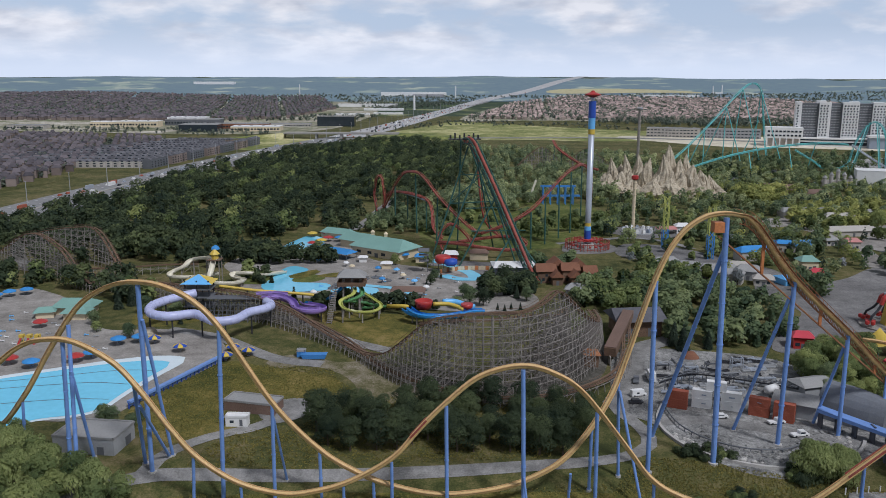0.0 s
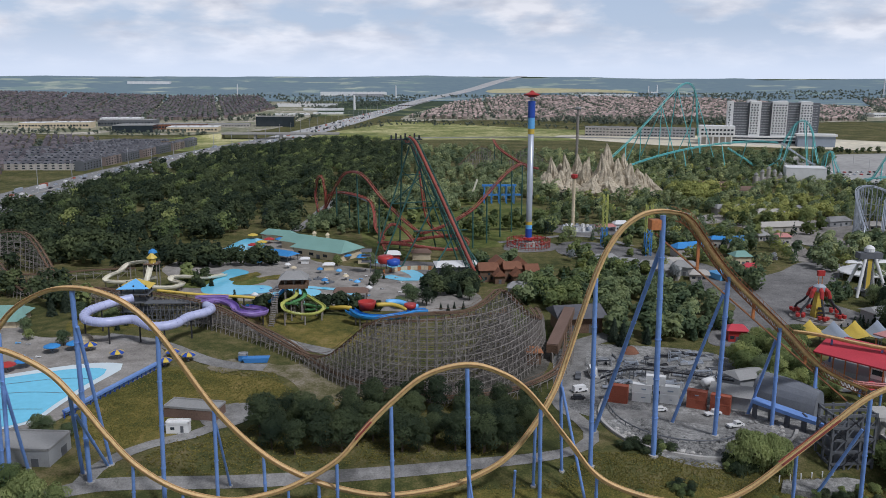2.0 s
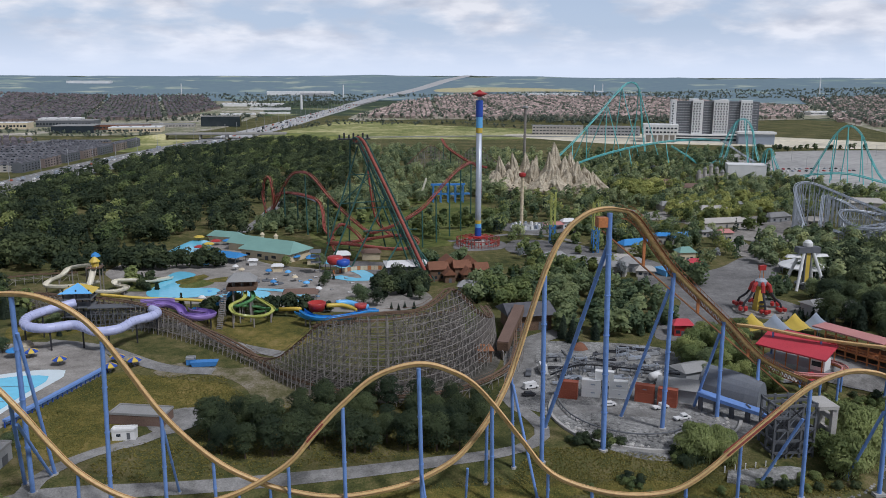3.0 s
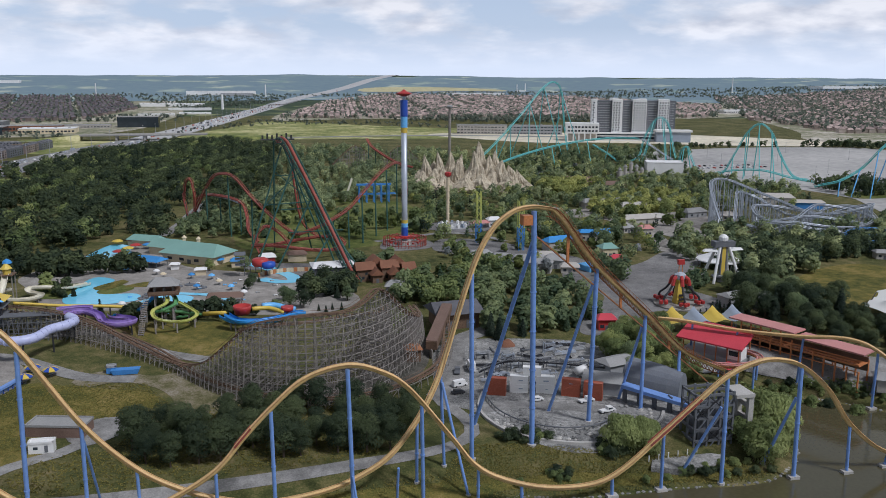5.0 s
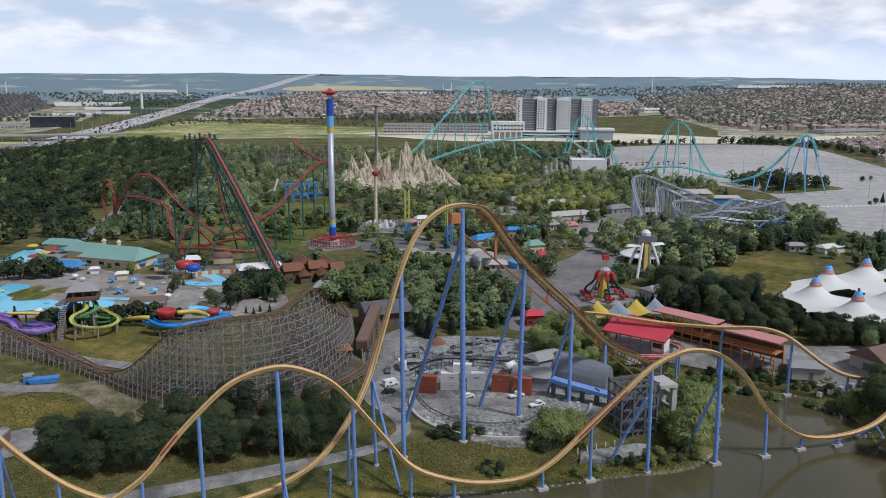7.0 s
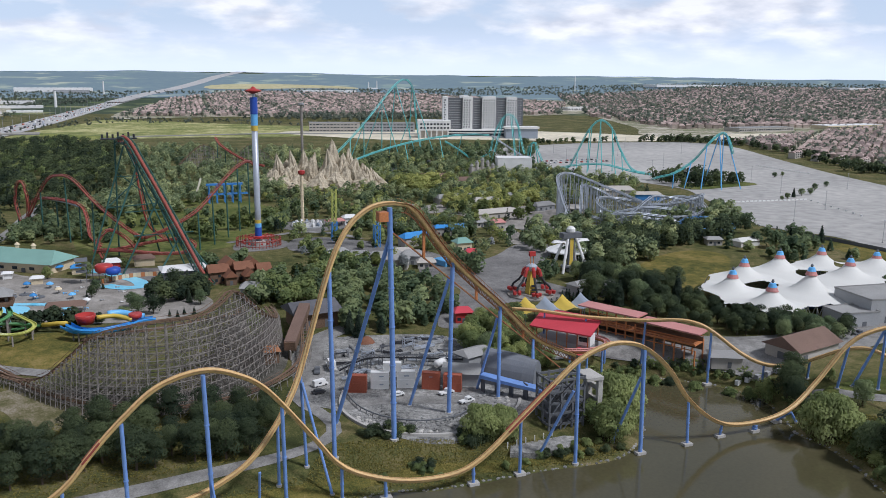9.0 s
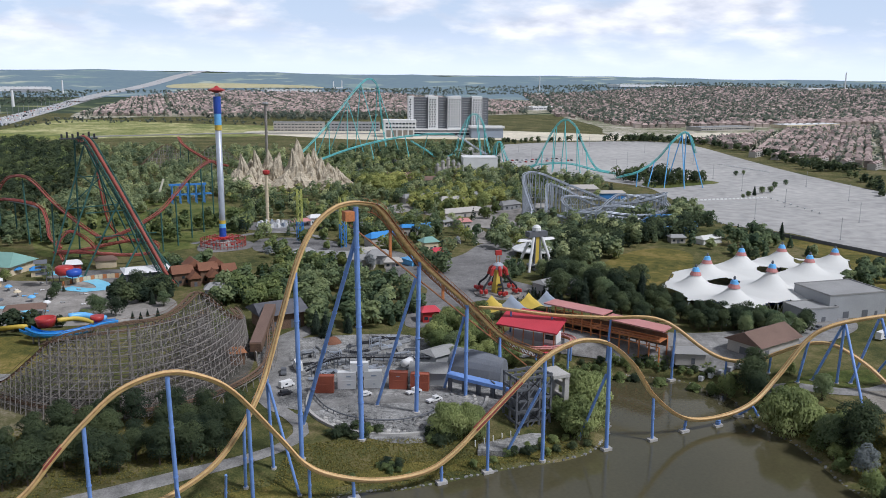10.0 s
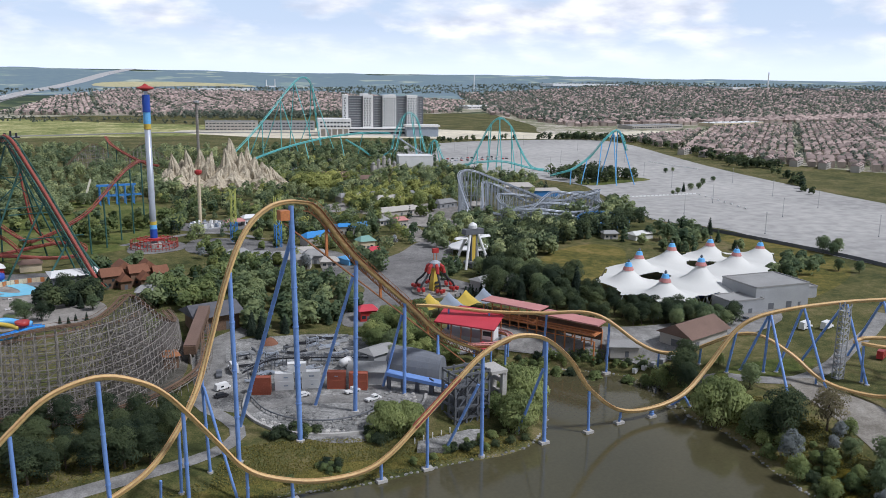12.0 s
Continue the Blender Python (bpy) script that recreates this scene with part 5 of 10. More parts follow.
# ---- artificial rock mountain ----
def rock_mountain():
    t = thing("rock_mountain", 190, 735, 0, "pale sculpted artificial rock mountain with many peaks", "mountain")
    rs = np.random.default_rng(5)
    n, rows = 30, 18
    peaks = [(150, 740, 30, 6), (162, 741, 33, 6), (174, 744, 33, 7), (184, 742, 30, 6), (214, 730, 34, 7), (196, 712, 15, 11), (180, 712, 13, 9), (218, 708, 15, 9), (152, 716, 12, 9), (206, 742, 26, 12), (224, 726, 21, 8), (158, 732, 19, 8), (150, 742, 23, 9), (163, 740, 25, 8), (172, 748, 22, 8), (181, 742, 24, 9), (146, 730, 17, 9), (199, 738, 42, 9), (194, 730, 34, 9), (208, 728, 30, 9), (216, 722, 26, 9), (226, 720, 19, 8), (233, 714, 14, 8), (186, 722, 17, 10), (205, 716, 20, 8), (140, 722, 11, 8), (165, 722, 13, 9)]
    for k in range(44):
        u = rs.uniform(0, 1)
        peaks.append((142 + 90 * u, 745 - 26 * u + rs.uniform(-16, 8), rs.uniform(14, 27) * (1.0 if 0.08 < u < 0.85 else 0.7), rs.uniform(4.5, 8.0)))
    for px, py, h, w in peaks:
        s, rings = Soup(), []
        for k in range(rows):
            v = k / (rows - 1)
            ring = []
            for i in range(n):
                a = 2 * math.pi * i / n
                ridge = noise.noise(Vector((px + 2.2 * math.cos(a), py + 2.2 * math.sin(a), v * 1.5))) * 0.55 + noise.noise(Vector((px * 3 + 6 * math.cos(a), py + 6 * math.sin(a), v * 5))) * 0.3
                r = w * ((1 - v) ** 0.85 * 1.15 + 0.04) * (1 + 1.35 * ridge * (0.45 + 0.55 * (1 - v)))
                ring.append((px + r * math.cos(a) + 1.2 * math.sin(v * 5 + px), py + r * math.sin(a), h * v ** 0.92 + noise.noise(Vector((px + a, k * 0.6, py))) * 0.8 * (v > 0.05)))
            rings.append(s.ring(ring))
        for a, b in zip(rings, rings[1:]):
            for i in range(n):
                s.face(a[i], a[(i + 1) % n], b[(i + 1) % n], b[i])
        s.face(*rings[-1])
        part("rock_peak", s, "rock", t, world=True)


rock_mountain()


# ---- wooden coasters ----
def trestle(t, line, level=3.0, bent=3.4, width=2.6, leg=0.2, deep=1):
    """Track on timber bents: each bent with its posts and ledgers, long ledgers and diagonal bracing between them."""
    pts = even(curve(line, 1.5), bent)
    frames = []
    along, diagonals, track = Soup(), Soup(), Soup()
    for k, p in enumerate(pts):
        d = (pts[min(k + 1, len(pts) - 1)] - pts[max(k - 1, 0)]); d.z = 0; d.normalize()
        side = Vector((d.y, -d.x, 0))
        gz = g(p.x, p.y)
        n = max(1, int((p.z - gz) / level))
        cols, s = [], Soup()
        for u in ((-1, 1) if deep == 1 else (-1, 0, 1)):
            batter = 0.12 * (p.z - gz) * u
            top, foot = p + side * u * width / 2 - Vector((0, 0, 0.5)), Vector((p.x, p.y, gz - 0.3)) + side * (u * width / 2 + batter)
            s.beam(foot, top, leg)
            cols.append((foot, top))
        levels = []
        for i in range(1, n + 1):
            row = [a + (b - a) * min(1.0, (i * level) / max(0.1, b.z - a.z)) for a, b in cols]
            s.beam(row[0], row[-1], 0.1, 0.2)
            if i % 2 == k % 2:
                lo = [c[0] for c in cols] if i == 1 else levels[-1]
                s.beam(lo[0], row[-1], 0.09, 0.16)
            levels.append(row)
        part("trestle_bent", s, "wood_grey", t, world=True)
        frames.append((cols, levels))
    for k in range(len(frames) - 1):
        a, b = frames[k][1], frames[k + 1][1]
        for i in range(min(len(a), len(b))):
            for u in (0, -1):
                along.beam(a[i][u], b[i][u], 0.1, 0.2)
            for u, turn in ((0, 0), (-1, 1)):
                if (k + i) % 3 == turn:
                    diagonals.beam(frames[k][0][u][0] if i == 0 else a[i - 1][u], b[i][u], 0.09, 0.16)
    for a, b in zip(pts, pts[1:]):
        d = (b - a).normalized(); side = Vector((d.y, -d.x, 0)).normalized()
        for u in (-0.75, 0.75):
            track.beam(a + side * u, b + side * u, 0.35, 0.3)
        for u in (-1.35, 1.35):
            track.beam(a + side * u, b + side * u, 0.4, 0.08)
            track.beam(a + side * u * 1.15 + Vector((0, 0, 1)), b + side * u * 1.15 + Vector((0, 0, 1)), 0.09)
        m = (a + b) / 2
        track.beam(m - side * 1.6 - Vector((0, 0, 0.25)), m + side * 1.6 - Vector((0, 0, 0.25)), 0.25)
    tagged(part("ledger_run", along, "wood_grey", t, world=True), kind="stuff")
    tagged(part("diagonal_bracing", diagonals, "wood_grey", t, world=True), kind="stuff")
    tagged(part("track_deck", track, "wood_brown", t, "brown timber track deck", world=True), kind="stuff")


drape("ground_trestle", [(-22, 280), (-12, 268), (0, 259), (14, 252), (30, 252), (44, 260), (54, 272), (60, 288), (62, 310), (50, 312), (44, 290), (34, 276), (20, 268), (4, 270), (-10, 282)], "ground_grey", "dark grey ground under the trestle", "ground", dz=0.12, cell=5.0)
wooden = thing("wooden_roller_coaster", 20, 256, g(20, 256), "weathered grey timber roller coaster with a dense trestle", "roller coaster")
trestle(wooden, [(-170, 392, 6), (-142, 376, 7), (-112, 358, 9), (-85, 342, 10), (-66, 327, 9), (-49, 311, 5), (-36, 297, 2.5), (-27, 286, 2.4), (-19, 276, 6.5), (-11, 268, 15), (-4, 262.5, 22), (6, 258, 25), (16, 256.6, 26), (26, 259, 25.8), (33, 263.5, 28), (38.5, 269, 30.4),
                 (44, 274.5, 25), (49.5, 281, 18.5), (55, 292, 13), (59, 308, 9.5), (60, 326, 8)], width=4.2, deep=2, bent=2.8, level=2.5)
trestle(wooden, [(-175, 398, 5), (-140, 380, 5.5), (-108, 361, 6), (-82, 345, 6), (-60, 326, 5), (-42, 308, 3.4), (-30, 292, 1.5), (-20, 277, 0.6), (-6, 262, 0.2), (6, 253.5, 0), (22, 250, 0), (38, 253, 0.4), (52, 262, 1), (61, 273, 1.6), (66, 286, 3.2), (69, 300, 6), (72, 316, 7)], width=3.2)
trestle(wooden, [(-8, 275, 17), (4, 268, 20), (16, 266, 21), (27, 270, 21), (36, 279, 19), (42, 290, 16), (46, 305, 12), (48, 322, 10)], width=3.6, level=2.6)
other = thing("wooden_roller_coaster", -210, 430, 0, "smaller grey wooden coaster among trees", "roller coaster")
trestle(other, [(-240, 436, 6), (-226, 427, 14), (-217, 420, 19.5), (-210.2, 417.5, 21.4), (-203, 415, 20.6), (-190.5, 407.7, 15), (-180, 396, 9.5), (-172, 388, 6), (-164, 380, 4)], bent=3.6, width=3.6)
trestle(other, [(-226, 457, 14.5), (-213.4, 452.2, 17.4), (-201.5, 446.6, 19.3), (-188.5, 441.4, 20.0), (-179.8, 434.2, 15.4), (-172.7, 426.3, 9.2), (-165.8, 418.4, 3.2), (-158, 410, 1.5)], bent=4.5)
trestle(other, [(-186, 416, 3.4), (-165, 414, 4.2), (-145, 420, 4.4), (-125, 426, 3.6)], bent=4.0)

far_wood = thing("wooden_roller_coaster", 135, 905, 0, "pale wooden coaster far behind the rocks", "roller coaster")
trestle(far_wood, [(80, 900, 6), (96, 905, 20), (108, 908, 26), (120, 910, 18), (132, 912, 7), (146, 912, 18), (158, 910, 25), (170, 908, 16), (182, 905, 6)], bent=5.0, width=4.0, leg=0.4, level=4)

# ---- red and green steel coaster behind the water park ----
red_one = thing("inverted_roller_coaster", 25, 445, 0, "red steel coaster on dark green supports with a steep lift", "roller coaster")
LIFT = [(47, 397, 1.5), (44, 404, 6), (36, 421, 24), (28, 438, 42), (21, 453, 57), (17, 462, 65), (14, 468, 67), (12, 474, 65)]
rail_track(red_one, LIFT, "red_track", "green_steel", gauge=3.8, r_spine=0.8, r_rail=0.3, drop=0.6, step=2, tie=4)
lf = even(curve(LIFT, 2), 2)
walk_s = Soup().tube(lf, 0.8, 8)
part("red_deck", walk_s, "red_track", red_one, "red lift track deck", world=True)
low_s = Soup()
for k in range(len(lf) - 1):
    for q in (-2.2, 2.2):
        dd = Vector((lf[k + 1].y - lf[k].y, lf[k].x - lf[k + 1].x, 0)).normalized() * q
        low_s.beam(lf[k] + dd - Vector((0, 0, 3)), lf[k + 1] + dd - Vector((0, 0, 3)), 0.4)
        low_s.beam(lf[k] + dd - Vector((0, 0, 3)), lf[k + 1] + dd, 0.22)
    low_s.beam(lf[k] + dd - Vector((0, 0, 3)), lf[k] - dd - Vector((0, 0, 3)), 0.22)
part("lift_truss", low_s, "green_steel", red_one, world=True)
rt_kw = dict(gauge=1.7, r_spine=0.55, r_rail=0.22, step=2, tie=4)
rail_track(red_one, [(12, 474, 65), (16, 480, 62), (20, 486, 52), (22, 489, 36), (25, 492, 18), (30, 496, 10), (36, 492, 6)], "red_track", "red_track", **rt_kw)
ARCH = [(21.4, 470, 12.5), (14.9, 471, 16.4), (5.3, 488, 22.7), (-3.2, 506, 29.3), (-11.5, 523, 37.7), (-18, 537, 40.4), (-26.2, 554, 37.7), (-32.7, 568, 28.4), (-37.2, 577, 19.3), (-42, 584, 10), (-47, 592, 5)]
rail_track(red_one, ARCH, "red_track", "red_track", **rt_kw)
rail_track(red_one, [(-47, 592, 5), (-49.5, 596, 16.6), (-48.5, 595, 27), (-45.5, 590, 32), (-42.5, 586, 28), (-42, 588, 14), (-44, 594, 3)], "red_track", "red_track", **rt_kw)
rail_track(red_one, [(-42, 590, 12), (-37.6, 583.8, 20.4), (-24.6, 559.5, 23.7), (-10.8, 540, 21.9), (-7, 530, 15), (-5.8, 520, 5.7), (0, 505, 3)], "red_track", "red_track", **rt_kw)
rail_track(red_one, [(-30, 570, 23), (-18, 552, 22.5), (-11, 541, 21)], "silver", "silver", **rt_kw)
RIGHT = [(21.4, 470, 12.5), (31, 470, 15.8), (41, 471, 20.3), (52, 486, 23.8), (61.8, 499.7, 30.4), (72.8, 519.7, 37.2), (82.4, 537, 41.8), (92.9, 557, 43.4), (99.9, 570.6, 38.2), (102.7, 576, 29.7), (104, 582, 16)]
rail_track(red_one, RIGHT, "red_track", "red_track", **rt_kw)
ring = [(22 + 26 * math.cos(a), 470 + 13 * math.sin(a), 7 + 2 * math.sin(a * 2)) for a in np.linspace(0, 6.2, 22)]
rail_track(red_one, ring, "red_track", "red_track", **rt_kw)
rail_track(red_one, [(0, 468, 3), (-2, 476, 10), (4, 482, 16), (12, 478, 12), (18, 470, 5)], "red_track", "red_track", **rt_kw)
rail_track(red_one, [(118, 900, 34), (122, 880, 26), (140, 850, 14), (155, 830, 10)], "red_track", "red_track", gauge=2.4, r_spine=0.9, r_rail=0.4, step=3, tie=6)
for fx, fy, hx, hy, hz in ((119, 896, 119, 896, 31), (124, 876, 124, 876, 23), (140, 850, 140, 850, 12), (-6, 462, 14, 468, 62), (38, 478, 15, 468, 62), (8.5, 485, 10, 474, 65), (30, 486, 18, 462, 60), (-2, 446, 20, 455, 54), (40, 452, 22, 452, 53), (8, 432, 28, 438, 38), (50, 436, 29, 437, 38), (22, 414, 36, 421, 21), (52, 418, 37, 421, 21),
                           (-17, 534, -18, 537, 38.5), (-4, 505, -3.4, 506, 27.5), (-33, 566, -33, 568, 26.5), (-49, 598, -48.5, 596, 14), (-40, 582, -40.6, 582, 10), (52, 484, 52, 486, 22), (62, 498, 62, 499.6, 28.6), (73, 518, 73, 519.6, 35.4), (83, 536, 83, 538, 40), (93, 556, 93, 557, 41.6), (-24, 558, -24, 559, 21.5), (-11, 540, -11, 541, 20), (44, 508, 45, 506, 13)):
    column(red_one, (fx, fy, g(fx, fy)), (hx, hy, hz), 0.45, "green_steel", footing=False)
for a, b in (((4, 466, 30), (30, 475, 30)), ((4, 466, 30), (24, 470, 48)), ((30, 475, 30), (10, 470, 48)), ((9, 468, 46), (22, 470, 46)), ((12, 448, 30), (34, 452, 30)), ((15, 434, 20), (44, 437, 20))):
    part("cross_brace", Soup().beam(a, b, 0.5), "green_steel", red_one, world=True)
deckp = Soup().box(12, 470, 65.6, 18, 5, 0.5, 0.1)
for k in range(7):
    deckp.box(4 + k * 2.6, 470 + 0.26 * k, 66.1, 1.0, 1.2, 2.0 + (k % 2))
part("top_platform", deckp, "black", red_one, "dark machinery platform at the top", world=True)

# ---- giant teal coaster far off ----
teal = thing("giga_roller_coaster", 370, 1000, 0, "giant teal steel coaster on teal lattice supports", "roller coaster")
tk = dict(gauge=1.8, r_spine=0.6, r_rail=0.28, drop=1.2, step=4, tie=8)
rail_track(teal, [(233, 860, 14), (262, 892, 30), (300, 930, 56), (330, 962, 78), (350, 984, 90), (362, 997, 94), (372, 1004, 92.5), (380, 1008, 82), (384, 1009, 55), (387, 1007, 25), (386, 996, 8)], "teal_steel", "teal_steel", **tk)
rail_track(teal, [(240, 830, 10), (275, 850, 18), (320, 875, 25), (370, 895, 30), (415, 905, 31.5), (440, 900, 30)], "teal_steel", "teal_steel", **tk)
rail_track(teal, [(440, 900, 30), (452, 890, 20), (468, 876, 8), (480, 862, 2)], "silver", "silver", **tk)
rail_track(teal, [(392, 930, 22), (408.6, 921, 11), (417, 907, 3.5), (435, 898, 9), (445, 904, 32), (454, 900, 51), (462, 896, 55), (469.6, 892, 45), (472, 880, 14), (468, 860, 2.5), (455, 838, 2.5), (445, 815, 25), (449, 811, 29.5), (451, 805, 18), (450.5, 789, 3)], "teal_steel", "teal_steel", **tk)
rail_track(teal, [(450.5, 789, 3), (452, 776, 2.2), (466, 756, 8.4), (486, 731, 11.2), (505, 706, 6), (522, 690, 3)], "teal_steel", "teal_steel", **tk)
rail_track(teal, [(460, 770, 2.5), (466.5, 767, 5), (474, 762.6, 22.6), (483.8, 756.5, 46), (493.7, 750, 55.8), (503.9, 743, 47), (512, 737.7, 24.7), (519.5, 726, 5), (530, 715, 2.5)], "teal_steel", "teal_steel", **tk)
rail_track(teal, [(474, 632, 8), (480, 625, 11), (488, 618.6, 14), (506.3, 617, 24), (515.7, 609, 40), (526.5, 606, 50), (530, 603.6, 52), (533, 600, 46), (535, 594, 30)], "teal_steel", "teal_steel", **tk)
for fx, fy, hx, hy, hz in ((258, 880, 262, 892, 29), (285, 915, 285, 915, 45), (270, 925, 286, 916, 45), (318, 950, 318, 948, 67), (300, 970, 319, 950, 67), (336, 935, 319, 948, 66), (345, 1000, 346, 980, 87), (366, 960, 347, 980, 86), (382, 1030, 378, 1008, 84), (400, 985, 380, 1008, 80), (362, 1020, 378, 1008, 50),
                           (320, 860, 320, 875, 24), (370, 880, 370, 895, 29), (400, 915, 402, 903, 30), (430, 880, 454, 900, 50), (450, 915, 456, 899, 51), (476, 905, 464, 896, 53), (458, 872, 462, 896, 53), (470, 884, 470, 890, 42), (436, 892, 436, 898, 8), (440, 806, 447, 813, 28), (456, 812, 449, 811, 28)):
    column(teal, (fx, fy, g(fx, fy)), (hx, hy, hz), 0.5, "teal_steel", footing=False)
for fx, fy, hx, hy, hz in ((478, 748, 484, 756, 45), (492, 768, 486, 755, 47), (488, 735, 493, 750, 54), (500, 765, 494, 750, 54), (512, 752, 504, 743, 46), (500, 728, 503, 743, 46), (512, 732, 512, 737, 24), (470, 757, 474, 762, 21), (496, 612, 506, 617, 23), (505, 600, 516, 609, 39), (520, 590, 527, 606, 49), (524, 620, 527, 606, 49), (538, 612, 530, 604, 51), (542, 590, 531, 602, 50), (486, 616, 488, 618, 13)):
    column(teal, (fx, fy, g(fx, fy)), (hx, hy, hz), 0.48, "blue_sky" if fy < 700 else "teal_steel", footing=False)

# ---- small builders for the park ----
def building(name, x, y, sx, sy, h, label, category="building", rot=0.0, wall="cream", roof="roof_teal", roof_h=2.5, hip=None, over=0.8, doors=(), windows=(), z=None, group="", flat=False):
    """A plain building: walls, roof, doors and windows. doors, windows: (side 0-3, place along it, width, height, sill)."""
    t = thing(name, x, y, g(x, y) if z is None else z, label, category, group, rot)
    BUILT.append((x, y, max(sx, sy) * 0.5))
    part("wall", Soup().box(0, 0, -0.6, sx, sy, h + 0.6), wall, t)
    if flat:
        s = Soup().box(0, 0, h, sx + 0.3, sy + 0.3, 0.25)
        for ax, ay, bx, by in ((0, -1, 1, 0), (0, 1, 1, 0), (-1, 0, 0, 1), (1, 0, 0, 1)):
            s.box(ax * sx / 2, ay * sy / 2, h + 0.25, sx * bx + 0.35 if bx else 0.35, sy * by + 0.35 if by else 0.35, 0.45)
        part("roof", s, roof, t)
    else:
        part("roof", Soup().gable(0, 0, h, sx, sy, roof_h, 0, over, roof_h * 1.1 if hip is None else hip), roof, t)
    for kind, spots, m in (("door", doors, "grey_dark"), ("window", windows, "glass_dark")):
        for side, u, w, hh, sill in spots:
            a = (0, math.pi / 2, math.pi, -math.pi / 2)[side]
            off = (sy if side % 2 == 0 else sx) / 2
            s = Soup().box(0, 0, 0, w, 0.12, hh)
            ob = part(kind, s, m, t)
            ob.matrix_basis = Matrix.Rotation(a, 4, "Z") @ Matrix.Translation((u, -off - 0.03, sill))
    return t


def canopy(name, x, y, sx, sy, h, label, rot=0.0, roof="roof_blue", roof_h=1.6, post="grey_dark", z=None, category="pavilion", hip=1.5):
    """A roof on posts with a rail."""
    t = thing(name, x, y, g(x, y) if z is None else z, label, category, rot=rot)
    BUILT.append((x, y, max(sx, sy) * 0.5))
    for a in (-1, 1):
        for k in range(max(2, int(sx / 5) + 1)):
            n = max(2, int(sx / 5) + 1) - 1
            part("post", Soup().box(-sx / 2 + 0.3 + (sx - 0.6) * k / n, a * (sy / 2 - 0.3), -0.4, 0.28, 0.28, h + 0.4), post, t)
        part("rail", Soup().beam((-sx / 2, a * (sy / 2 - 0.3), 1.0), (sx / 2, a * (sy / 2 - 0.3), 1.0), 0.12), post, t)
    part("roof", Soup().gable(0, 0, h, sx, sy, roof_h, 0, 0.6, hip), roof, t)
    return t


def umbrella(x, y, r, colours, label, h=2.6):
    t = thing("sun_umbrella", x, y, g(x, y) + 0.15, label, "umbrella", "umbrellas on the deck")
    part("pole", Soup().lathe(0, 0, [(0.09, -0.3), (0.09, h + 0.9)], 8), "grey_dark", t)
    part("table", Soup().lathe(0, 0, [(0.5, 0.0), (0.12, 0.1), (0.12, 0.7), (0.75, 0.72), (0.75, 0.78)], 12), "grey", t)
    n = 8
    for k in range(n):
        a, b = 2 * math.pi * k / n, 2 * math.pi * (k + 1) / n
        s = Soup()
        rows = []
        for rr, zz in ((0.05, h + 0.95), (r * 0.45, h + 0.75), (r * 0.8, h + 0.35), (r, h), (r, h - 0.25)):
            m = (a + b) / 2
            rows.append(s.ring([(rr * math.cos(a), rr * math.sin(a), zz), (rr * 0.97 * math.cos(m), rr * 0.97 * math.sin(m), zz - 0.05), (rr * math.cos(b), rr * math.sin(b), zz)]))
        for p, q in zip(rows, rows[1:]):
            s.face(p[0], q[0], q[1], p[1]); s.face(p[1], q[1], q[2], p[2])
        part("canopy_panel", s, colours[k % len(colours)], t)
    return t


def slide(parent, name, line, r, material, arc=(0.45, 1.05), post=None, every=9.0, smooth=True, step=1.2, ribs=False):
    """A flume along a line, open or closed (arc None), with its posts."""
    pts = even(curve(line, step), step)
    ob = part(name, Soup().tube(pts, r, 10, arc=arc), material, parent, smooth=smooth, world=True)
    if arc:
        lip = Soup()
        for u in (-1, 1):
            edge = []
            for k, p in enumerate(pts):
                d = (pts[min(k + 1, len(pts) - 1)] - pts[max(k - 1, 0)]); side = Vector((d.y, -d.x, 0)).normalized()
                edge.append(p + side * u * r * 1.0 + Vector((0, 0, r * 0.2)))
            lip.tube(edge, 0.12, 5)
        part("slide_lip", lip, material, parent, world=True)
    if ribs:
        s = Soup()
        for k in range(2, len(pts) - 2, 2):
            d = (pts[k + 1] - pts[k - 1]).normalized() * 0.12
            s.tube([pts[k] - d, pts[k] + d], r * 1.06, 12)
        tagged(part("joint_flange", s, material, parent, world=True), kind="stuff")
    if post:
        for p in even(pts, every)[1:]:
            gz = g(p.x, p.y)
            if p.z - r - gz > 0.8:
                part("slide_post", Soup().tube([(p.x, p.y, gz - 0.3), (p.x, p.y, p.z - r * 0.7)], 0.32, 8), post, parent, world=True)
    return ob


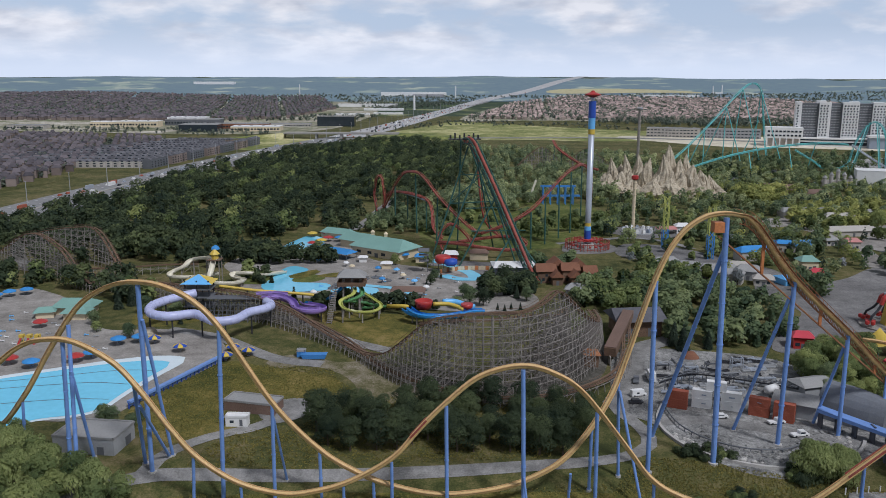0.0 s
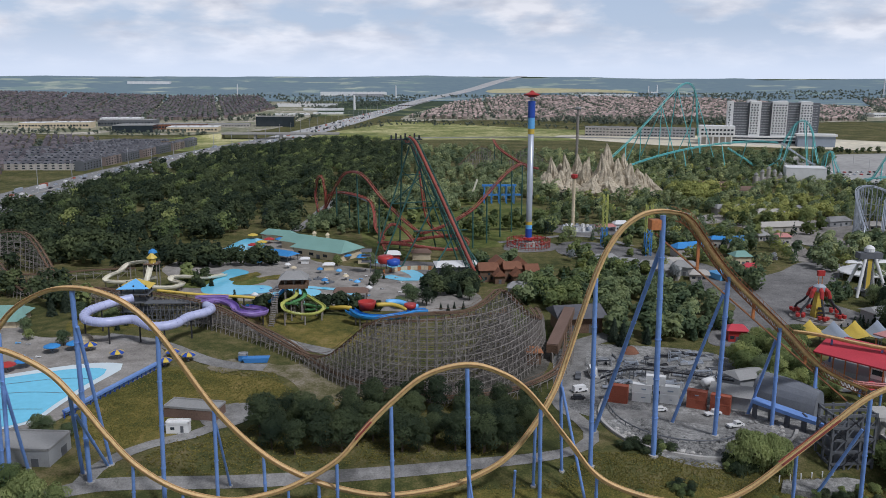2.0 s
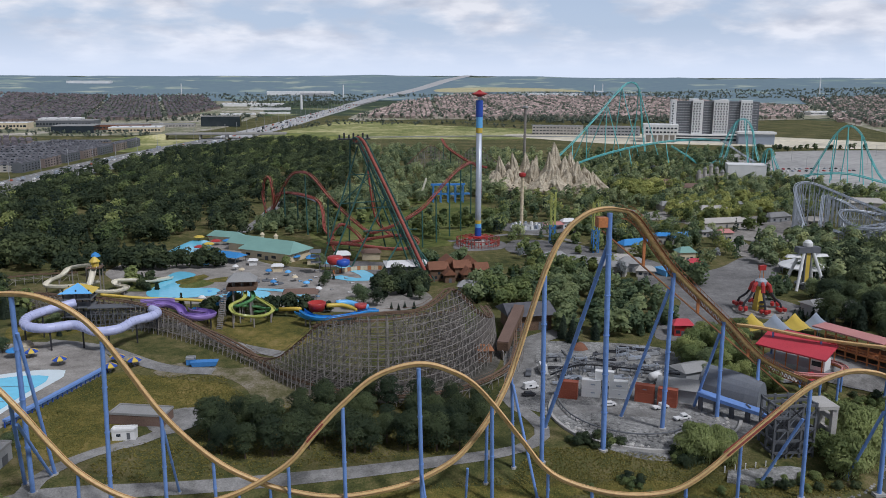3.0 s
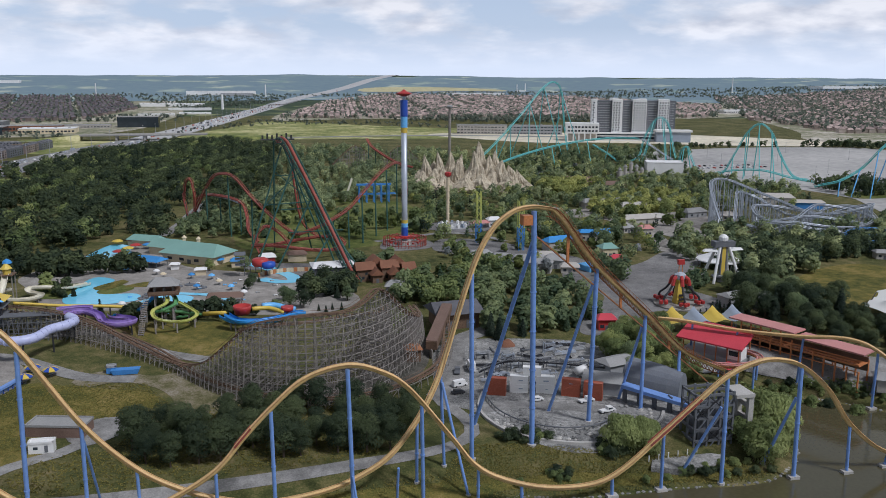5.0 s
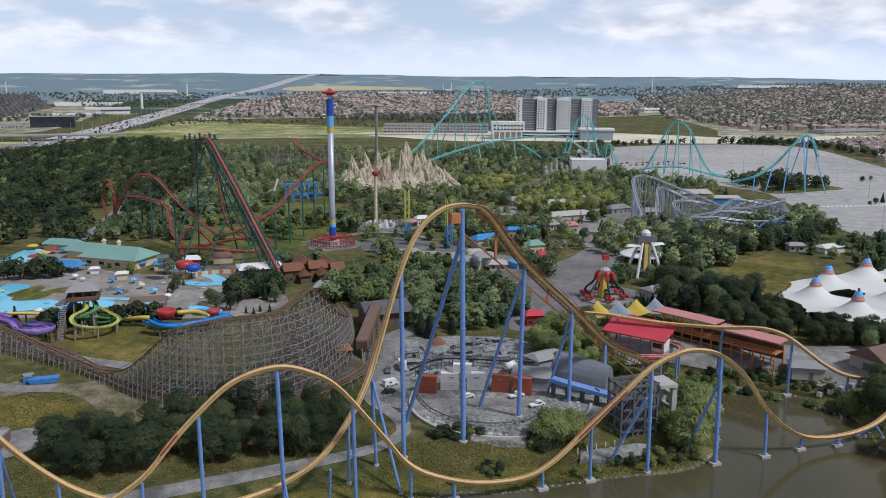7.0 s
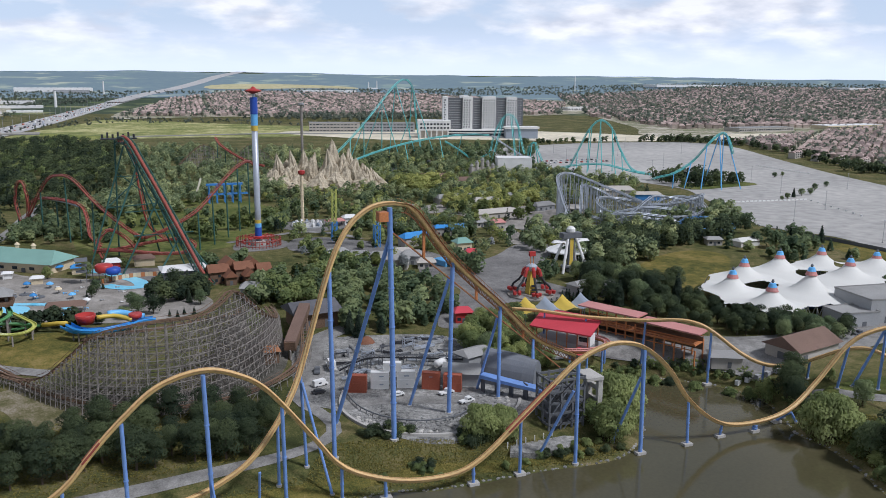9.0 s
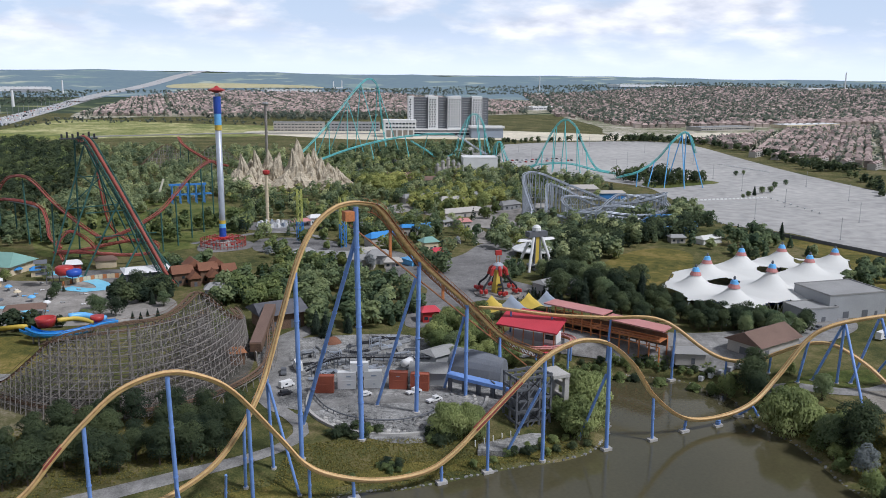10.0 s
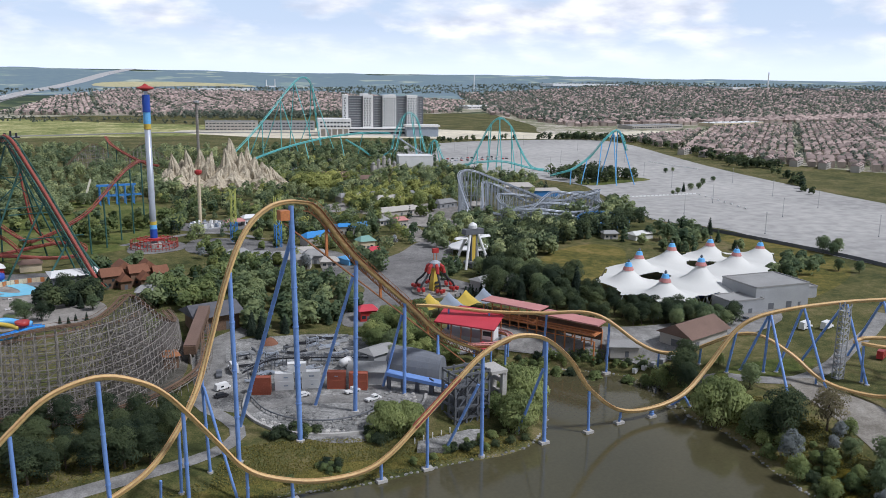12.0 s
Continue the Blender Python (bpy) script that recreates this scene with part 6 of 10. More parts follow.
def vehicle(x, y, rot, colour, label, kind="car"):
    L, w, h = {"car": (4.4, 1.8, 1.45), "van": (5.4, 2.0, 2.2), "pickup": (5.3, 1.95, 1.75), "truck": (7.5, 2.4, 3.2)}[kind]
    t = thing({"car": "parked_car", "van": "white_van", "pickup": "pickup_truck", "truck": "box_truck"}[kind], x, y, g(x, y) + 0.28, label, "truck" if kind == "truck" else kind if kind != "pickup" else "truck", "parked vehicles", rot)
    body = Soup().prism([(-L / 2, -w / 2), (L / 2, -w / 2), (L / 2, w / 2), (-L / 2, w / 2)], 0.32, 0.85 if kind != "truck" else 1.0)
    part("body", body, colour, t)
    a, b = {"car": (-1.5, 1.1), "van": (-2.6, 1.7), "pickup": (-0.4, 1.4), "truck": (-3.7, 1.6)}[kind]
    i = 0.12
    part("cabin", Soup().prism([(a, -w / 2 + 0.05), (b + 0.5, -w / 2 + 0.05), (b + 0.5, w / 2 - 0.05), (a, w / 2 - 0.05)], 0.84, h, [(a + i, -w / 2 + i), (b, -w / 2 + i), (b, w / 2 - i), (a + i, w / 2 - i)]), colour, t)
    part("windscreen", Soup().prism([(b + 0.3, -w / 2 + 0.2), (b + 0.56, -w / 2 + 0.2), (b + 0.56, w / 2 - 0.2), (b + 0.3, w / 2 - 0.2)], 0.95, h - 0.15, [(b + 0.05, -w / 2 + 0.25), (b + 0.12, -w / 2 + 0.25), (b + 0.12, w / 2 - 0.25), (b + 0.05, w / 2 - 0.25)]), "glass_dark", t)
    for s in (-1, 1):
        part("side_window", Soup().box((a + b) / 2, s * (w / 2 - 0.06), 0.98, (b - a) * 0.8 if kind in ("car", "pickup") else 1.0, 0.06, h - 1.25 if kind == "car" else 0.5), "glass_dark", t)
        for u in (-0.32, 0.32):
            part("wheel", Soup().tube([(u * L, s * (w / 2 - 0.22), 0.33), (u * L, s * (w / 2 + 0.02), 0.33)], 0.33, 10), "black", t)
    return t


def container(x, y, z, rot, colour, label, marks=()):
    t = thing("shipping_container", x, y, z, label, "container", "stacked containers", rot)
    L, w, h = 6.06, 2.44, 2.9
    s = Soup().box(0, 0, 0.1, L - 0.2, w - 0.2, h - 0.2)
    part("body", s, colour, t)
    ribs = Soup()
    for k in range(18):
        u = -L / 2 + 0.3 + k * (L - 0.6) / 17
        for sd in (-1, 1):
            ribs.box(u, sd * (w / 2 - 0.08), 0.15, 0.16, 0.1, h - 0.3)
    tagged(part("wall_ribs", ribs, colour, t), kind="stuff")
    frame_s = Soup()
    for a in (-1, 1):
        for b in (-1, 1):
            frame_s.box(a * (L / 2 - 0.08), b * (w / 2 - 0.08), 0, 0.16, 0.16, h)
        frame_s.box(0, a * (w / 2 - 0.07), 0, L, 0.14, 0.16); frame_s.box(0, a * (w / 2 - 0.07), h - 0.14, L, 0.14, 0.14)
        frame_s.box(a * (L / 2 - 0.07), 0, h - 0.14, 0.14, w, 0.14)
    part("corner_frame", frame_s, colour, t)
    for a in (-0.6, 0.6):
        part("door_leaf", Soup().box(L / 2 - 0.06, a, 0.2, 0.08, 1.05, h - 0.4), colour, t)
    for u, zz, ww, hh in marks:
        part("mark_bar", Soup().box(u, -w / 2 - 0.03, zz + 0.4, ww * 0.6, 0.04, hh * 0.5), "canvas_grey", t, "grey lettering block")
    return t


# ---- water park ----
splash = thing("water_slide_tower", -38, 346, g(-38, 346), "tall grey-roofed slide tower with blue, green and lime flumes", "water slide")
for a in (-3.6, 0, 3.6):
    for b in (-2.6, 2.6):
        part("tower_post", Soup().box(-39 + a, 347 + b, -0.5, 0.45, 0.45, 17.5), "wood_grey", splash, world=True)
part("platform", Soup().box(-39, 347, 12.6, 12, 8, 0.5), "wood_brown", splash, world=True)
par = Soup()
for a, b, c, d in ((0, -4, 12, 0.2), (0, 4, 12, 0.2), (-6, 0, 0.2, 8), (6, 0, 0.2, 8)):
    par.box(-39 + a, 347 + b, 13.1, c, d, 1.3)
part("parapet", par, "wood_brown", splash, world=True)
part("roof", Soup().gable(-39, 347, 16.6, 10, 7, 3.0, 0, 1.2, 3.2), "roof_grey", splash, "weathered grey hipped roof", world=True)
stairs = Soup()
for k in range(22):
    stairs.box(-47 + k * 0.05, 330 + k * 0.72, k * 0.57 - 0.2, 2.2, 0.8, 0.2)
    if k % 5 == 0:
        stairs.beam((-47.9, 330 + k * 0.72, -0.5), (-47.9, 330 + k * 0.72, k * 0.57 + 1.1), 0.18); stairs.beam((-45.9, 330 + k * 0.72, -0.5), (-45.9, 330 + k * 0.72, k * 0.57 + 1.1), 0.18)
part("stairs", stairs, "wood_grey", splash, world=True)
slide(splash, "green_flume", [(-36, 347, 12.4), (-34, 341, 10), (-40, 337, 8), (-42, 341, 7), (-36, 345, 5.6), (-28, 345, 4.2), (-25, 348, 2.6), (-29, 352, 1.6), (-36, 350, 1.2)], 0.8, "slide_green", post="wood_grey")
slide(splash, "lime_flume", [(-38, 346, 12.2), (-37.5, 340, 10.5), (-42.5, 336, 8.6), (-41, 331, 6.8), (-35, 331, 5.2), (-29, 335, 4.2), (-26, 341, 5), (-30, 345, 7), (-34, 347, 9)], 0.75, "slide_lime", post="wood_grey")
slide(splash, "blue_flume", [(-42, 347, 12.2), (-45.5, 346, 10), (-47, 350, 7.4), (-51, 354, 4.4), (-57, 357, 2), (-63, 360, 1)], 1.0, "slide_blue", post="wood_grey")

big_tube = thing("water_slide", -95, 330, g(-95, 330), "long ribbed lavender tube slide on dark posts", "water slide")
slide(big_tube, "lavender_tube", [(-103, 336, 11.5), (-110, 331, 10.8), (-116.5, 323, 9.8), (-114.5, 314, 9.2), (-106.5, 310.5, 8.9), (-98, 315, 8.6), (-92, 310.5, 8.3), (-87, 306.5, 8.1), (-80, 309, 8.2), (-76.5, 316, 8.9), (-71.5, 320, 9.2), (-69.5, 325.5, 9.4), (-73, 330, 9.8)], 1.75, "lavender", arc=None, post="black", every=13, ribs=True)
purple = thing("water_slide", -60, 334, g(-60, 334), "curving purple open flume", "water slide")
slide(purple, "purple_flume", [(-74, 333, 10.2), (-69, 338, 9.6), (-63, 335, 8.6), (-60, 329.5, 7.2), (-54, 329, 6.2), (-50, 334, 5.6), (-53, 340, 5), (-58, 342, 5.2), (-60, 347, 5)], 1.7, "purple", arc=(0.42, 1.08), post="black", every=8)
slide(purple, "pink_flume", [(-80, 345, 9), (-72, 347, 8.8), (-66, 346, 8.6)], 1.4, "purple", arc=(0.45, 1.05), post="black")
tower2 = thing("slide_start_tower", -104, 345, g(-104, 345), "dark timber slide tower under a blue and yellow tent roof", "tower")
for a in (-5, 0, 5):
    for b in (-4, 4):
        part("tower_post", Soup().box(-104 + a, 345 + b, -0.5, 0.5, 0.5, 16), "black", tower2, world=True)
for zz in (4, 8, 11.5):
    part("floor_deck", Soup().box(-104, 345, zz, 12, 9.5, 0.35), "grey_dark", tower2, world=True)
for k, m in ((0, "roof_blue"), (1, "yellow"), (2, "blue_sky"), (3, "yellow")):
    a = math.pi / 2 * k + math.pi / 4
    s = Soup()
    i = s.ring([(-104 + 9.5 * math.cos(a), 345 + 7.5 * math.sin(a), 14.2), (-104 + 9.5 * math.cos(a + math.pi / 2), 345 + 7.5 * math.sin(a + math.pi / 2), 14.2), (-104, 345, 17.6), (-104, 345, 17.2)])
    s.face(i[0], i[1], i[2]); s.face(i[1], i[0], i[3])
    part("roof_panel", s, m, tower2, world=True)
trail = thing("water_slide", -70, 352, g(-70, 352), "long straight yellow tube slide", "water slide")
slide(trail, "yellow_tube", [(-97, 350, 11), (-80, 352, 8.4), (-62, 356, 6), (-46, 358, 3.4)], 0.65, "yellow", arc=None, post="black", every=12)
maze = Soup()
for k in range(9):
    for j in range(3):
        maze.beam((-98 + k * 3.4, 332 + j * 6, -0.4), (-98 + k * 3.4, 332 + j * 6, 8.5), 0.3)
        if k < 8:
            for zz in (3.5, 7.5):
                maze.beam((-98 + k * 3.4, 332 + j * 6, zz), (-94.6 + k * 3.4, 332 + j * 6, zz), 0.25)
            maze.beam((-98 + k * 3.4, 332 + j * 6, 0), (-94.6 + k * 3.4, 332 + j * 6, 7.5), 0.18)
tagged(part("scaffold", maze, "grey_dark", big_tube, "dark steel scaffold under the tubes", world=True), kind="stuff")
part("walk_deck", Soup().box(-84, 340, 8.5, 30, 6, 0.3), "grey_dark", big_tube, world=True)

cream = thing("water_slide", -112, 396, 0, "looping cream flumes from a timber tower", "water slide")
slide(cream, "cream_flume", [(-110, 391, 14.4), (-116, 398, 13.4), (-124, 402, 11.5), (-126, 396, 9.6), (-131, 394, 7.4), (-131, 389, 6.2), (-122, 390, 5.4), (-114, 394, 5.6), (-109, 397, 6)], 1.3, "slide_cream", post="wood_grey")
slide(cream, "cream_chute", [(-110, 390, 14), (-110, 385, 10), (-110.5, 383, 7), (-109, 384, 4.4), (-101, 388, 3), (-97, 394, 3.2), (-103, 398, 3.6), (-104, 403, 4.4), (-97, 405, 4), (-90, 409, 2.4), (-81, 420, 1.4)], 1.3, "slide_cream", post="wood_grey")
for a in (-2.5, 2.5):
    for b in (-2.5, 2.5):
        part("tower_post", Soup().box(-110 + a, 392 + b, -0.4, 0.4, 0.4, 15), "wood_grey", cream, world=True)
part("tower_deck", Soup().box(-110, 392, 13.4, 6.5, 6.5, 0.4), "wood_brown", cream, world=True)
part("tower_lookout", Soup().lathe(-110, 392, [(1.8, 13.8), (1.8, 16), (2.6, 16.2), (0.6, 18.4)], 8), "yellow", cream, world=True)
part("blue_cap", Soup().lathe(-110, 394, [(2.2, 18.2), (1.8, 19.2), (0.3, 20.2)], 8), "roof_blue", cream, world=True)

for x, y in ((-45, 405), (-39.6, 408.5), (-51, 396), (-34, 411), (-53, 389), (-28, 404)):
    single("splash_pad", Soup().lathe(x, y, [(2.6, 0.05), (2.6, 0.45), (2.2, 0.6), (0.6, 0.62), (0.3, 1.6)], 16), "grey_dark", "round dark splash pad on the pool paving", "splash pad", "splash pads")
for k, (x, y) in enumerate(((-68, 444), (-52, 436), (-30, 400), (-20, 408), (-14, 396), (-8, 384), (-34, 424), (-48, 428), (-24, 420), (-60, 374), (-72, 372))):
    umbrella(x, y, 1.7, [("blue_sky", "white", "roof_blue", "cream")[k % 4]], "small %s shade umbrella over sun loungers" % ("light blue", "white", "blue", "cream")[k % 4], 2.2)
rl = np.random.default_rng(8)
for k in range(70):
    x, y = (float(rl.uniform(-205, -125)), float(rl.uniform(290, 345))) if k < 40 else (float(rl.uniform(-60, 10)), float(rl.uniform(352, 430)))
    if k < 40 and not inside([(-175, 290), (-215, 330), (-205, 380), (-154, 345), (-136, 320), (-112, 318), (-120, 296)], x, y):
        continue
    z = g(x, y) + 0.2
    single("sun_lounger", Soup().box(x, y, z + 0.3, 1.9, 0.65, 0.12, 0.4).box(x - 0.6, y - 0.25, z + 0.4, 0.6, 0.65, 0.35, 0.4).box(x + 0.7, y + 0.3, z - 0.1, 0.1, 0.6, 0.45, 0.4).box(x - 0.7, y - 0.3, z - 0.1, 0.1, 0.6, 0.45, 0.4), ("white", "blue_sky", "grey")[k % 3], "%s sun lounger on the pool deck" % ("white", "light blue", "grey")[k % 3], "lounger", "sun loungers")
bowl = thing("water_slide", 0, 334, g(0, 334), "bright blue, red and yellow bowl slide on timber frames", "water slide")
part("red_bowl", Soup().lathe(-8, 336, [(1.2, 4.6), (3.0, 5.2), (3.6, 7.4), (3.8, 8.6), (3.4, 8.7), (2.8, 6.2)], 18), "red", bowl, "red round bowl", smooth=True, world=True)
slide(bowl, "blue_flume", [(-14, 332, 6.4), (-10, 328, 5), (-3, 327, 4.4), (5, 329, 4.4), (12, 333, 5), (17, 335, 4.6)], 1.4, "slide_blue", arc=(0.4, 1.1), post="wood_grey", every=5)
slide(bowl, "blue_lane", [(-16, 335, 5.4), (-11, 330.5, 4.2), (-2, 330, 3.6), (6, 332, 3.4)], 1.5, "slide_blue", post="wood_grey", every=5)
slide(bowl, "yellow_tube", [(-4, 336, 7), (2, 337, 6.8), (6, 335, 6.2), (9, 332, 5.6)], 0.9, "yellow", arc=None)
slide(bowl, "sky_tube", [(0, 338, 7.4), (5, 339, 7.2), (9, 337, 6.4), (14, 334, 6)], 1.3, "blue_sky", arc=None)
part("red_funnel", Soup().lathe(10, 334, [(1.0, 5.4), (2.4, 6.2), (2.6, 7.8), (2.2, 7.8)], 16), "red", bowl, smooth=True, world=True)
part("yellow_spout", Soup().tube([(-24, 347, 3), (-18, 345, 3.6), (-15, 342, 4.2)], 0.9, 8), "yellow", bowl, smooth=True, world=True)

drum = thing("tube_ride_drum", -1, 424, 0, "red and blue enclosed raft slide drum on grey posts", "water slide")
part("red_drum", Soup().lathe(0, 424, [(3.2, 5), (4.2, 6), (4.2, 8.4), (3.4, 9)], 18), "red", drum, smooth=True, world=True)
part("blue_ring", Soup().lathe(4, 421, [(2.6, 4.4), (3.6, 5.4), (3.4, 7.4), (2.4, 7.8)], 18), "blue_deep", drum, smooth=True, world=True)
for k in range(6):
    part("drum_post", Soup().box(-8 + k * 2.8, 424 + (k % 2) * 3, -0.4, 0.35, 0.35, 9 if k < 3 else 5.6), "grey_dark", drum, world=True)
part("stair_tower", Soup().box(-10, 424, 6, 5, 5, 0.3).box(-10, 424, 9, 5, 5, 0.3).gable(-10, 424, 11.5, 5, 5, 1.4), "grey_dark", drum, world=True)

building("ticket_hall", -33, 468, 34, 19, 5, "cream pool building under a teal hipped metal roof", rot=-0.62, roof_h=5.2, over=1.6, windows=[(0, -12, 3, 1.6, 1.4), (0, -4, 3, 1.6, 1.4), (0, 6, 3, 1.6, 1.4), (0, 14, 3, 1.6, 1.4)], doors=[(0, 1, 2.4, 2.4, 0)])
building("ticket_hall_wing", -50, 490, 20, 12, 4.6, "cream wing with a teal gabled roof", rot=-0.62, roof_h=4, hip=0.2, over=1.2, doors=[(0, 0, 2.4, 2.4, 0)])
for k, (x, y) in enumerate(((-41, 478), (-33, 472))):
    t = single("roof_cupola", Soup().box(x, y, 9.6, 1.8, 1.8, 1.6).lathe(x, y, [(1.5, 11.2), (0.2, 12.6)], 8), "cream", "small square roof cupola with a peaked cap", "cupola", "cupolas")
building("changing_room", -66, 518, 22, 7, 3.4, "low building with teal roofs by the trees", rot=-0.5, roof_h=3, over=1)
canopy("blue_pavilion", -60, 460, 22, 9, 3.6, "open pavilion with a blue canvas roof", rot=-0.6, roof="roof_blue", roof_h=2.2)
canopy("shade_canopy", -70, 472, 9, 6, 3.2, "blue canvas shade on posts", rot=-0.6, roof="blue_sky", roof_h=1.4)
building("snack_kiosk", -44, 448, 4, 3.4, 2.8, "small white kiosk on the paving", "kiosk", wall="white", roof="white", roof_h=1.0)
building("snack_kiosk", -30, 432, 5, 4, 3, "small cream kiosk with a pale roof", "kiosk", wall="cream", roof="white", roof_h=1.2)
canopy("shade_pavilion", -16, 372, 15, 7, 3.8, "timber picnic pavilion with a brown roof", roof="roof_brown", roof_h=1.8, post="wood_brown", rot=-0.05)
for x, y, c, l in ((-83, 520, "yellow", "large yellow sun umbrella"), (-75, 522, "red", "large red sun umbrella"), (-71, 506, "red", "large red sun umbrella"), (-64, 506, "roof_blue", "large blue sun umbrella"), (-78, 489, "red", "large red sun umbrella"), (-72, 482, "roof_blue", "large blue sun umbrella"), (-74, 497, "yellow", "large yellow sun umbrella"), (-22, 456, "roof_blue", "large blue sun umbrella")):
    umbrella(x, y, 3.3, [c], l)
for x, y, c, l in ((-163, 324, "red", "large red sun umbrella on the pool deck"), (-153, 280, "red", "large red sun umbrella on the pool deck"), (-144, 277, "roof_blue", "large blue sun umbrella on the pool deck"), (-131, 283, "red", "large red sun umbrella on the pool deck"), (-127, 287, "roof_blue", "large blue sun umbrella on the pool deck"),
                   (-123, 302, "roof_blue", "large blue sun umbrella by a planted bed"), (-116, 305, "roof_blue", "large blue sun umbrella by a planted bed"), (-200, 372, "roof_blue", "large blue sun umbrella near the hedge"), (-194, 376, "roof_blue", "large blue sun umbrella near the hedge"), (-203, 366, "roof_blue", "large blue sun umbrella near the hedge")):
    umbrella(x, y, 3.0, [c], l)
for x, y in ((-110, 304), (-97.5, 295), (-78.5, 287), (-71.5, 292), (-78, 295.5)):
    umbrella(x, y, 2.6, ["yellow", "blue_deep"], "blue and yellow striped sun umbrella", 2.4)
building("pool_office", -158, 347, 15, 9, 3.4, "cream pool office under a teal roof", rot=0.0, roof_h=3.0, over=1.6, doors=[(0, -3, 2, 2.2, 0)], windows=[(0, 3, 2.4, 1.2, 1.1)])
building("pool_office_wing", -154, 338, 9, 7, 3, "cream wing with a teal roof", rot=0.0, roof_h=2.2, over=1.2)
building("pool_office_wing", -168, 339, 7, 5, 2.8, "cream wing with a teal roof", rot=0.3, roof_h=1.8, over=1.0)
building("pool_hut", -207, 352, 8, 6, 3, "teal-roofed hut at the deck's edge", roof_h=2)
play = thing("playground_frame", -158, 305, g(-158, 305), "yellow and red climbing frame on the pool deck", "playground")
for k in range(3):
    part("yellow_tower", Soup().box(k * 3 - 3, 0, 0, 1.8, 1.8, 0.2).box(k * 3 - 3, 0, 2, 1.8, 1.8, 1.2).box(k * 3 - 3.8, 0.8, 0, 0.2, 0.2, 3).box(k * 3 - 2.2, -0.8, 0, 0.2, 0.2, 3), "yellow", play)
    part("red_slide", Soup().tube([(k * 3 - 3, -1, 2.2), (k * 3 - 3, -2.4, 1), (k * 3 - 3, -3.6, 0.4)], 0.4, 8, arc=(0.5, 1)), "red", play)
rock = Soup().lathe(-116, 316, [(3.4, -0.5), (3.0, 1.2), (1.8, 2.4), (0.5, 2.8)], 9)
single("boulder_grotto", rock, "rock", "pale rock grotto beside the deck", "rock")

# blue sea wall of the wave pool
wall = thing("pool_wall", -89, 266, g(-89, 266), "bright blue wall with posts along the wave pool", "wall")
wp = [Vector((-79.5, 287, 0)), Vector((-98.5, 246, 0))]
for k in range(22):
    p = wp[0].lerp(wp[1], k / 21)
    part("wall_post", Soup().box(p.x, p.y, g(p.x, p.y) - 0.4, 0.35, 0.35, 2.4), "blue_deep", wall, world=True)
s = Soup()
for k in range(21):
    a, b = wp[0].lerp(wp[1], k / 21), wp[0].lerp(wp[1], (k + 1) / 21)
    a.z, b.z = g(a.x, a.y) + 2.2, g(b.x, b.y) + 2.2
    s.beam(a, b, 1.6, 0.7)
    s.beam(a - Vector((0, 0, 1.2)), b - Vector((0, 0, 1.2)), 0.12, 0.5)
part("wall_top", s, "blue_column", wall, world=True)

building("pump_house", -99, 221, 18, 12, 4.6, "grey concrete pump house with a flat pale roof", rot=-0.12, wall="grey", roof="roof_grey", flat=True, doors=[(0, 5, 2, 2.4, 0), (1, 2, 3, 2.6, 0)])
building("site_trailer", -61.7, 235, 6.6, 2.8, 2.9, "small white site trailer", "trailer", rot=-0.04, wall="white", roof="white", flat=True, doors=[(0, 1.4, 0.9, 2.0, 0.4)], windows=[(0, -1.4, 1.2, 0.8, 1.3)])
building("store_shed", -59.5, 247, 17, 7, 3.2, "long low brown-grey shed dug into the bank", "shed", rot=-0.25, wall="roof_brown", roof="roof_grey", flat=True)
barge = thing("blue_skip", -47, 290, g(-47, 290), "blue steel skip by the dirt track", "skip")
part("tub", Soup().prism([(-4, -1.4), (4, -1.4), (4, 1.4), (-4, 1.4)], 0.3, 2.0, [(-4.8, -1.6), (4.8, -1.6), (4.8, 1.6), (-4.8, 1.6)]), "blue_steel", barge)
for u in (-2.5, 2.5):
    part("axle", Soup().tube([(u, -1.3, 0.4), (u, 1.3, 0.4)], 0.45, 10), "black", barge)
building("pump_cabin", -52, 292, 3, 2.4, 2.2, "pale cabin beside the skip", "cabin", wall="blue_steel", roof="grey", flat=True)

# ---- wooden coaster station ----
building("coaster_station", 77, 321, 17, 14, 6.5, "weathered grey timber station with a grey gabled roof", "station", rot=0.12, wall="wood_brown", roof="roof_slate", roof_h=3.6, hip=0.5, over=2.0, doors=[(0, -4, 4, 3.4, 0), (0, 5, 4, 3.4, 0)])
tun = thing("track_tunnel", 67, 300, g(67, 300), "sloping covered track tunnel with a faded red-brown roof", "tunnel")
a, b = Vector((60, 285, 3.4)), Vector((73, 316, 8.4))
part("tunnel_box", Soup().beam(a, b, 4.2, 3.2), "wood_brown", tun, world=True)
part("tunnel_roof", Soup().beam(a + Vector((0, 0, 1.8)), b + Vector((0, 0, 1.8)), 4.2, 0.4), "roof_brown", tun, world=True)
for k in range(6):
    p = a.lerp(b, k / 5)
    part("tunnel_post", Soup().box(p.x, p.y, g(p.x, p.y) - 0.3, 0.4, 3.4, p.z - g(p.x, p.y) - 1), "wood_grey", tun, world=True)
building("winch_house", 53, 285, 5, 6, 4.5, "small dark shed with a red roof beside the trestle", "shed", wall="wood_brown", roof="catwalk", roof_h=1.6)

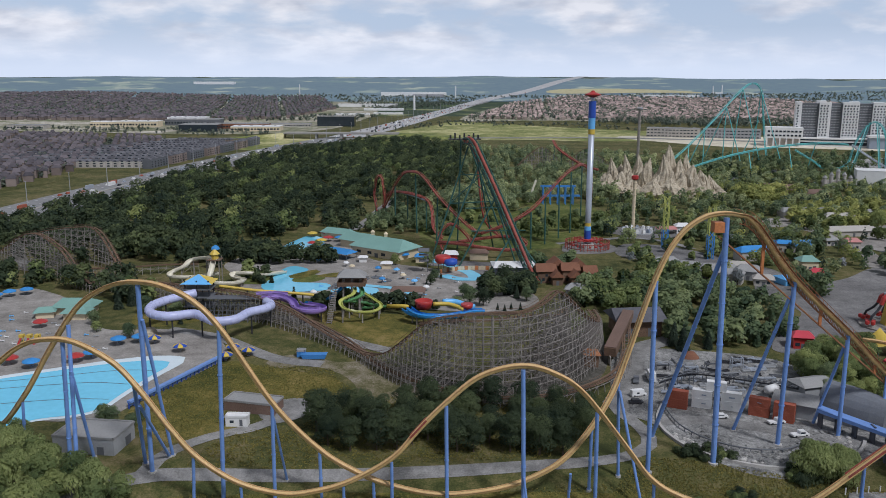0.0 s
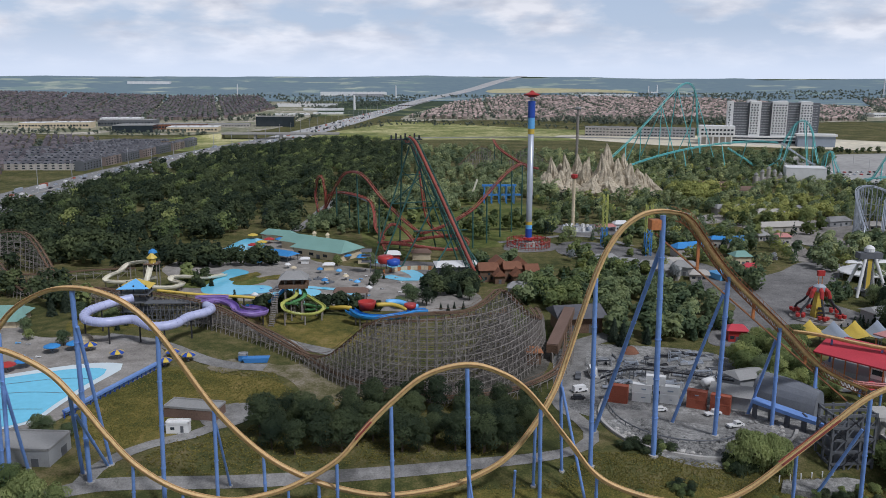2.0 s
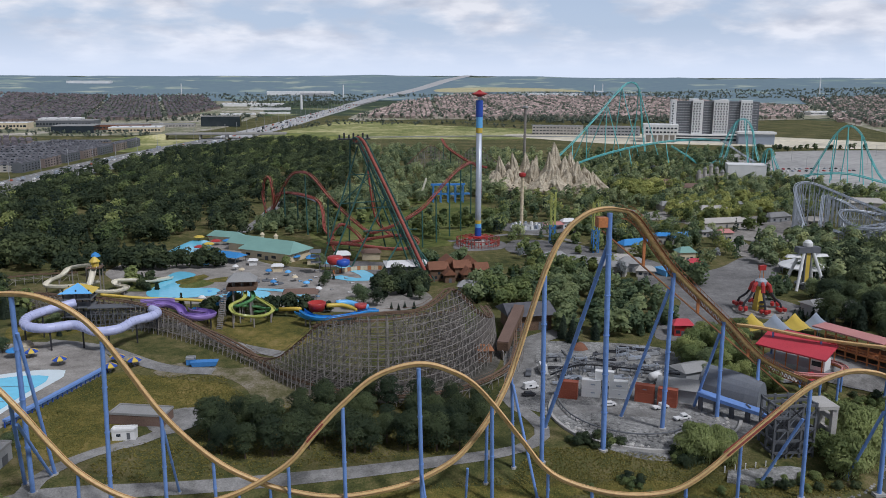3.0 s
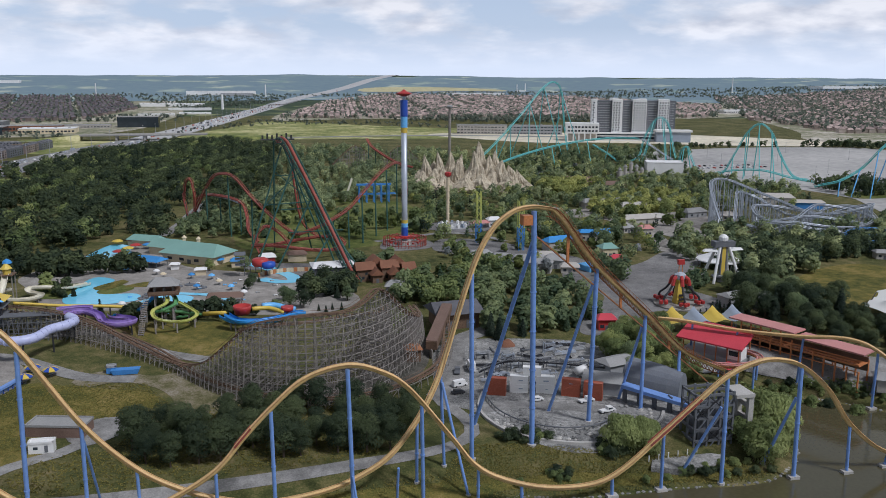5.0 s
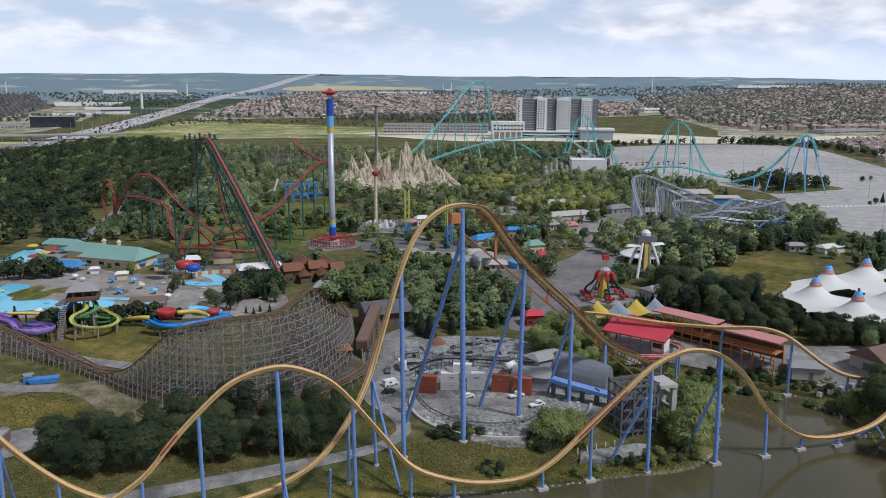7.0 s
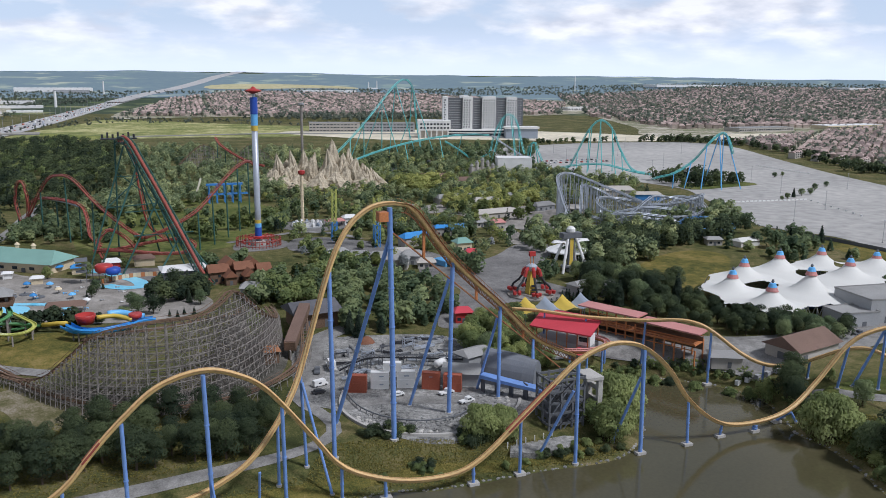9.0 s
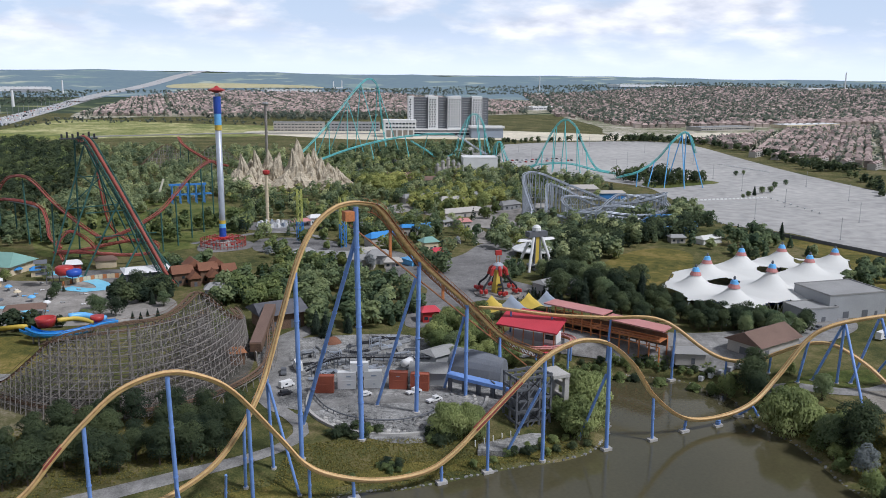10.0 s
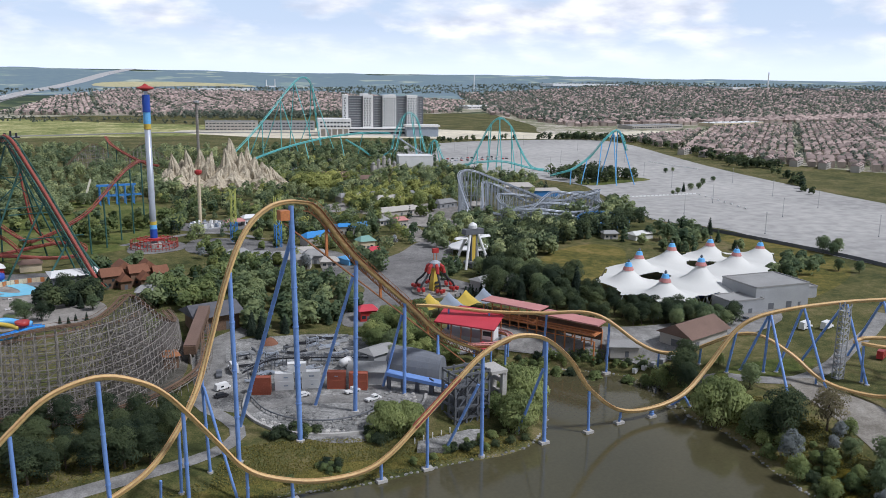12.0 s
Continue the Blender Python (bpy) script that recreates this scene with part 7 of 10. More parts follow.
# coaster halls behind: black-fronted hall, orange tiled lodge
building("coaster_hall", 36, 414, 20, 14, 6.5, "dark hall with a pale metal roof under the steep lift", rot=0.05, wall="grey_dark", roof="white", roof_h=1.6, over=1.2, doors=[(0, 0, 5, 4, 0)])
for x, y, sx, sy, h, r in ((51, 404, 9, 7, 6, 0.1), (57, 409, 8, 7, 8, 1.67), (63, 404, 8, 6, 6.5, 0.1), (68, 408, 7, 6, 7.5, 1.67), (73, 404, 6, 6, 5, 0.1), (56, 399, 6, 5, 4, 1.67), (65, 398, 6, 5, 4.2, 1.67)):
    building("timber_lodge", x, y, sx, sy, h, "timber lodge with a brown-orange tiled roof", rot=r, wall="wood_brown", roof="roof_orange", roof_h=3.4, hip=0.3, over=0.9, windows=[(0, -1.6, 1.2, 1.4, 1.2), (0, 1.6, 1.2, 1.4, 1.2), (0, 0, 1.2, 1.2, 3.4)], doors=[(3, 0, 1.4, 2.2, 0)], group="lodges")
fen = thing("timber_stockade", 22, 430, 0, "curved orange-brown timber stockade", "fence")
for k in range(26):
    a = 2.6 - k * 0.085
    part("plank", Soup().box(18 + 22 * math.cos(a), 412 + 17 * math.sin(a), -0.3, 1.7, 0.3, 2.6, a + 1.57), "cream" if k % 3 else "orange_steel", fen, world=True)
building("red_barn_kiosk", 4, 452, 8, 6, 4, "small red barn kiosk with a pale roof", "kiosk", wall="red", roof="white", roof_h=2, doors=[(0, 0, 2, 2.2, 0)])
building("stone_kiosk", 20, 456, 10, 6, 4, "stone and timber kiosk", "kiosk", wall="cream", roof="roof_brown", roof_h=2)
building("stone_kiosk", -12, 448, 6, 5, 3.4, "stone and timber kiosk", "kiosk", wall="cream", roof="roof_blue", roof_h=1.6)
flags = thing("climbing_ride", 92, 660, 0, "blue steel ride frame with a tilted boat arm", "ride")
for k in range(5):
    for j in range(2):
        part("frame_post", Soup().box(k * 6 - 12, j * 6, 0, 0.7, 0.7, 15), "blue_steel", flags)
        part("frame_beam", Soup().beam((k * 6 - 12, j * 6, 7), (k * 6 - 6, j * 6, 7), 0.7), "blue_steel", flags)
    part("cross_beam", Soup().beam((k * 6 - 12, 0, 14), (k * 6 - 12, 6, 14), 0.8), "blue_steel", flags)
part("top_beam", Soup().beam((-14, 3, 14.6), (14, 3, 14.6), 1.6), "blue_steel", flags)
part("tilted_arm", Soup().beam((-24, 0, 2), (-18, 0, 20), 1.4), "slide_cream", flags)

# ---- works yard under the lift ----
for x, y, z, rot, c, l, mk in ((74.5, 248.6, 0, -0.42, "container_red", "rust-red shipping container, lower one of a pair", ()), (74.5, 248.6, 2.9, -0.42, "container_red", "rust-red shipping container on another", ()),
                               (82.2, 248.8, 0, -0.36, "white", "white shipping container, lower one of a stack", ((0.6, 1.0, 2.2, 0.7),)), (82.2, 248.8, 2.9, -0.36, "white", "white shipping container with dark lettering", ((0.6, 0.9, 2.4, 0.8),)),
                               (90.6, 246.4, 0, -0.36, "white", "white shipping container, lower one of a stack", ((0.4, 0.9, 1.2, 0.5),)), (90.6, 246.4, 2.9, -0.36, "white", "white shipping container with dark lettering", ((0.2, 0.8, 3.0, 0.9),)),
                               (86.4, 248.2, 5.8, -0.36, "white", "white shipping container on top of the stack", ()),
                               (98.0, 242.2, 0, -0.5, "container_red", "rust-red shipping container, lower one of a pair", ()), (98.0, 242.2, 2.9, -0.5, "container_red", "rust-red shipping container on another", ((0, 1.0, 2.0, 0.5),)),
                               (104.0, 238.0, 0, -0.55, "container_red", "rust-red shipping container, lower one of a pair", ()), (104.0, 238.0, 2.9, -0.55, "container_red", "rust-red shipping container on another", ())):
    container(x, y, g(x, y) + 0.2 + z, rot, c, l, mk)
vehicle(64, 257.5, 0.3, "white", "white panel van parked in the yard", "van")
vehicle(62, 251.5, 0.1, "black", "black car parked in the yard", "car")
vehicle(66, 269, 1.3, "grey_dark", "dark pickup truck in the yard", "pickup")
vehicle(71.5, 271, 1.5, "white", "white box truck in the yard", "truck")
vehicle(85.5, 240.4, 0.1, "white", "white car on the yard road", "car")
vehicle(104.5, 227.5, 0.2, "white", "white pickup truck on the yard road", "pickup")
vehicle(101, 236.2, 0.2, "white", "white pickup truck by the containers", "pickup")
vehicle(78, 262, 0.4, "silver", "silver car by the steel stock", "car")

# kerb wall of the yard with a low dark pipe fence
kerb = thing("yard_wall", 90, 209, g(90, 209), "low pale stone wall curving round the works yard", "wall")
ring_pts = even(curve([(70, 250, 0), (66, 240, 0), (66, 230, 0), (70, 219, 0), (78, 212, 0), (90, 208.5, 0), (104, 209.5, 0), (116, 216, 0), (122, 224, 0)], 2), 3.0)
for a, b in zip(ring_pts, ring_pts[1:]):
    a, b = Vector((a.x, a.y, g(a.x, a.y) + 0.4)), Vector((b.x, b.y, g(b.x, b.y) + 0.4))
    part("wall_stone", Soup().beam(a, b, 0.9, 0.9), "concrete", kerb, world=True)
pipe = thing("pipe_fence", 86, 222, g(86, 222), "dark curved pipe railing on the yard slope", "fence")
pts2 = even(curve([(70, 246, 0), (71, 234, 0), (76, 224, 0), (85, 217.5, 0), (96, 217, 0), (104, 222, 0)], 2), 3.0)
hp = [Vector((p.x, p.y, g(p.x, p.y) + 1.2)) for p in pts2]
part("rail", Soup().tube(hp, 0.22, 6), "grey_dark", pipe, world=True)
for p in hp:
    part("post", Soup().box(p.x, p.y, p.z - 1.6, 0.2, 0.2, 1.7), "grey_dark", pipe, world=True)

stock = np.random.default_rng(4)
for k in range(80):
    x, y = float(stock.uniform(72, 120)), float(stock.uniform(250, 286))
    L = float(stock.uniform(3, 9))
    a = float(stock.uniform(0, 3.1))
    s = Soup()
    for j in range(int(stock.integers(2, 5))):
        s.beam((x, y + j * 0.6, g(x, y) + 0.5 + 0.3 * (j % 2)), (x + L * math.cos(a), y + j * 0.6 + L * math.sin(a) * 0.4, g(x, y) + 0.7 + 0.3 * (j % 2)), 0.4)
    single("steel_stock", s, ("black", "grey", "silver", "grey_dark")[k % 4], "bundle of stored steel parts on gravel", "steel stock", "stored steel")
for k in range(10):
    x, y = float(stock.uniform(76, 116)), float(stock.uniform(256, 282))
    w_, h_ = float(stock.uniform(2, 4)), float(stock.uniform(2, 4.5))
    m = ("silver", "grey_dark", "grey")[k % 3]
    t = thing("scaffold_stand", x, y, g(x, y), "upright steel frame stored in the yard", "steel stock", "stored steel")
    for a in (-w_, w_):
        for b in (-1, 1):
            part("post", Soup().beam((a, b, -0.1), (a * 0.9, b, h_), 0.25), m, t)
        part("head_beam", Soup().beam((a * 0.9, -1, h_), (a * 0.9, 1, h_), 0.25), m, t)
    part("long_beam", Soup().beam((-w_, -1, h_), (w_, -1, h_), 0.3), m, t)
    part("brace", Soup().beam((-w_, 1, h_ * 0.5), (w_, -1, h_), 0.2), m, t)
for k in range(60):
    a = float(stock.uniform(3.3, 6.1))
    rr = float(stock.uniform(0.86, 1.0))
    x, y = 93 + 27 * rr * math.cos(a), 232 + 22 * rr * math.sin(a)
    q = float(stock.uniform(0.4, 1.1))
    single("loose_boulder", Soup().lathe(x, y, [(q, g(x, y) - 0.1), (q * 0.95, g(x, y) + q * 0.5), (q * 0.4, g(x, y) + q * 0.9)], 6, float(stock.uniform(0.6, 1))), "concrete", "loose grey boulder on the yard slope", "rock", "yard boulders")
old = thing("dismantled_track", 92, 262, g(92, 262), "dark lengths of old track on trestles", "track")
rail_track(old, [(72, 262, 1.5), (84, 268, 2.4), (96, 265, 2.2), (108, 258, 2.6), (116, 252, 3)], "black", "grey_dark", gauge=1.6, r_spine=0.3, r_rail=0.14, step=2, tie=2)
for k in range(9):
    p = Vector((74 + k * 4.6, 262 + 5 * math.sin(k * 0.4), 0))
    part("trestle_post", Soup().box(p.x, p.y, g(p.x, p.y) - 0.2, 0.3, 0.3, 3.6).box(p.x + 1.6, p.y + 1, g(p.x, p.y) - 0.2, 0.3, 0.3, 3.6), "grey_dark", old, world=True)

# sheds by the yard: grey dome hall, low shed, blue covered walk
hall = thing("grey_dome_hall", 126, 238, g(126, 238), "grey sheet-clad hall with a rounded end", "building")
prof = [(6.6 * math.cos(a), 10.5 * math.sin(a) ** 0.8) for a in np.linspace(0, math.pi, 13)]
s, rows = Soup(), []
d, n = Vector((0.62, -0.78, 0)), Vector((0.78, 0.62, 0))
for k, sc in enumerate((0.55, 0.8, 0.93, 1, 1, 1)):
    o = Vector((126, 238, 0)) + d * (9.5 - 19 * k / 5)
    rows.append(s.ring([o + n * u * sc + Vector((0, 0, g(126, 238) - 0.3 + h * (0.75 + 0.25 * sc))) for u, h in prof]))
for a, b in zip(rows, rows[1:]):
    for i in range(12):
        s.face(a[i], a[i + 1], b[i + 1], b[i])
s.face(*rows[0]); s.face(*rows[-1][::-1])
part("shell", s, "grey_slate", hall, world=True)
building("low_shed", 110, 244, 12, 8, 4.4, "low grey shed with sloping roof", "shed", rot=-0.5, wall="grey", roof="roof_grey", roof_h=2.4, hip=0.3)
tank = Soup().tube([(105, 255, 0.9), (110, 258, 1.0)], 1.3, 12)
single("white_tank", tank, "white", "long white cylindrical tank", "tank", smooth=True)
building("store_shed", 120, 256, 12, 8, 5, "plain grey store shed beside the yard", "shed", rot=0.3, wall="grey", roof="roof_grey", roof_h=1.6)
walkway = thing("blue_covered_walk", 120, 222, g(120, 222), "long bright blue covered walkway", "walkway")
part("roof", Soup().beam((112.5, 234, 3.2), (131, 216, 0.6), 3.6, 1.1), "blue_column", walkway, "blue sheet roof", world=True)
for k in range(6):
    p = Vector((113, 233.5, 0)).lerp(Vector((130.5, 216.5, 0)), k / 5)
    part("post", Soup().box(p.x, p.y, g(p.x, p.y) - 0.3, 0.4, 2.6, 2.9 - g(p.x, p.y)), "grey_dark", walkway, world=True)
ruin = thing("concrete_frame_tower", 128, 208, g(128, 208), "dark open concrete frame tower with pale side walls", "tower")
for i in range(4):
    for j in range(3):
        part("frame_post", Soup().box(121 + i * 4, 203.5 + j * 4, -8, 0.6, 0.6, 19), "grey_dark", ruin, world=True)
for zz in (-4, -0.5, 3, 6.5, 10):
    part("floor_beam", Soup().box(127, 203.5, zz, 12.6, 0.5, 0.7).box(127, 207.5, zz, 12.6, 0.5, 0.7).box(127, 211.5, zz, 12.6, 0.5, 0.7).box(121, 207.5, zz, 0.5, 8.4, 0.7).box(133, 207.5, zz, 0.5, 8.4, 0.7), "grey_dark", ruin, world=True)
for k in range(5):
    part("cross_brace", Soup().beam((121 + (k % 3) * 4, 203.3, -7 + 3.4 * k), (125 + (k % 3) * 4, 203.3, -3.6 + 3.4 * k), 0.3).beam((125 + (k % 3) * 4, 203.3, -7 + 3.4 * k), (121 + (k % 3) * 4, 203.3, -3.6 + 3.4 * k), 0.3), "black", ruin, world=True)
for y in (203.6, 209.4):
    part("side_post", Soup().box(138.5, y, -8, 1.6, 1.4, 17), "concrete", ruin, world=True)
for k in range(4):
    part("side_wall", Soup().box(138.5, 206.5, -7.4 + k * 4.2, 1.2, 4.36, 1.5), "concrete", ruin, "pale concrete cross wall", world=True)
part("side_lintel", Soup().box(136.2, 206.5, 9.05, 6, 8.2, 1.0), "concrete", ruin, world=True)
for y in (203.4, 211.6):
    for k in range(9):
        part("cross_brace", Soup().beam((121 + (k % 3) * 4, y, -7 + 5.6 * (k // 3)), (125 + (k % 3) * 4, y, -1.8 + 5.6 * (k // 3)), 0.28), "grey_slate", ruin, world=True)
part("dark_core", Soup().box(127, 207.5, -8, 8, 5, 14), "grey_dark", ruin, world=True)
terrace = Soup().prism([(104, 196), (112, 193), (122, 194), (128, 199), (120, 203), (108, 203)], -9, -6.2)
single("stone_terrace", terrace, "gravel", "low stone terrace by the lake", "terrace", kind="structure")
for k in range(6):
    x, y = 105 + k * 3.2, 199.5 + 0.4 * k
    single("terrace_post", Soup().lathe(x, y, [(0.16, -6.4), (0.16, -4.6), (0.22, -4.5)], 8), "white", "short white post on the terrace", "post", "terrace posts")

# ---- station of the yellow coaster ----
st = thing("coaster_station", 165, 268, g(165, 268), "station hall with a bright red sheet roof", "station")
A, B = Vector((152, 268, 0)), Vector((164.5, 250.5, 0))
dx = (B - A).normalized(); nx = Vector((-dx.y, dx.x, 0))
def st_box(name, u0, u1, w0, w1, z0, z1, m, lean=0.0):
    q = [A + dx * u + nx * w for u, w in ((u0, w0), (u1, w0), (u1, w1), (u0, w1))]
    s = Soup()
    lo = s.ring([(p.x, p.y, z0 + (lean if k > 1 else 0)) for k, p in enumerate(q)]); hi = s.ring([(p.x, p.y, z1 + (lean if k > 1 else 0)) for k, p in enumerate(q)])
    for k in range(4):
        s.face(lo[k], lo[(k + 1) % 4], hi[(k + 1) % 4], hi[k])
    s.face(*hi); s.face(*lo[::-1])
    return part(name, s, m, st, world=True)
st_box("roof", -2, 23, -2, 8, 6.0, 6.5, "roof_red", 3.2)
st_box("upper_roof", 3, 22, 8, 11, 9.6, 10.2, "roof_red")
st_box("platform", -1, 22, 0, 10, -0.4, 1.6, "grey")
st_box("control_room", 17, 22, 0, 5, 1.6, 5.6, "white")
for k in range(6):
    st_box("post", k * 4.2, k * 4.2 + 0.35, -0.2, 0.15, -0.4, 6, "orange_steel"); st_box("post", k * 4.2, k * 4.2 + 0.35, 9.6, 9.95, -0.4, 9.4, "orange_steel")
st_box("window", 17.6, 21.4, -0.08, -0.02, 3, 4.8, "glass_dark")

qh = thing("queue_shelter", 195, 253, g(195, 253), "long two-storey orange steel queue shelter with a faded red roof", "shelter")
A2, B2 = Vector((177, 276.5, 0)), Vector((199, 232.5, 0))
d2 = (B2 - A2).normalized(); n2 = Vector((-d2.y, d2.x, 0))
Lq = (B2 - A2).length
for k in range(13):
    for w in (0, 7):
        p = A2 + d2 * (Lq * k / 12) + n2 * w
        part("post", Soup().box(p.x, p.y, g(p.x, p.y) - 0.3, 0.45, 0.45, 8.2), "orange_steel", qh, world=True)
for zz in (1.2, 3.4, 4.4, 5.4):
    for w in (0, 7):
        part("rail", Soup().beam(A2 + n2 * w + Vector((0, 0, zz)), B2 + n2 * w + Vector((0, 0, zz)), 0.2, 0.3 if zz != 3.4 else 0.6), "orange_steel", qh, world=True)
part("floor", Soup().beam(A2 + n2 * 3.5 + Vector((0, 0, 3.2)), B2 + n2 * 3.5 + Vector((0, 0, 3.2)), 7, 0.3), "orange_steel", qh, world=True)
part("back_wall", Soup().beam(A2 + n2 * 6.8 + Vector((0, 0, 2.6)), B2 + n2 * 6.8 + Vector((0, 0, 2.6)), 0.2, 5), "wood_brown", qh, world=True)
half = A2 + d2 * Lq * 0.52
part("upper_roof", Soup().beam(A2 - d2 + n2 * 3.5 + Vector((0, 0, 9.4)), half + n2 * 3.5 + Vector((0, 0, 9.4)), 8.4, 0.5), "roof_pink", qh, world=True)
part("lower_roof", Soup().beam(half + n2 * 3.5 + Vector((0, 0, 8.2)), B2 + d2 * 1.5 + n2 * 3.5 + Vector((0, 0, 7.8)), 8.4, 0.5), "roof_pink", qh, world=True)
loop = thing("brake_track_loop", 163, 243, g(163, 243), "low orange track loop at the station's end", "track")
rail_track(loop, [(152, 247, 3), (160, 244, 3), (168, 245, 3.2), (172, 250, 3.4), (170, 256, 3.6), (164, 259, 3.8)], "orange_steel", "roof_pink", gauge=2.0, r_spine=0.6, r_rail=0.3, step=1.5)
for x, y in ((154, 246.5), (160, 244.2), (167, 245), (171.5, 250)):
    column(loop, (x, y, g(x, y)), (x, y, 2.4), 0.4, "blue_column", footing=False)
building("boat_kiosk", 160, 251, 5, 4, 3, "small kiosk with a red roof behind the loop", "kiosk", rot=0.5, wall="grey", roof="roof_red", roof_h=1.6)

sails = ((163, 293, "yellow"), (171.5, 291, "canvas_grey"), (180, 291, "yellow"), (189, 291, "canvas_grey"))
for x, y, c in sails:
    t = thing("shade_sail", x, y, g(x, y), "peaked %s shade sail on posts" % ("yellow" if c == "yellow" else "grey-blue"), "shade sail", "shade sails")
    s = Soup()
    nn = 6
    grid = []
    for i in range(nn + 1):
        u = i / nn
        grid.append(s.ring([(-5 + 10 * u, -5 + 10 * v / nn, 4.6 + 4.4 * max(0, 1 - abs(2 * u - 1)) ** 1.3 * (0.25 + 0.75 * v / nn) - 0.8 * math.sin(math.pi * v / nn)) for v in range(nn + 1)]))
    for a, b in zip(grid, grid[1:]):
        for v in range(nn):
            s.face(a[v], b[v], b[v + 1], a[v + 1])
    part("canvas", s, c, t, smooth=True)
    for u, w, h in ((-5, -5, 4.8), (5, -5, 4.8), (0, 5, 9), (-5, 5, 4.8), (5, 5, 4.8)):
        part("mast", Soup().lathe(u, w, [(0.14, 0), (0.12, h)], 8), "grey_dark", t)

# ---- spider ride: red and black arms round a yellow pylon ----
sp = thing("arm_ride", 183, 329, g(183, 329), "spinning arm ride, red and black arms round a yellow pylon", "ride")
part("base_deck", Soup().lathe(0, 0, [(11, 0), (11, 0.7), (10.6, 0.8)], 24), "deck", sp)
part("pylon", Soup().prism([(-2.2, -2.2), (2.2, -2.2), (2.2, 2.2), (-2.2, 2.2)], 0.5, 12.5, [(-1, -1), (1, -1), (1, 1), (-1, 1)]), "yellow", sp)
part("zebra_panel", Soup().box(0, -2.6, 0.8, 3, 0.3, 1.2).box(0, -2.5, 2.6, 2.6, 0.3, 1.0).box(0, -2.3, 4.4, 2.4, 0.3, 1.0), "black", sp)
part("head", Soup().lathe(0, 0, [(1.4, 11.5), (2.6, 12.2), (2.6, 14), (1.2, 15)], 12), "silver", sp)
part("mast", Soup().box(-0.8, 0, 15, 0.25, 0.25, 4).box(0.8, 0, 15, 0.25, 0.25, 4), "orange_steel", sp)
part("sign_box", Soup().box(0, 0, 18.6, 3, 1.4, 2.2), "red", sp)
for k in range(6):
    a = k * math.pi / 3 + 0.3
    c, s_ = math.cos(a), math.sin(a)
    part("arm_shoulder", Soup().tube([(2 * c, 2 * s_, 13.2), (3.6 * c, 3.6 * s_, 12.2), (4.4 * c, 4.4 * s_, 9.4)], 0.9, 8), "red", sp)
    part("arm", Soup().tube([(4.2 * c, 4.2 * s_, 9.8), (6 * c, 6 * s_, 7.2), (8.6 * c, 8.6 * s_, 5), (9.2 * c, 9.2 * s_, 3.4)], 0.5, 8), "black", sp)
    for j in range(4):
        b = a + j * math.pi / 2
        part("seat_pod", Soup().lathe(9.2 * c + 1.5 * math.cos(b), 9.2 * s_ + 1.5 * math.sin(b), [(0.3, 1.6), (0.9, 2.0), (0.9, 3.2), (0.4, 3.4)], 8), "red", sp)

# ---- white pylon swing ride ----
sw = thing("pendulum_ride", 226, 366, g(226, 366), "white four-legged pendulum ride with a yellow arm and grey platform", "ride")
part("platform", Soup().box(5, -5, 0, 15, 8, 3.2), "grey", sw)
for a, b in ((-1, -1), (1, -1), (-1, 1), (1, 1)):
    part("leg", Soup().tube([(a * 7.5, b * 6, 0), (a * 2.2, b * 1.2, 18.5)], 0.75, 10), "white", sw)
part("axle_housing", Soup().box(0, 0, 17.6, 11, 4.4, 2.8), "grey_dark", sw)
part("arm", Soup().box(0, -0.8, 3, 2.0, 1.4, 15), "yellow", sw, "yellow pendulum arm")
part("arm_trim", Soup().box(-1.3, -0.8, 3, 0.5, 1.5, 15).box(1.3, -0.8, 3, 0.5, 1.5, 15), "grey_dark", sw)
part("seat_ring", Soup().lathe(0, 0, [(4.6, 1.6), (4.8, 2.6), (4.0, 2.8)], 18), "grey_dark", sw)
part("dome", Soup().lathe(0, 0, [(1.6, 20.2), (2.3, 20.8), (2.3, 22.4), (1.4, 23.4), (0.4, 23.8)], 14), "white", sw)
for q in (-1, 1):
    part("wing_panel", Soup().prism([(11 * q, -q), (4 * q, -2 * q), (4 * q, 2 * q), (11 * q, q)][::-1], 15.5, 16.6, [(10 * q, -0.6 * q), (4 * q, -1.4 * q), (4 * q, 1.4 * q), (10 * q, 0.6 * q)][::-1]), "white", sw)

# ---- theatre tents ----
PEAKS = [(261, 284, 14.6), (259, 258, 15), (285, 303, 14), (313, 309, 14.5), (342, 310, 14), (334, 285, 14.2), (366, 297, 12.5), (291, 268, 17)]
tent = thing("tent_canopy", 300, 285, 0, "great white tensile canopy with eight peaks", "tent")
EDGE = [(246, 292), (243, 268), (247, 248), (260, 244), (277, 250), (292, 246), (315, 262), (338, 266), (362, 281), (382, 300), (366, 308), (350, 322), (322, 320), (300, 318), (272, 314)]
def tent_z(x, y):
    z = 4.6
    for px, py, h in PEAKS:
        d = math.hypot(x - px, y - py)
        z = max(z, 4.4 + (h - 4.4) * (0.62 * max(0.0, 1 - d / 10.0) ** 1.7 + 0.38 * max(0.0, 1 - d / 25.0)))
    return z
s = Soup()
line = [(p.x, p.y) for p in curve([(x, y, 0) for x, y in EDGE], 3, closed=True)]
pulled = []
for k, (x, y) in enumerate(line):
    near = min(math.hypot(x - a, y - b) for a, b in EDGE)
    cx, cy = 305, 283
    f = 1 - 0.075 * min(1, near / 7)
    pulled.append((cx + (x - cx) * f, cy + (y - cy) * f))
HOLES = [(281, 287, 8.5, 5), (322, 297, 9, 4.5), (349, 302, 5, 3)]
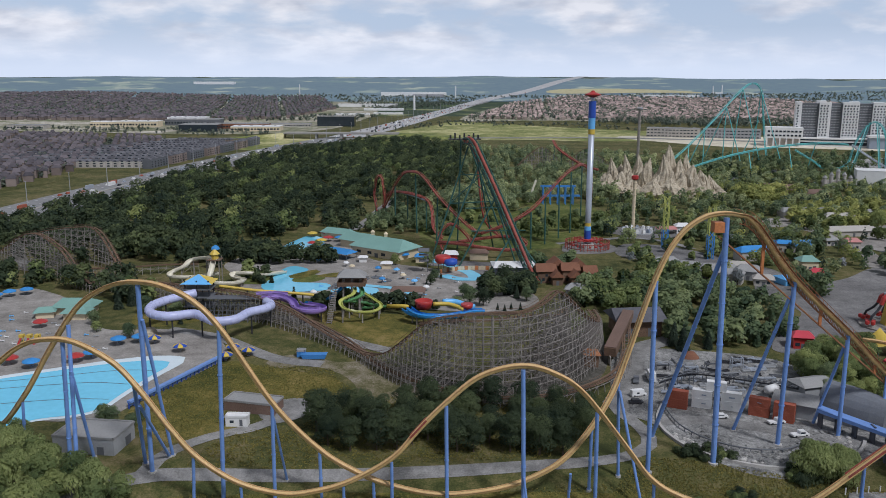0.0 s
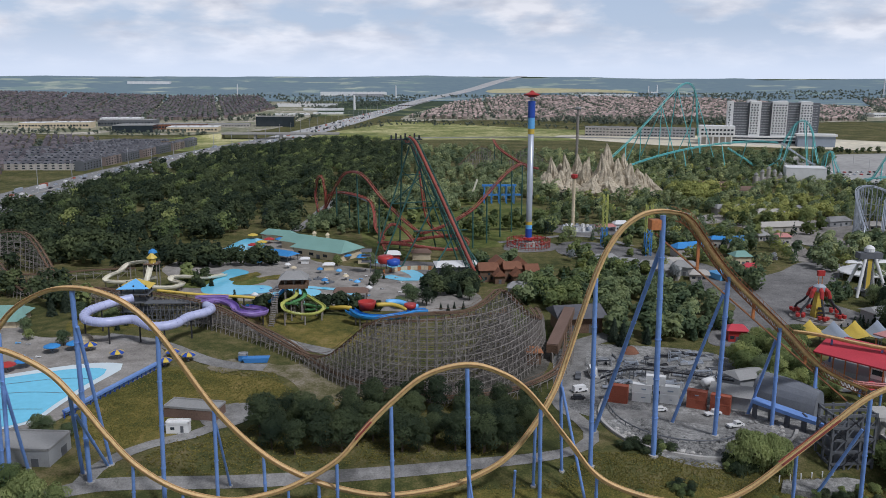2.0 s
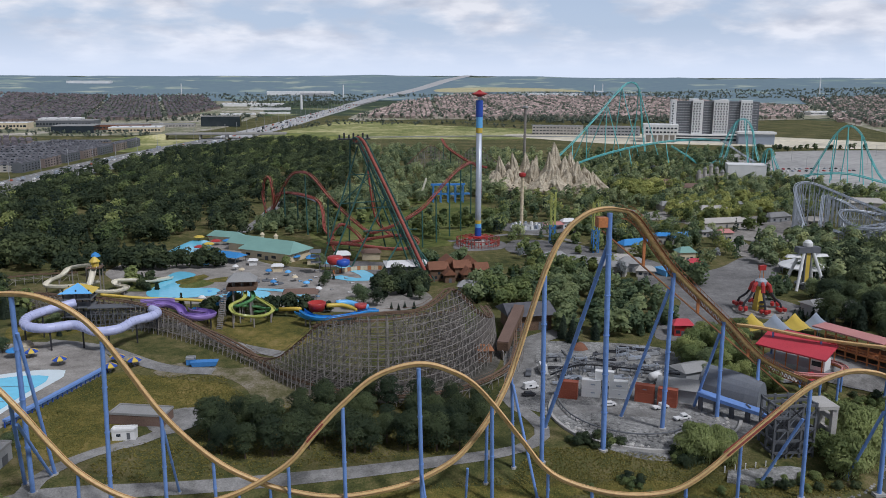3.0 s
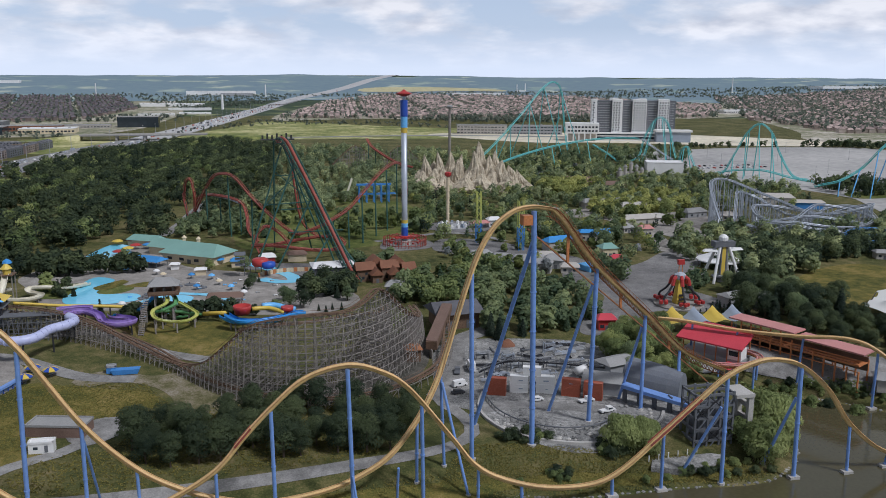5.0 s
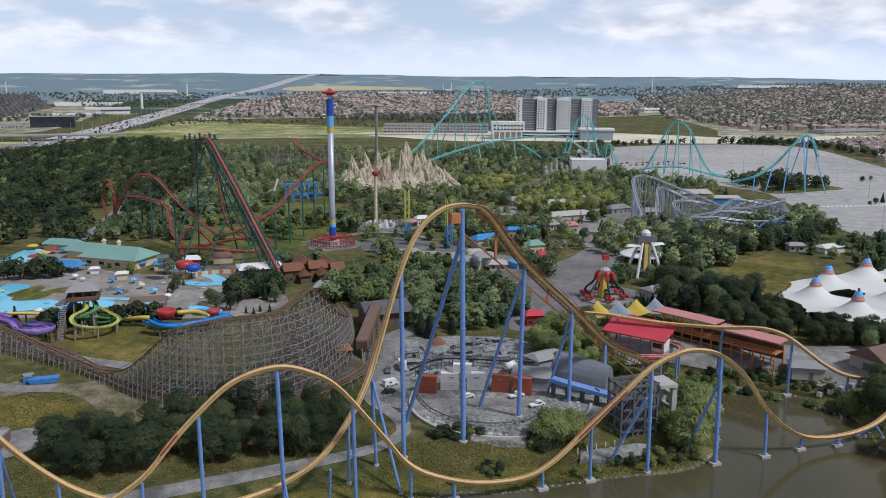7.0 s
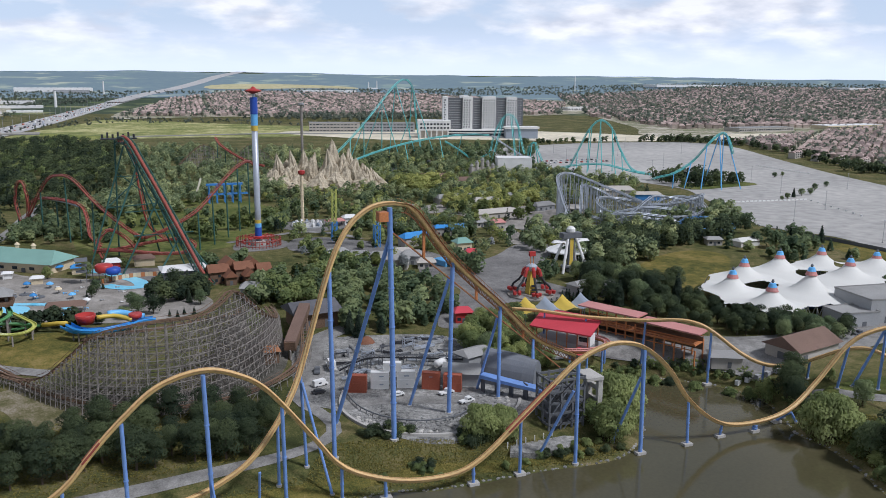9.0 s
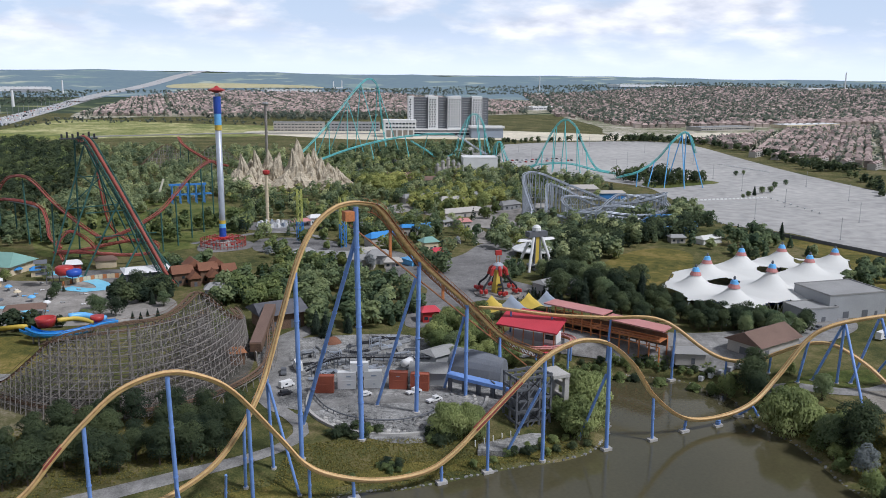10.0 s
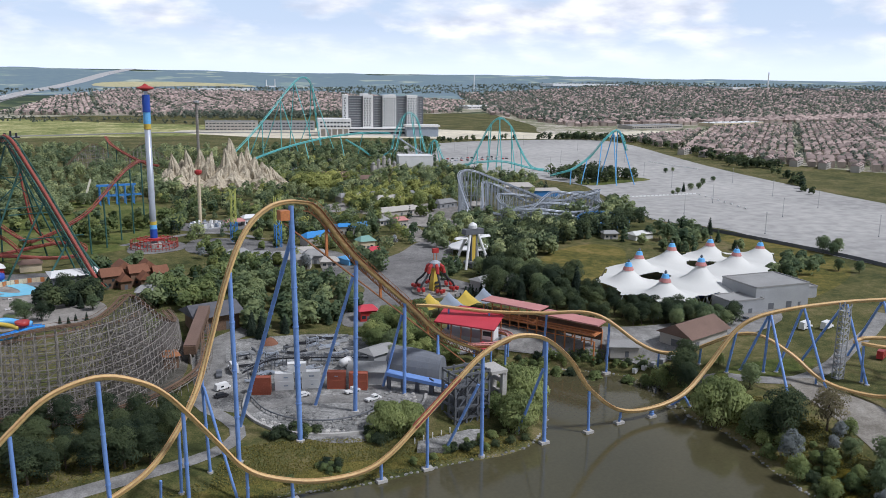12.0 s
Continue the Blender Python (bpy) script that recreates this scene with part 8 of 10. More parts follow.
xs = np.arange(238, 388, 1.5); ys = np.arange(238, 328, 1.5)
gx, gy = np.meshgrid(xs, ys, indexing="ij")
ok = inside(pulled, gx, gy)
for hx, hy, ha, hb in HOLES:
    ok &= ((gx - hx) / ha) ** 2 + ((gy - hy) / hb) ** 2 > 1
idx = {}
for i in range(len(xs)):
    for k in range(len(ys)):
        if ok[i, k]:
            idx[i, k] = len(s.v); s.v.append((float(xs[i]), float(ys[k]), tent_z(float(xs[i]), float(ys[k]))))
for (i, k) in idx:
    q = [(i, k), (i + 1, k), (i + 1, k + 1), (i, k + 1)]
    have = [idx[c] for c in q if c in idx]
    if len(have) >= 3:
        s.face(*have)
part("canopy", s, "tent", tent, smooth=True, world=True)
for px, py, h in PEAKS:
    part("peak_cap", Soup().lathe(px, py, [(2.7, h - 2.6), (1.9, h - 0.9), (1.8, h - 0.8)], 14), "roof_pink", tent, "red striped peak collar", world=True)
    part("peak_ring", Soup().lathe(px, py, [(1.9, h - 0.9), (1.3, h + 0.7), (0.9, h + 0.9)], 14), "blue_sky", tent, "light blue peak cap", world=True)
    part("mast", Soup().lathe(px, py, [(0.45, -0.3), (0.4, h + 1.2), (0.7, h + 1.5), (0.3, h + 2.4)], 8), "grey_dark", tent, world=True)
for x, y in EDGE:
    part("stay_post", Soup().tube([(x + (x - 305) * 0.03, y + (y - 283) * 0.03, -0.3), (x - (x - 305) * 0.02, y - (y - 283) * 0.02, 5.0)], 0.22, 6), "grey", tent, world=True)
for k in range(9):
    p = Vector((262, 252, 0)).lerp(Vector((306, 258, 0)), k / 8)
    part("lattice_truss", Soup().beam((p.x, p.y, 0), (p.x + 2.7, p.y + 0.4, 4.6), 0.3).beam((p.x + 2.7, p.y + 0.4, 4.6), (p.x + 5.4, p.y + 0.7, 0), 0.3), "white", tent, world=True)
part("seat_bank", Soup().prism([(262, 262), (300, 262), (318, 282), (292, 300), (268, 292)], -0.2, 1.2, [(270, 268), (294, 268), (306, 281), (290, 292), (274, 288)]), "blue_deep", tent, "dark blue seating bank", world=True)
building("stage_house", 308, 245, 30, 22, 10.4, "large grey stage house with a flat roof", rot=-0.14, wall="grey", roof="roof_grey", flat=True, doors=[(0, -6, 3, 3.2, 0), (0, 4, 3, 3.2, 0), (0, 10, 1.4, 2.4, 0)])
building("stage_annex", 286, 241, 18, 12, 6, "grey flat-roofed stage annex", rot=-0.14, wall="grey", roof="roof_grey", flat=True, doors=[(0, 2, 2, 2.4, 0)])
building("stage_annex", 332, 246, 14, 10, 5, "grey flat-roofed stage annex", rot=-0.14, wall="grey", roof="roof_grey", flat=True)
building("marquee", 362, 386, 16, 8, 3.4, "low white marquee among trees", "marquee", rot=0.1, wall="tent", roof="tent", roof_h=1.8)
building("maintenance_hut", 237, 219, 24, 14, 4.6, "brown shingled hut with pale gable", "hut", rot=0.18, wall="stucco", roof="roof_brown", roof_h=4.2, hip=0.4, over=1.2, doors=[(0, -8, 2.6, 2.8, 0), (3, 0, 3.4, 2.8, 0)])
building("grey_hut", 210, 229, 11, 8, 4, "small grey hut with a low roof", "hut", rot=-0.5, wall="stucco", roof="roof_grey", roof_h=1.4, doors=[(0, 1, 1.4, 2.2, 0)])
for k in range(5):
    x, y = 207 + k * 3.1, 218 - k * 1.4
    single("waste_bin", Soup().box(x, y, g(x, y) - 0.05, 2.0, 1.4, 1.5, 0.3).box(x, y, g(x, y) + 1.5, 2.1, 1.5, 0.15, 0.3), "grey" if k > 1 else "white", "large wheeled waste bin on the yard", "bin", "waste bins")
vehicle(290, 209, 0.2, "white", "white box truck behind the stage", "truck")
vehicle(298, 205, 0.2, "white", "white box truck behind the stage", "truck")
vehicle(284, 172, 0.4, "red", "red truck beyond the brake run", "truck")
vehicle(276, 228, 0.1, "grey_dark", "dark pickup truck by the stage", "pickup")
brt = thing("service_tower", 252, 167, g(252, 167), "grey lattice service tower of the brake run", "tower")
for a in (-1.3, 1.3):
    for b in (-1.3, 1.3):
        part("tower_leg", Soup().box(a, b, -0.3, 0.3, 0.3, 27), "grey", brt)
for k in range(13):
    part("tower_flight", Soup().beam((-1.3, -1.3, k * 2), (1.3, -1.3, k * 2 + 2), 0.5, 0.2).beam((1.3, 1.3, k * 2), (-1.3, 1.3, k * 2 + 2), 0.5, 0.2).box(0, 0, k * 2, 2.6, 2.6, 0.1), "grey", brt)
fence_l = thing("lot_fence", 400, 330, 0, "long dark fence along the parking lot", "fence")
fl = even(curve([(418, 402, 0), (424, 372, 0), (428, 330, 0), (430, 290, 0), (428, 250, 0), (436, 210, 0)], 3), 5.0)
for a, b in zip(fl, fl[1:]):
    part("fence_panel", Soup().beam(a + Vector((0, 0, 1.2)), b + Vector((0, 0, 1.2)), 0.15, 2.2), "grey_dark", fence_l, world=True)

# ---- silver and blue family coasters ----
sil = thing("family_roller_coaster", 335, 470, 0, "pale grey steel coaster with many thin supports", "roller coaster")
SIL = [(297, 486, 8), (300, 500, 18), (308, 520, 26), (322, 540, 28), (338, 548, 27), (352, 530, 20), (362, 500, 13), (366, 470, 8), (354, 452, 6), (332, 456, 9), (318, 474, 12), (330, 500, 15), (352, 506, 13), (376, 488, 10), (396, 476, 15), (412, 486, 16), (408, 500, 12), (392, 498, 9), (372, 478, 7)]
SIL2 = [(306, 470, 8), (318, 462, 6), (340, 470, 10), (360, 484, 14), (378, 496, 15), (398, 490, 12), (400, 470, 9), (380, 456, 7), (352, 446, 9), (326, 452, 12), (308, 466, 9)]
SIL3 = [(302, 478, 10), (316, 500, 20), (330, 520, 22), (344, 520, 18), (356, 504, 9), (372, 496, 6), (390, 506, 10), (404, 500, 13), (410, 484, 10), (396, 464, 6), (372, 462, 10), (350, 470, 12), (326, 480, 7)]
for line in (SIL, SIL2, SIL3):
    rail_track(sil, line, "silver", "silver", gauge=1.8, r_spine=0.45, r_rail=0.24, step=2.5, tie=5)
    for p in even(curve(line, 3), 3.4):
        column(sil, (p.x, p.y, 0), (p.x, p.y, p.z - 0.8), 0.28, "silver", footing=False)
for k in range(14):
    x, y = 312 + k * 2.6, 524 + 6 * math.sin(k * 0.7)
    column(sil, (x, y, 0), (x, y, 24 - abs(k - 6) * 0.8), 0.4, "silver", footing=False)
sil_b = Soup()
for line in (SIL, SIL2):
    pp = even(curve(line, 3), 10)
    for a, b in zip(pp, pp[1:]):
        sil_b.beam((a.x, a.y, 0.5), (b.x, b.y, b.z - 1), 0.25); sil_b.beam((a.x, a.y, a.z * 0.55), (b.x, b.y, b.z * 0.55), 0.22); sil_b.beam((a.x, a.y, a.z * 0.28), (b.x, b.y, b.z * 0.28), 0.22); sil_b.beam((a.x, a.y, a.z - 1), (b.x, b.y, 0.5), 0.22)
tagged(part("bracing", sil_b, "silver", sil, world=True), kind="stuff")
blu = thing("family_roller_coaster", 362, 438, 0, "small bright blue steel coaster", "roller coaster")
BLU = [(338, 424, 6), (352, 430, 10), (370, 432, 10), (384, 424, 6), (376, 414, 4), (358, 412, 6), (342, 416, 7), (338, 424, 6)]
rail_track(blu, BLU, "blue_steel", "blue_steel", gauge=1.5, r_spine=0.4, r_rail=0.2, step=2.5, tie=4)
for p in even(curve(BLU, 3), 5):
    column(blu, (p.x, p.y, 0), (p.x, p.y, p.z - 0.8), 0.3, "blue_steel", footing=False)
building("ride_station", 352, 452, 18, 9, 4, "blue and white ride station", rot=0.3, wall="blue_steel", roof="white", roof_h=1.6)
building("loading_hall", 404, 585, 26, 16, 7, "long hall with a pale beige roof", rot=-0.3, wall="stucco", roof="stucco", roof_h=3)
building("loading_hall", 420, 565, 22, 10, 5, "blue-walled hall with a pale roof", rot=-0.3, wall="blue_steel", roof="stucco", roof_h=2)

# ---- slim towers ----
def slim_tower(name, x, y, h, r, m, label, cap, n=8):
    t = thing(name, x, y, g(x, y), label, "tower ride")
    part("mast", Soup().lathe(0, 0, [(r * 1.2, -0.3), (r, 3), (r, h)], n), m, t)
    for k in range(int(h / 4)):
        part("collar", Soup().lathe(0, 0, [(r * 1.25, 3 + k * 4), (r * 1.25, 3.4 + k * 4)], n), m, t)
    part("head", Soup().lathe(0, 0, [(r * 1.3, h - 1), (r * 2.2, h), (r * 2.2, h + 1.8), (r, h + 2.2)], n), cap, t)
    return t
slim_tower("drop_tower", 215, 922, 66, 1.5, "wood_grey", "tall slender drop tower with a grey head", "grey")
slim_tower("shot_tower", 128, 553, 34, 1.1, "cream", "slender tan tower with a red head", "red")
lat = thing("lattice_tower", 132, 486, 0, "narrow yellow-green lattice tower on blue legs", "tower ride")
for a in (-1.6, 1.6):
    for b in (-1.6, 1.6):
        part("lower_leg", Soup().box(a, b, -0.3, 0.4, 0.4, 12), "blue_steel", lat); part("upper_leg", Soup().box(a * 0.8, b * 0.8, 11.7, 0.4, 0.4, 20), "slide_lime", lat)
for k in range(8):
    m = "blue_steel" if k < 3 else "slide_lime"
    part("lattice_brace", Soup().beam((-1.5, -1.5, k * 4), (1.5, -1.5, k * 4 + 4), 0.28).beam((1.5, -1.5, k * 4), (-1.5, -1.5, k * 4 + 4), 0.28).beam((1.5, 1.5, k * 4), (1.5, -1.5, k * 4 + 4), 0.28), m, lat)
lat2 = thing("lattice_tower", 150, 458, 0, "lattice mast, blue below and lime green above", "tower ride")
for a in (-1.6, 1.6):
    for b in (-1.6, 1.6):
        part("lower_leg", Soup().box(a, b, -0.3, 0.45, 0.45, 14), "blue_steel", lat2); part("upper_leg", Soup().box(a, b, 13.7, 0.45, 0.45, 16), "slide_lime", lat2)
for k in range(7):
    part("lattice_brace", Soup().beam((-1.5, -1.5, k * 4), (1.5, -1.5, k * 4 + 4), 0.3).beam((1.5, -1.5, k * 4), (-1.5, -1.5, k * 4 + 4), 0.3), "blue_steel" if k < 4 else "slide_lime", lat2)
carou = thing("flat_ride", 128, 540, 0, "round flat ride ringed with small white cars", "ride")
part("turntable", Soup().lathe(0, 0, [(11, 0), (11, 0.8), (2, 1.2), (1.5, 3)], 24), "grey", carou)
for k in range(14):
    a = k * math.pi / 7
    part("ride_car", Soup().box(9 * math.cos(a), 9 * math.sin(a), 0.8, 2.4, 1.6, 1.6, a).box(9 * math.cos(a), 9 * math.sin(a), 2.4, 1.4, 1.5, 0.8, a), "white" if k % 3 else "canvas_grey", carou)
canopy("ride_canopy", 146, 536, 12, 8, 3.4, "faded red ride canopy", roof="roof_pink", roof_h=1.6)

# ---- smaller park buildings ----
rb = np.random.default_rng(12)
SPOTS = [(145, 423, 14, 8, "stucco", "roof_grey"), (156, 429, 10, 7, "stucco", "stucco"), (155, 411, 12, 8, "grey", "roof_grey"), (143, 403, 12, 7, "stucco", "roof_grey"), (158, 399, 9, 7, "stucco", "stucco"), (136, 415, 10, 7, "grey", "roof_grey"), (129, 425, 12, 7, "stucco", "roof_grey"),
         (175, 457, 22, 8, "stucco", "roof_blue"), (214, 485, 18, 9, "stucco", "roof_blue"), (201, 480, 10, 8, "stucco", "roof_blue"), (194, 433, 9, 8, "cream", "roof_teal"), (189, 409, 8, 6, "stucco", "roof_red"), (171, 401, 9, 9, "blue_sky", "blue_sky"), (136, 302, 7, 6, "red", "roof_red"),
         (264, 531, 34, 9, "stucco", "stucco"), (267, 602, 40, 14, "stucco", "roof_grey"), (280, 580, 22, 10, "stucco", "stucco"), (303, 744, 34, 12, "brick", "roof_brown"), (300, 700, 46, 18, "brick", "roof_brown"), (322, 604, 30, 10, "stucco", "roof_grey"), (154, 516, 8, 6, "white", "white"), (157, 538, 9, 7, "white", "white"),
         (312, 548, 18, 9, "grey", "roof_grey"), (330, 530, 14, 9, "stucco", "stucco"), (206, 322, 12, 8, "grey", "roof_grey"), (216, 318, 9, 7, "grey_dark", "roof_grey"), (345, 395, 9, 7, "stucco", "roof_grey"), (62, 372, 10, 7, "grey", "roof_grey"), (236, 500, 8, 8, "stucco", "roof_grey"), (243, 486, 9, 6, "stucco", "roof_pink"), (120, 440, 12, 7, "grey", "roof_grey")]
for x, y, sx, sy, wm, rm in SPOTS:
    hh = float(rb.uniform(3.2, 5.5))
    wins = [(0, -sx * 0.3, 1.6, 1.3, 1.2), (0, sx * 0.25, 1.6, 1.3, 1.2)]
    colour = {"roof_blue": "blue", "roof_teal": "teal", "roof_red": "red", "white": "white", "stucco": "pale beige", "roof_grey": "grey", "roof_brown": "brown", "blue_sky": "light blue", "roof_pink": "faded red"}[rm]
    building("park_pavilion", x, y, sx, sy, hh, "low park building with a %s roof among trees" % colour, rot=float(rb.uniform(-0.5, 0.3)), wall=wm, roof=rm, roof_h=float(rb.uniform(1.4, 3)), windows=wins, doors=[(0, 0, 1.6, 2.2, 0)], group="park buildings")
building("cinema_hall", 408, 782, 36, 26, 15, "large plain white box-shaped hall", rot=-0.35, wall="white", roof="white", flat=True, doors=[(0, 4, 3, 3, 0)])
cas = thing("toy_castle", 366, 772, 0, "small pale grey castle facade with grey turret roofs", "castle")
part("front_wall", Soup().box(0, 0, 0, 26, 6, 7), "stucco", cas)
for k, hgt in enumerate((9, 12, 15, 12, 9)):
    part("turret", Soup().lathe(-12 + k * 6, -2.5, [(1.8, 0), (1.8, hgt), (2.2, hgt + 0.3)], 10), "stucco", cas)
    part("turret_roof", Soup().lathe(-12 + k * 6, -2.5, [(2.3, hgt + 0.3), (0.2, hgt + 3)], 10), "roof_grey", cas)

# ---- tower block and other large buildings beyond the park ----
def tower_block():
    t = thing("tower_block", 620, 1240, 0, "white and dark grey ten-storey block with rows of windows", "building")
    ax = Vector((math.cos(-0.30), math.sin(-0.30), 0)); nx = Vector((-ax.y, ax.x, 0))
    o = Vector((532, 1262, 0))
    def slab(name, u, w, v, dpt, z0, z1, m, parent=t):
        q = [o + ax * u + nx * v, o + ax * (u + w) + nx * v, o + ax * (u + w) + nx * (v + dpt), o + ax * u + nx * (v + dpt)]
        return part(name, Soup().prism([(p.x, p.y) for p in q], z0, z1), m, parent, world=True)
    WINGS = [(-4, 8, -2, "white"), (4, 24, 1, "grey_dark"), (28, 16, -3, "white"), (44, 16, 2, "grey_dark"), (60, 22, -3, "white"), (82, 18, 2, "grey_dark"), (100, 17, -3, "white"), (117, 11, 2, "grey_dark")]
    for u, w, v, m in WINGS:
        slab("wing", u, w, v, 24, 0, 63 + (v < 0) * 2, m)
        win = Soup()
        for k in range(12):
            for j in range(max(1, int(w / 4.2))):
                c = o + ax * (u + 2.1 + j * 4.2 + (0.8 if k % 2 else 0)) + nx * (v - 0.15)
                win.box(c.x, c.y, 15.6 + k * 3.9, 2.0 if m == "white" else 3.2, 0.3, 2.1 if m == "white" else 1.3, -0.30)
        tagged(part("glazing", win, "glass_dark" if m == "white" else "grey", t, world=True), kind="stuff")
    slab("plant_room", 24, 14, 6, 12, 62, 67, "white"); slab("plant_room", 70, 12, 6, 12, 62, 66, "white")
    slab("podium", -6, 150, -14, 40, 0, 13, "white"); slab("podium_glass", 0, 140, -14.4, 0.5, 3, 7, "glass_dark"); slab("podium_band", 0, 140, -14.4, 0.5, 9, 11, "glass_dark")
    slab("west_wing", -46, 52, -26, 34, 12, 28, "white"); slab("west_base", -42, 44, -22, 28, 0, 12, "stucco")
    for k in range(9):
        slab("west_window", -43 + k * 5.4, 3.4, -26.4, 0.5, 15, 17.5, "glass_dark"); slab("west_window", -43 + k * 5.4, 3.4, -26.4, 0.5, 21, 23.5, "glass_dark")
    for k in range(6):
        slab("portico_column", -44 + k * 9, 1.8, -26, 1.8, 0, 12, "white")
    slab("portal", 92, 56, -38, 24, 16, 19, "white"); slab("portal_glass", 94, 52, -36, 20, 0, 16, "canvas_grey")
tower_block()
def wide_hall(name, x, y, sx, sy, h, label, rot=0.0, wall="white", bands=2, category="building", roof="roof_grey"):
    t = building(name, x, y, sx, sy, h, label, category, rot=rot, wall=wall, roof=roof, flat=True)
    win = Soup()
    for k in range(bands if y < 2200 else 0):
        for j in range(int(sx / 6)):
            win.box(-sx / 2 + 3 + j * 6, -sy / 2 - 0.1, h * (k + 0.35) / bands, 3.4 if (j + k) % 4 else 5.2, 0.4, h / bands * 0.3)
    if win.v:
        tagged(part("glazing", win, "glass_dark", t), kind="stuff")
    for k in range(max(2, int(sx / 22))):
        part("roof_unit", Soup().box(-sx / 2 + 12 + k * 22, 2, h + 0.2, 4, 3, 1.4), "grey", t)
    return t
wide_hall("office_block", 395, 1440, 88, 30, 15, "long low office block with dark window bands", -0.3, "stucco", 3)
wide_hall("office_block", 486, 1414, 92, 30, 15, "long low office block with dark window bands", -0.3, "grey", 3)
wide_hall("glass_office", -220, 1735, 76, 30, 20, "dark blue glass office block", 0.0, "glass_dark", 2)
for x, y, sx, sy, h, wm, l in ((-672, 1700, 70, 40, 14, "cream", "cream shopping hall"), (-610, 1690, 80, 40, 16, "cream", "cream shopping hall"), (-520, 1760, 110, 50, 17, "grey_dark", "dark multi-storey car park"), (-545, 1800, 80, 40, 20, "white", "white shopping hall"), (-450, 1560, 70, 50, 18, "glass_dark", "glass-fronted store"), (-350, 1580, 90, 50, 12, "cream", "cream and brick store"), (-420, 1640, 160, 30, 14, "roof_orange", "long brick store"),
                               (-255, 2850, 200, 60, 20, "white", "white warehouse"), (-180, 2560, 120, 40, 14, "white", "white showroom"), (-120, 3400, 260, 90, 34, "white", "white factory hall"), (-60, 3350, 120, 70, 26, "grey", "grey factory hall"), (-240, 2230, 90, 30, 9, "white", "white dealership"), (-330, 1720, 120, 30, 8, "stucco", "pale strip mall"), (-800, 1620, 70, 30, 10, "stucco", "pale strip mall"), (-150, 2300, 80, 30, 9, "white", "white dealership"),
                               (880, 3300, 220, 60, 18, "white", "white warehouse"), (1116, 3452, 40, 20, 12, "white", "white hall with spires"), (1750, 2600, 160, 60, 16, "white", "white school"), (2450, 3050, 420, 90, 20, "white", "long white warehouse"), (2950, 2550, 300, 90, 20, "white", "white warehouse"), (3150, 2300, 240, 90, 22, "grey", "grey warehouse"), (1350, 2150, 140, 50, 12, "white", "white school"), (1180, 1250, 140, 40, 9, "stucco", "pale strip mall"), (1420, 1260, 160, 40, 10, "cream", "cream strip mall"), (-1050, 3900, 180, 60, 26, "white", "white farm halls")):
    wide_hall("commercial_hall", x, y, sx, sy, h * (0.72 if y < 2200 else 0.4), l + " with a flat roof", 0.05, wm, 1, roof="white" if wm in ("cream", "white") else "roof_grey")
for x, y, h, r, l in ((-90, 2598, 44, 4, "pale concrete chimney"), (46, 3215, 52, 3, "pale slender stack"), (1135, 3452, 34, 2.5, "white spire"), (1098, 3452, 30, 2.5, "white spire"), (3020, 2500, 70, 3, "pale slender stack"), (-560, 3300, 50, 2, "pale slender mast"), (1900, 3100, 60, 2.5, "pale slender mast")):
    single("far_stack", Soup().lathe(x, y, [(r, g(x, y) - 1), (r * 0.8, g(x, y) + h)], 10), "white", l + " far beyond the park", "chimney", "far stacks")

# overpass
op = thing("road_overpass", -165, 1388, 0, "concrete road overpass across the highway", "bridge")
part("bridge_deck", Soup().box(-168, 1388, 7.0, 190, 20, 1.6), "highway", op, world=True)
for v in (-9.8, 9.8):
    part("parapet", Soup().box(-168, 1388 + v, 8.6, 190, 0.5, 1.2), "concrete", op, world=True)
for u in (-210, -168, -126):
    part("bridge_pier", Soup().box(u, 1388, 0, 3, 16, 7), "concrete", op, world=True)
for s_, u in ((-1, -300), (1, -36)):
    x0, x1 = (-355, -262) if s_ < 0 else (-74, 60)
    hi, lo = (x1, x0) if s_ < 0 else (x0, x1)
    part("approach_bank", Soup().prism([(lo, 1374), (hi, 1370), (hi, 1406), (lo, 1402)] if s_ < 0 else [(hi, 1370), (lo, 1374), (lo, 1402), (hi, 1406)], 0.2, 8.6, [(hi - 1.0 * s_ * -1, 1379), (hi, 1379), (hi, 1397), (hi - 1.0 * s_ * -1, 1397)] if s_ < 0 else [(hi, 1379), (hi + 1, 1379), (hi + 1, 1397), (hi, 1397)]), "field", op, world=True)

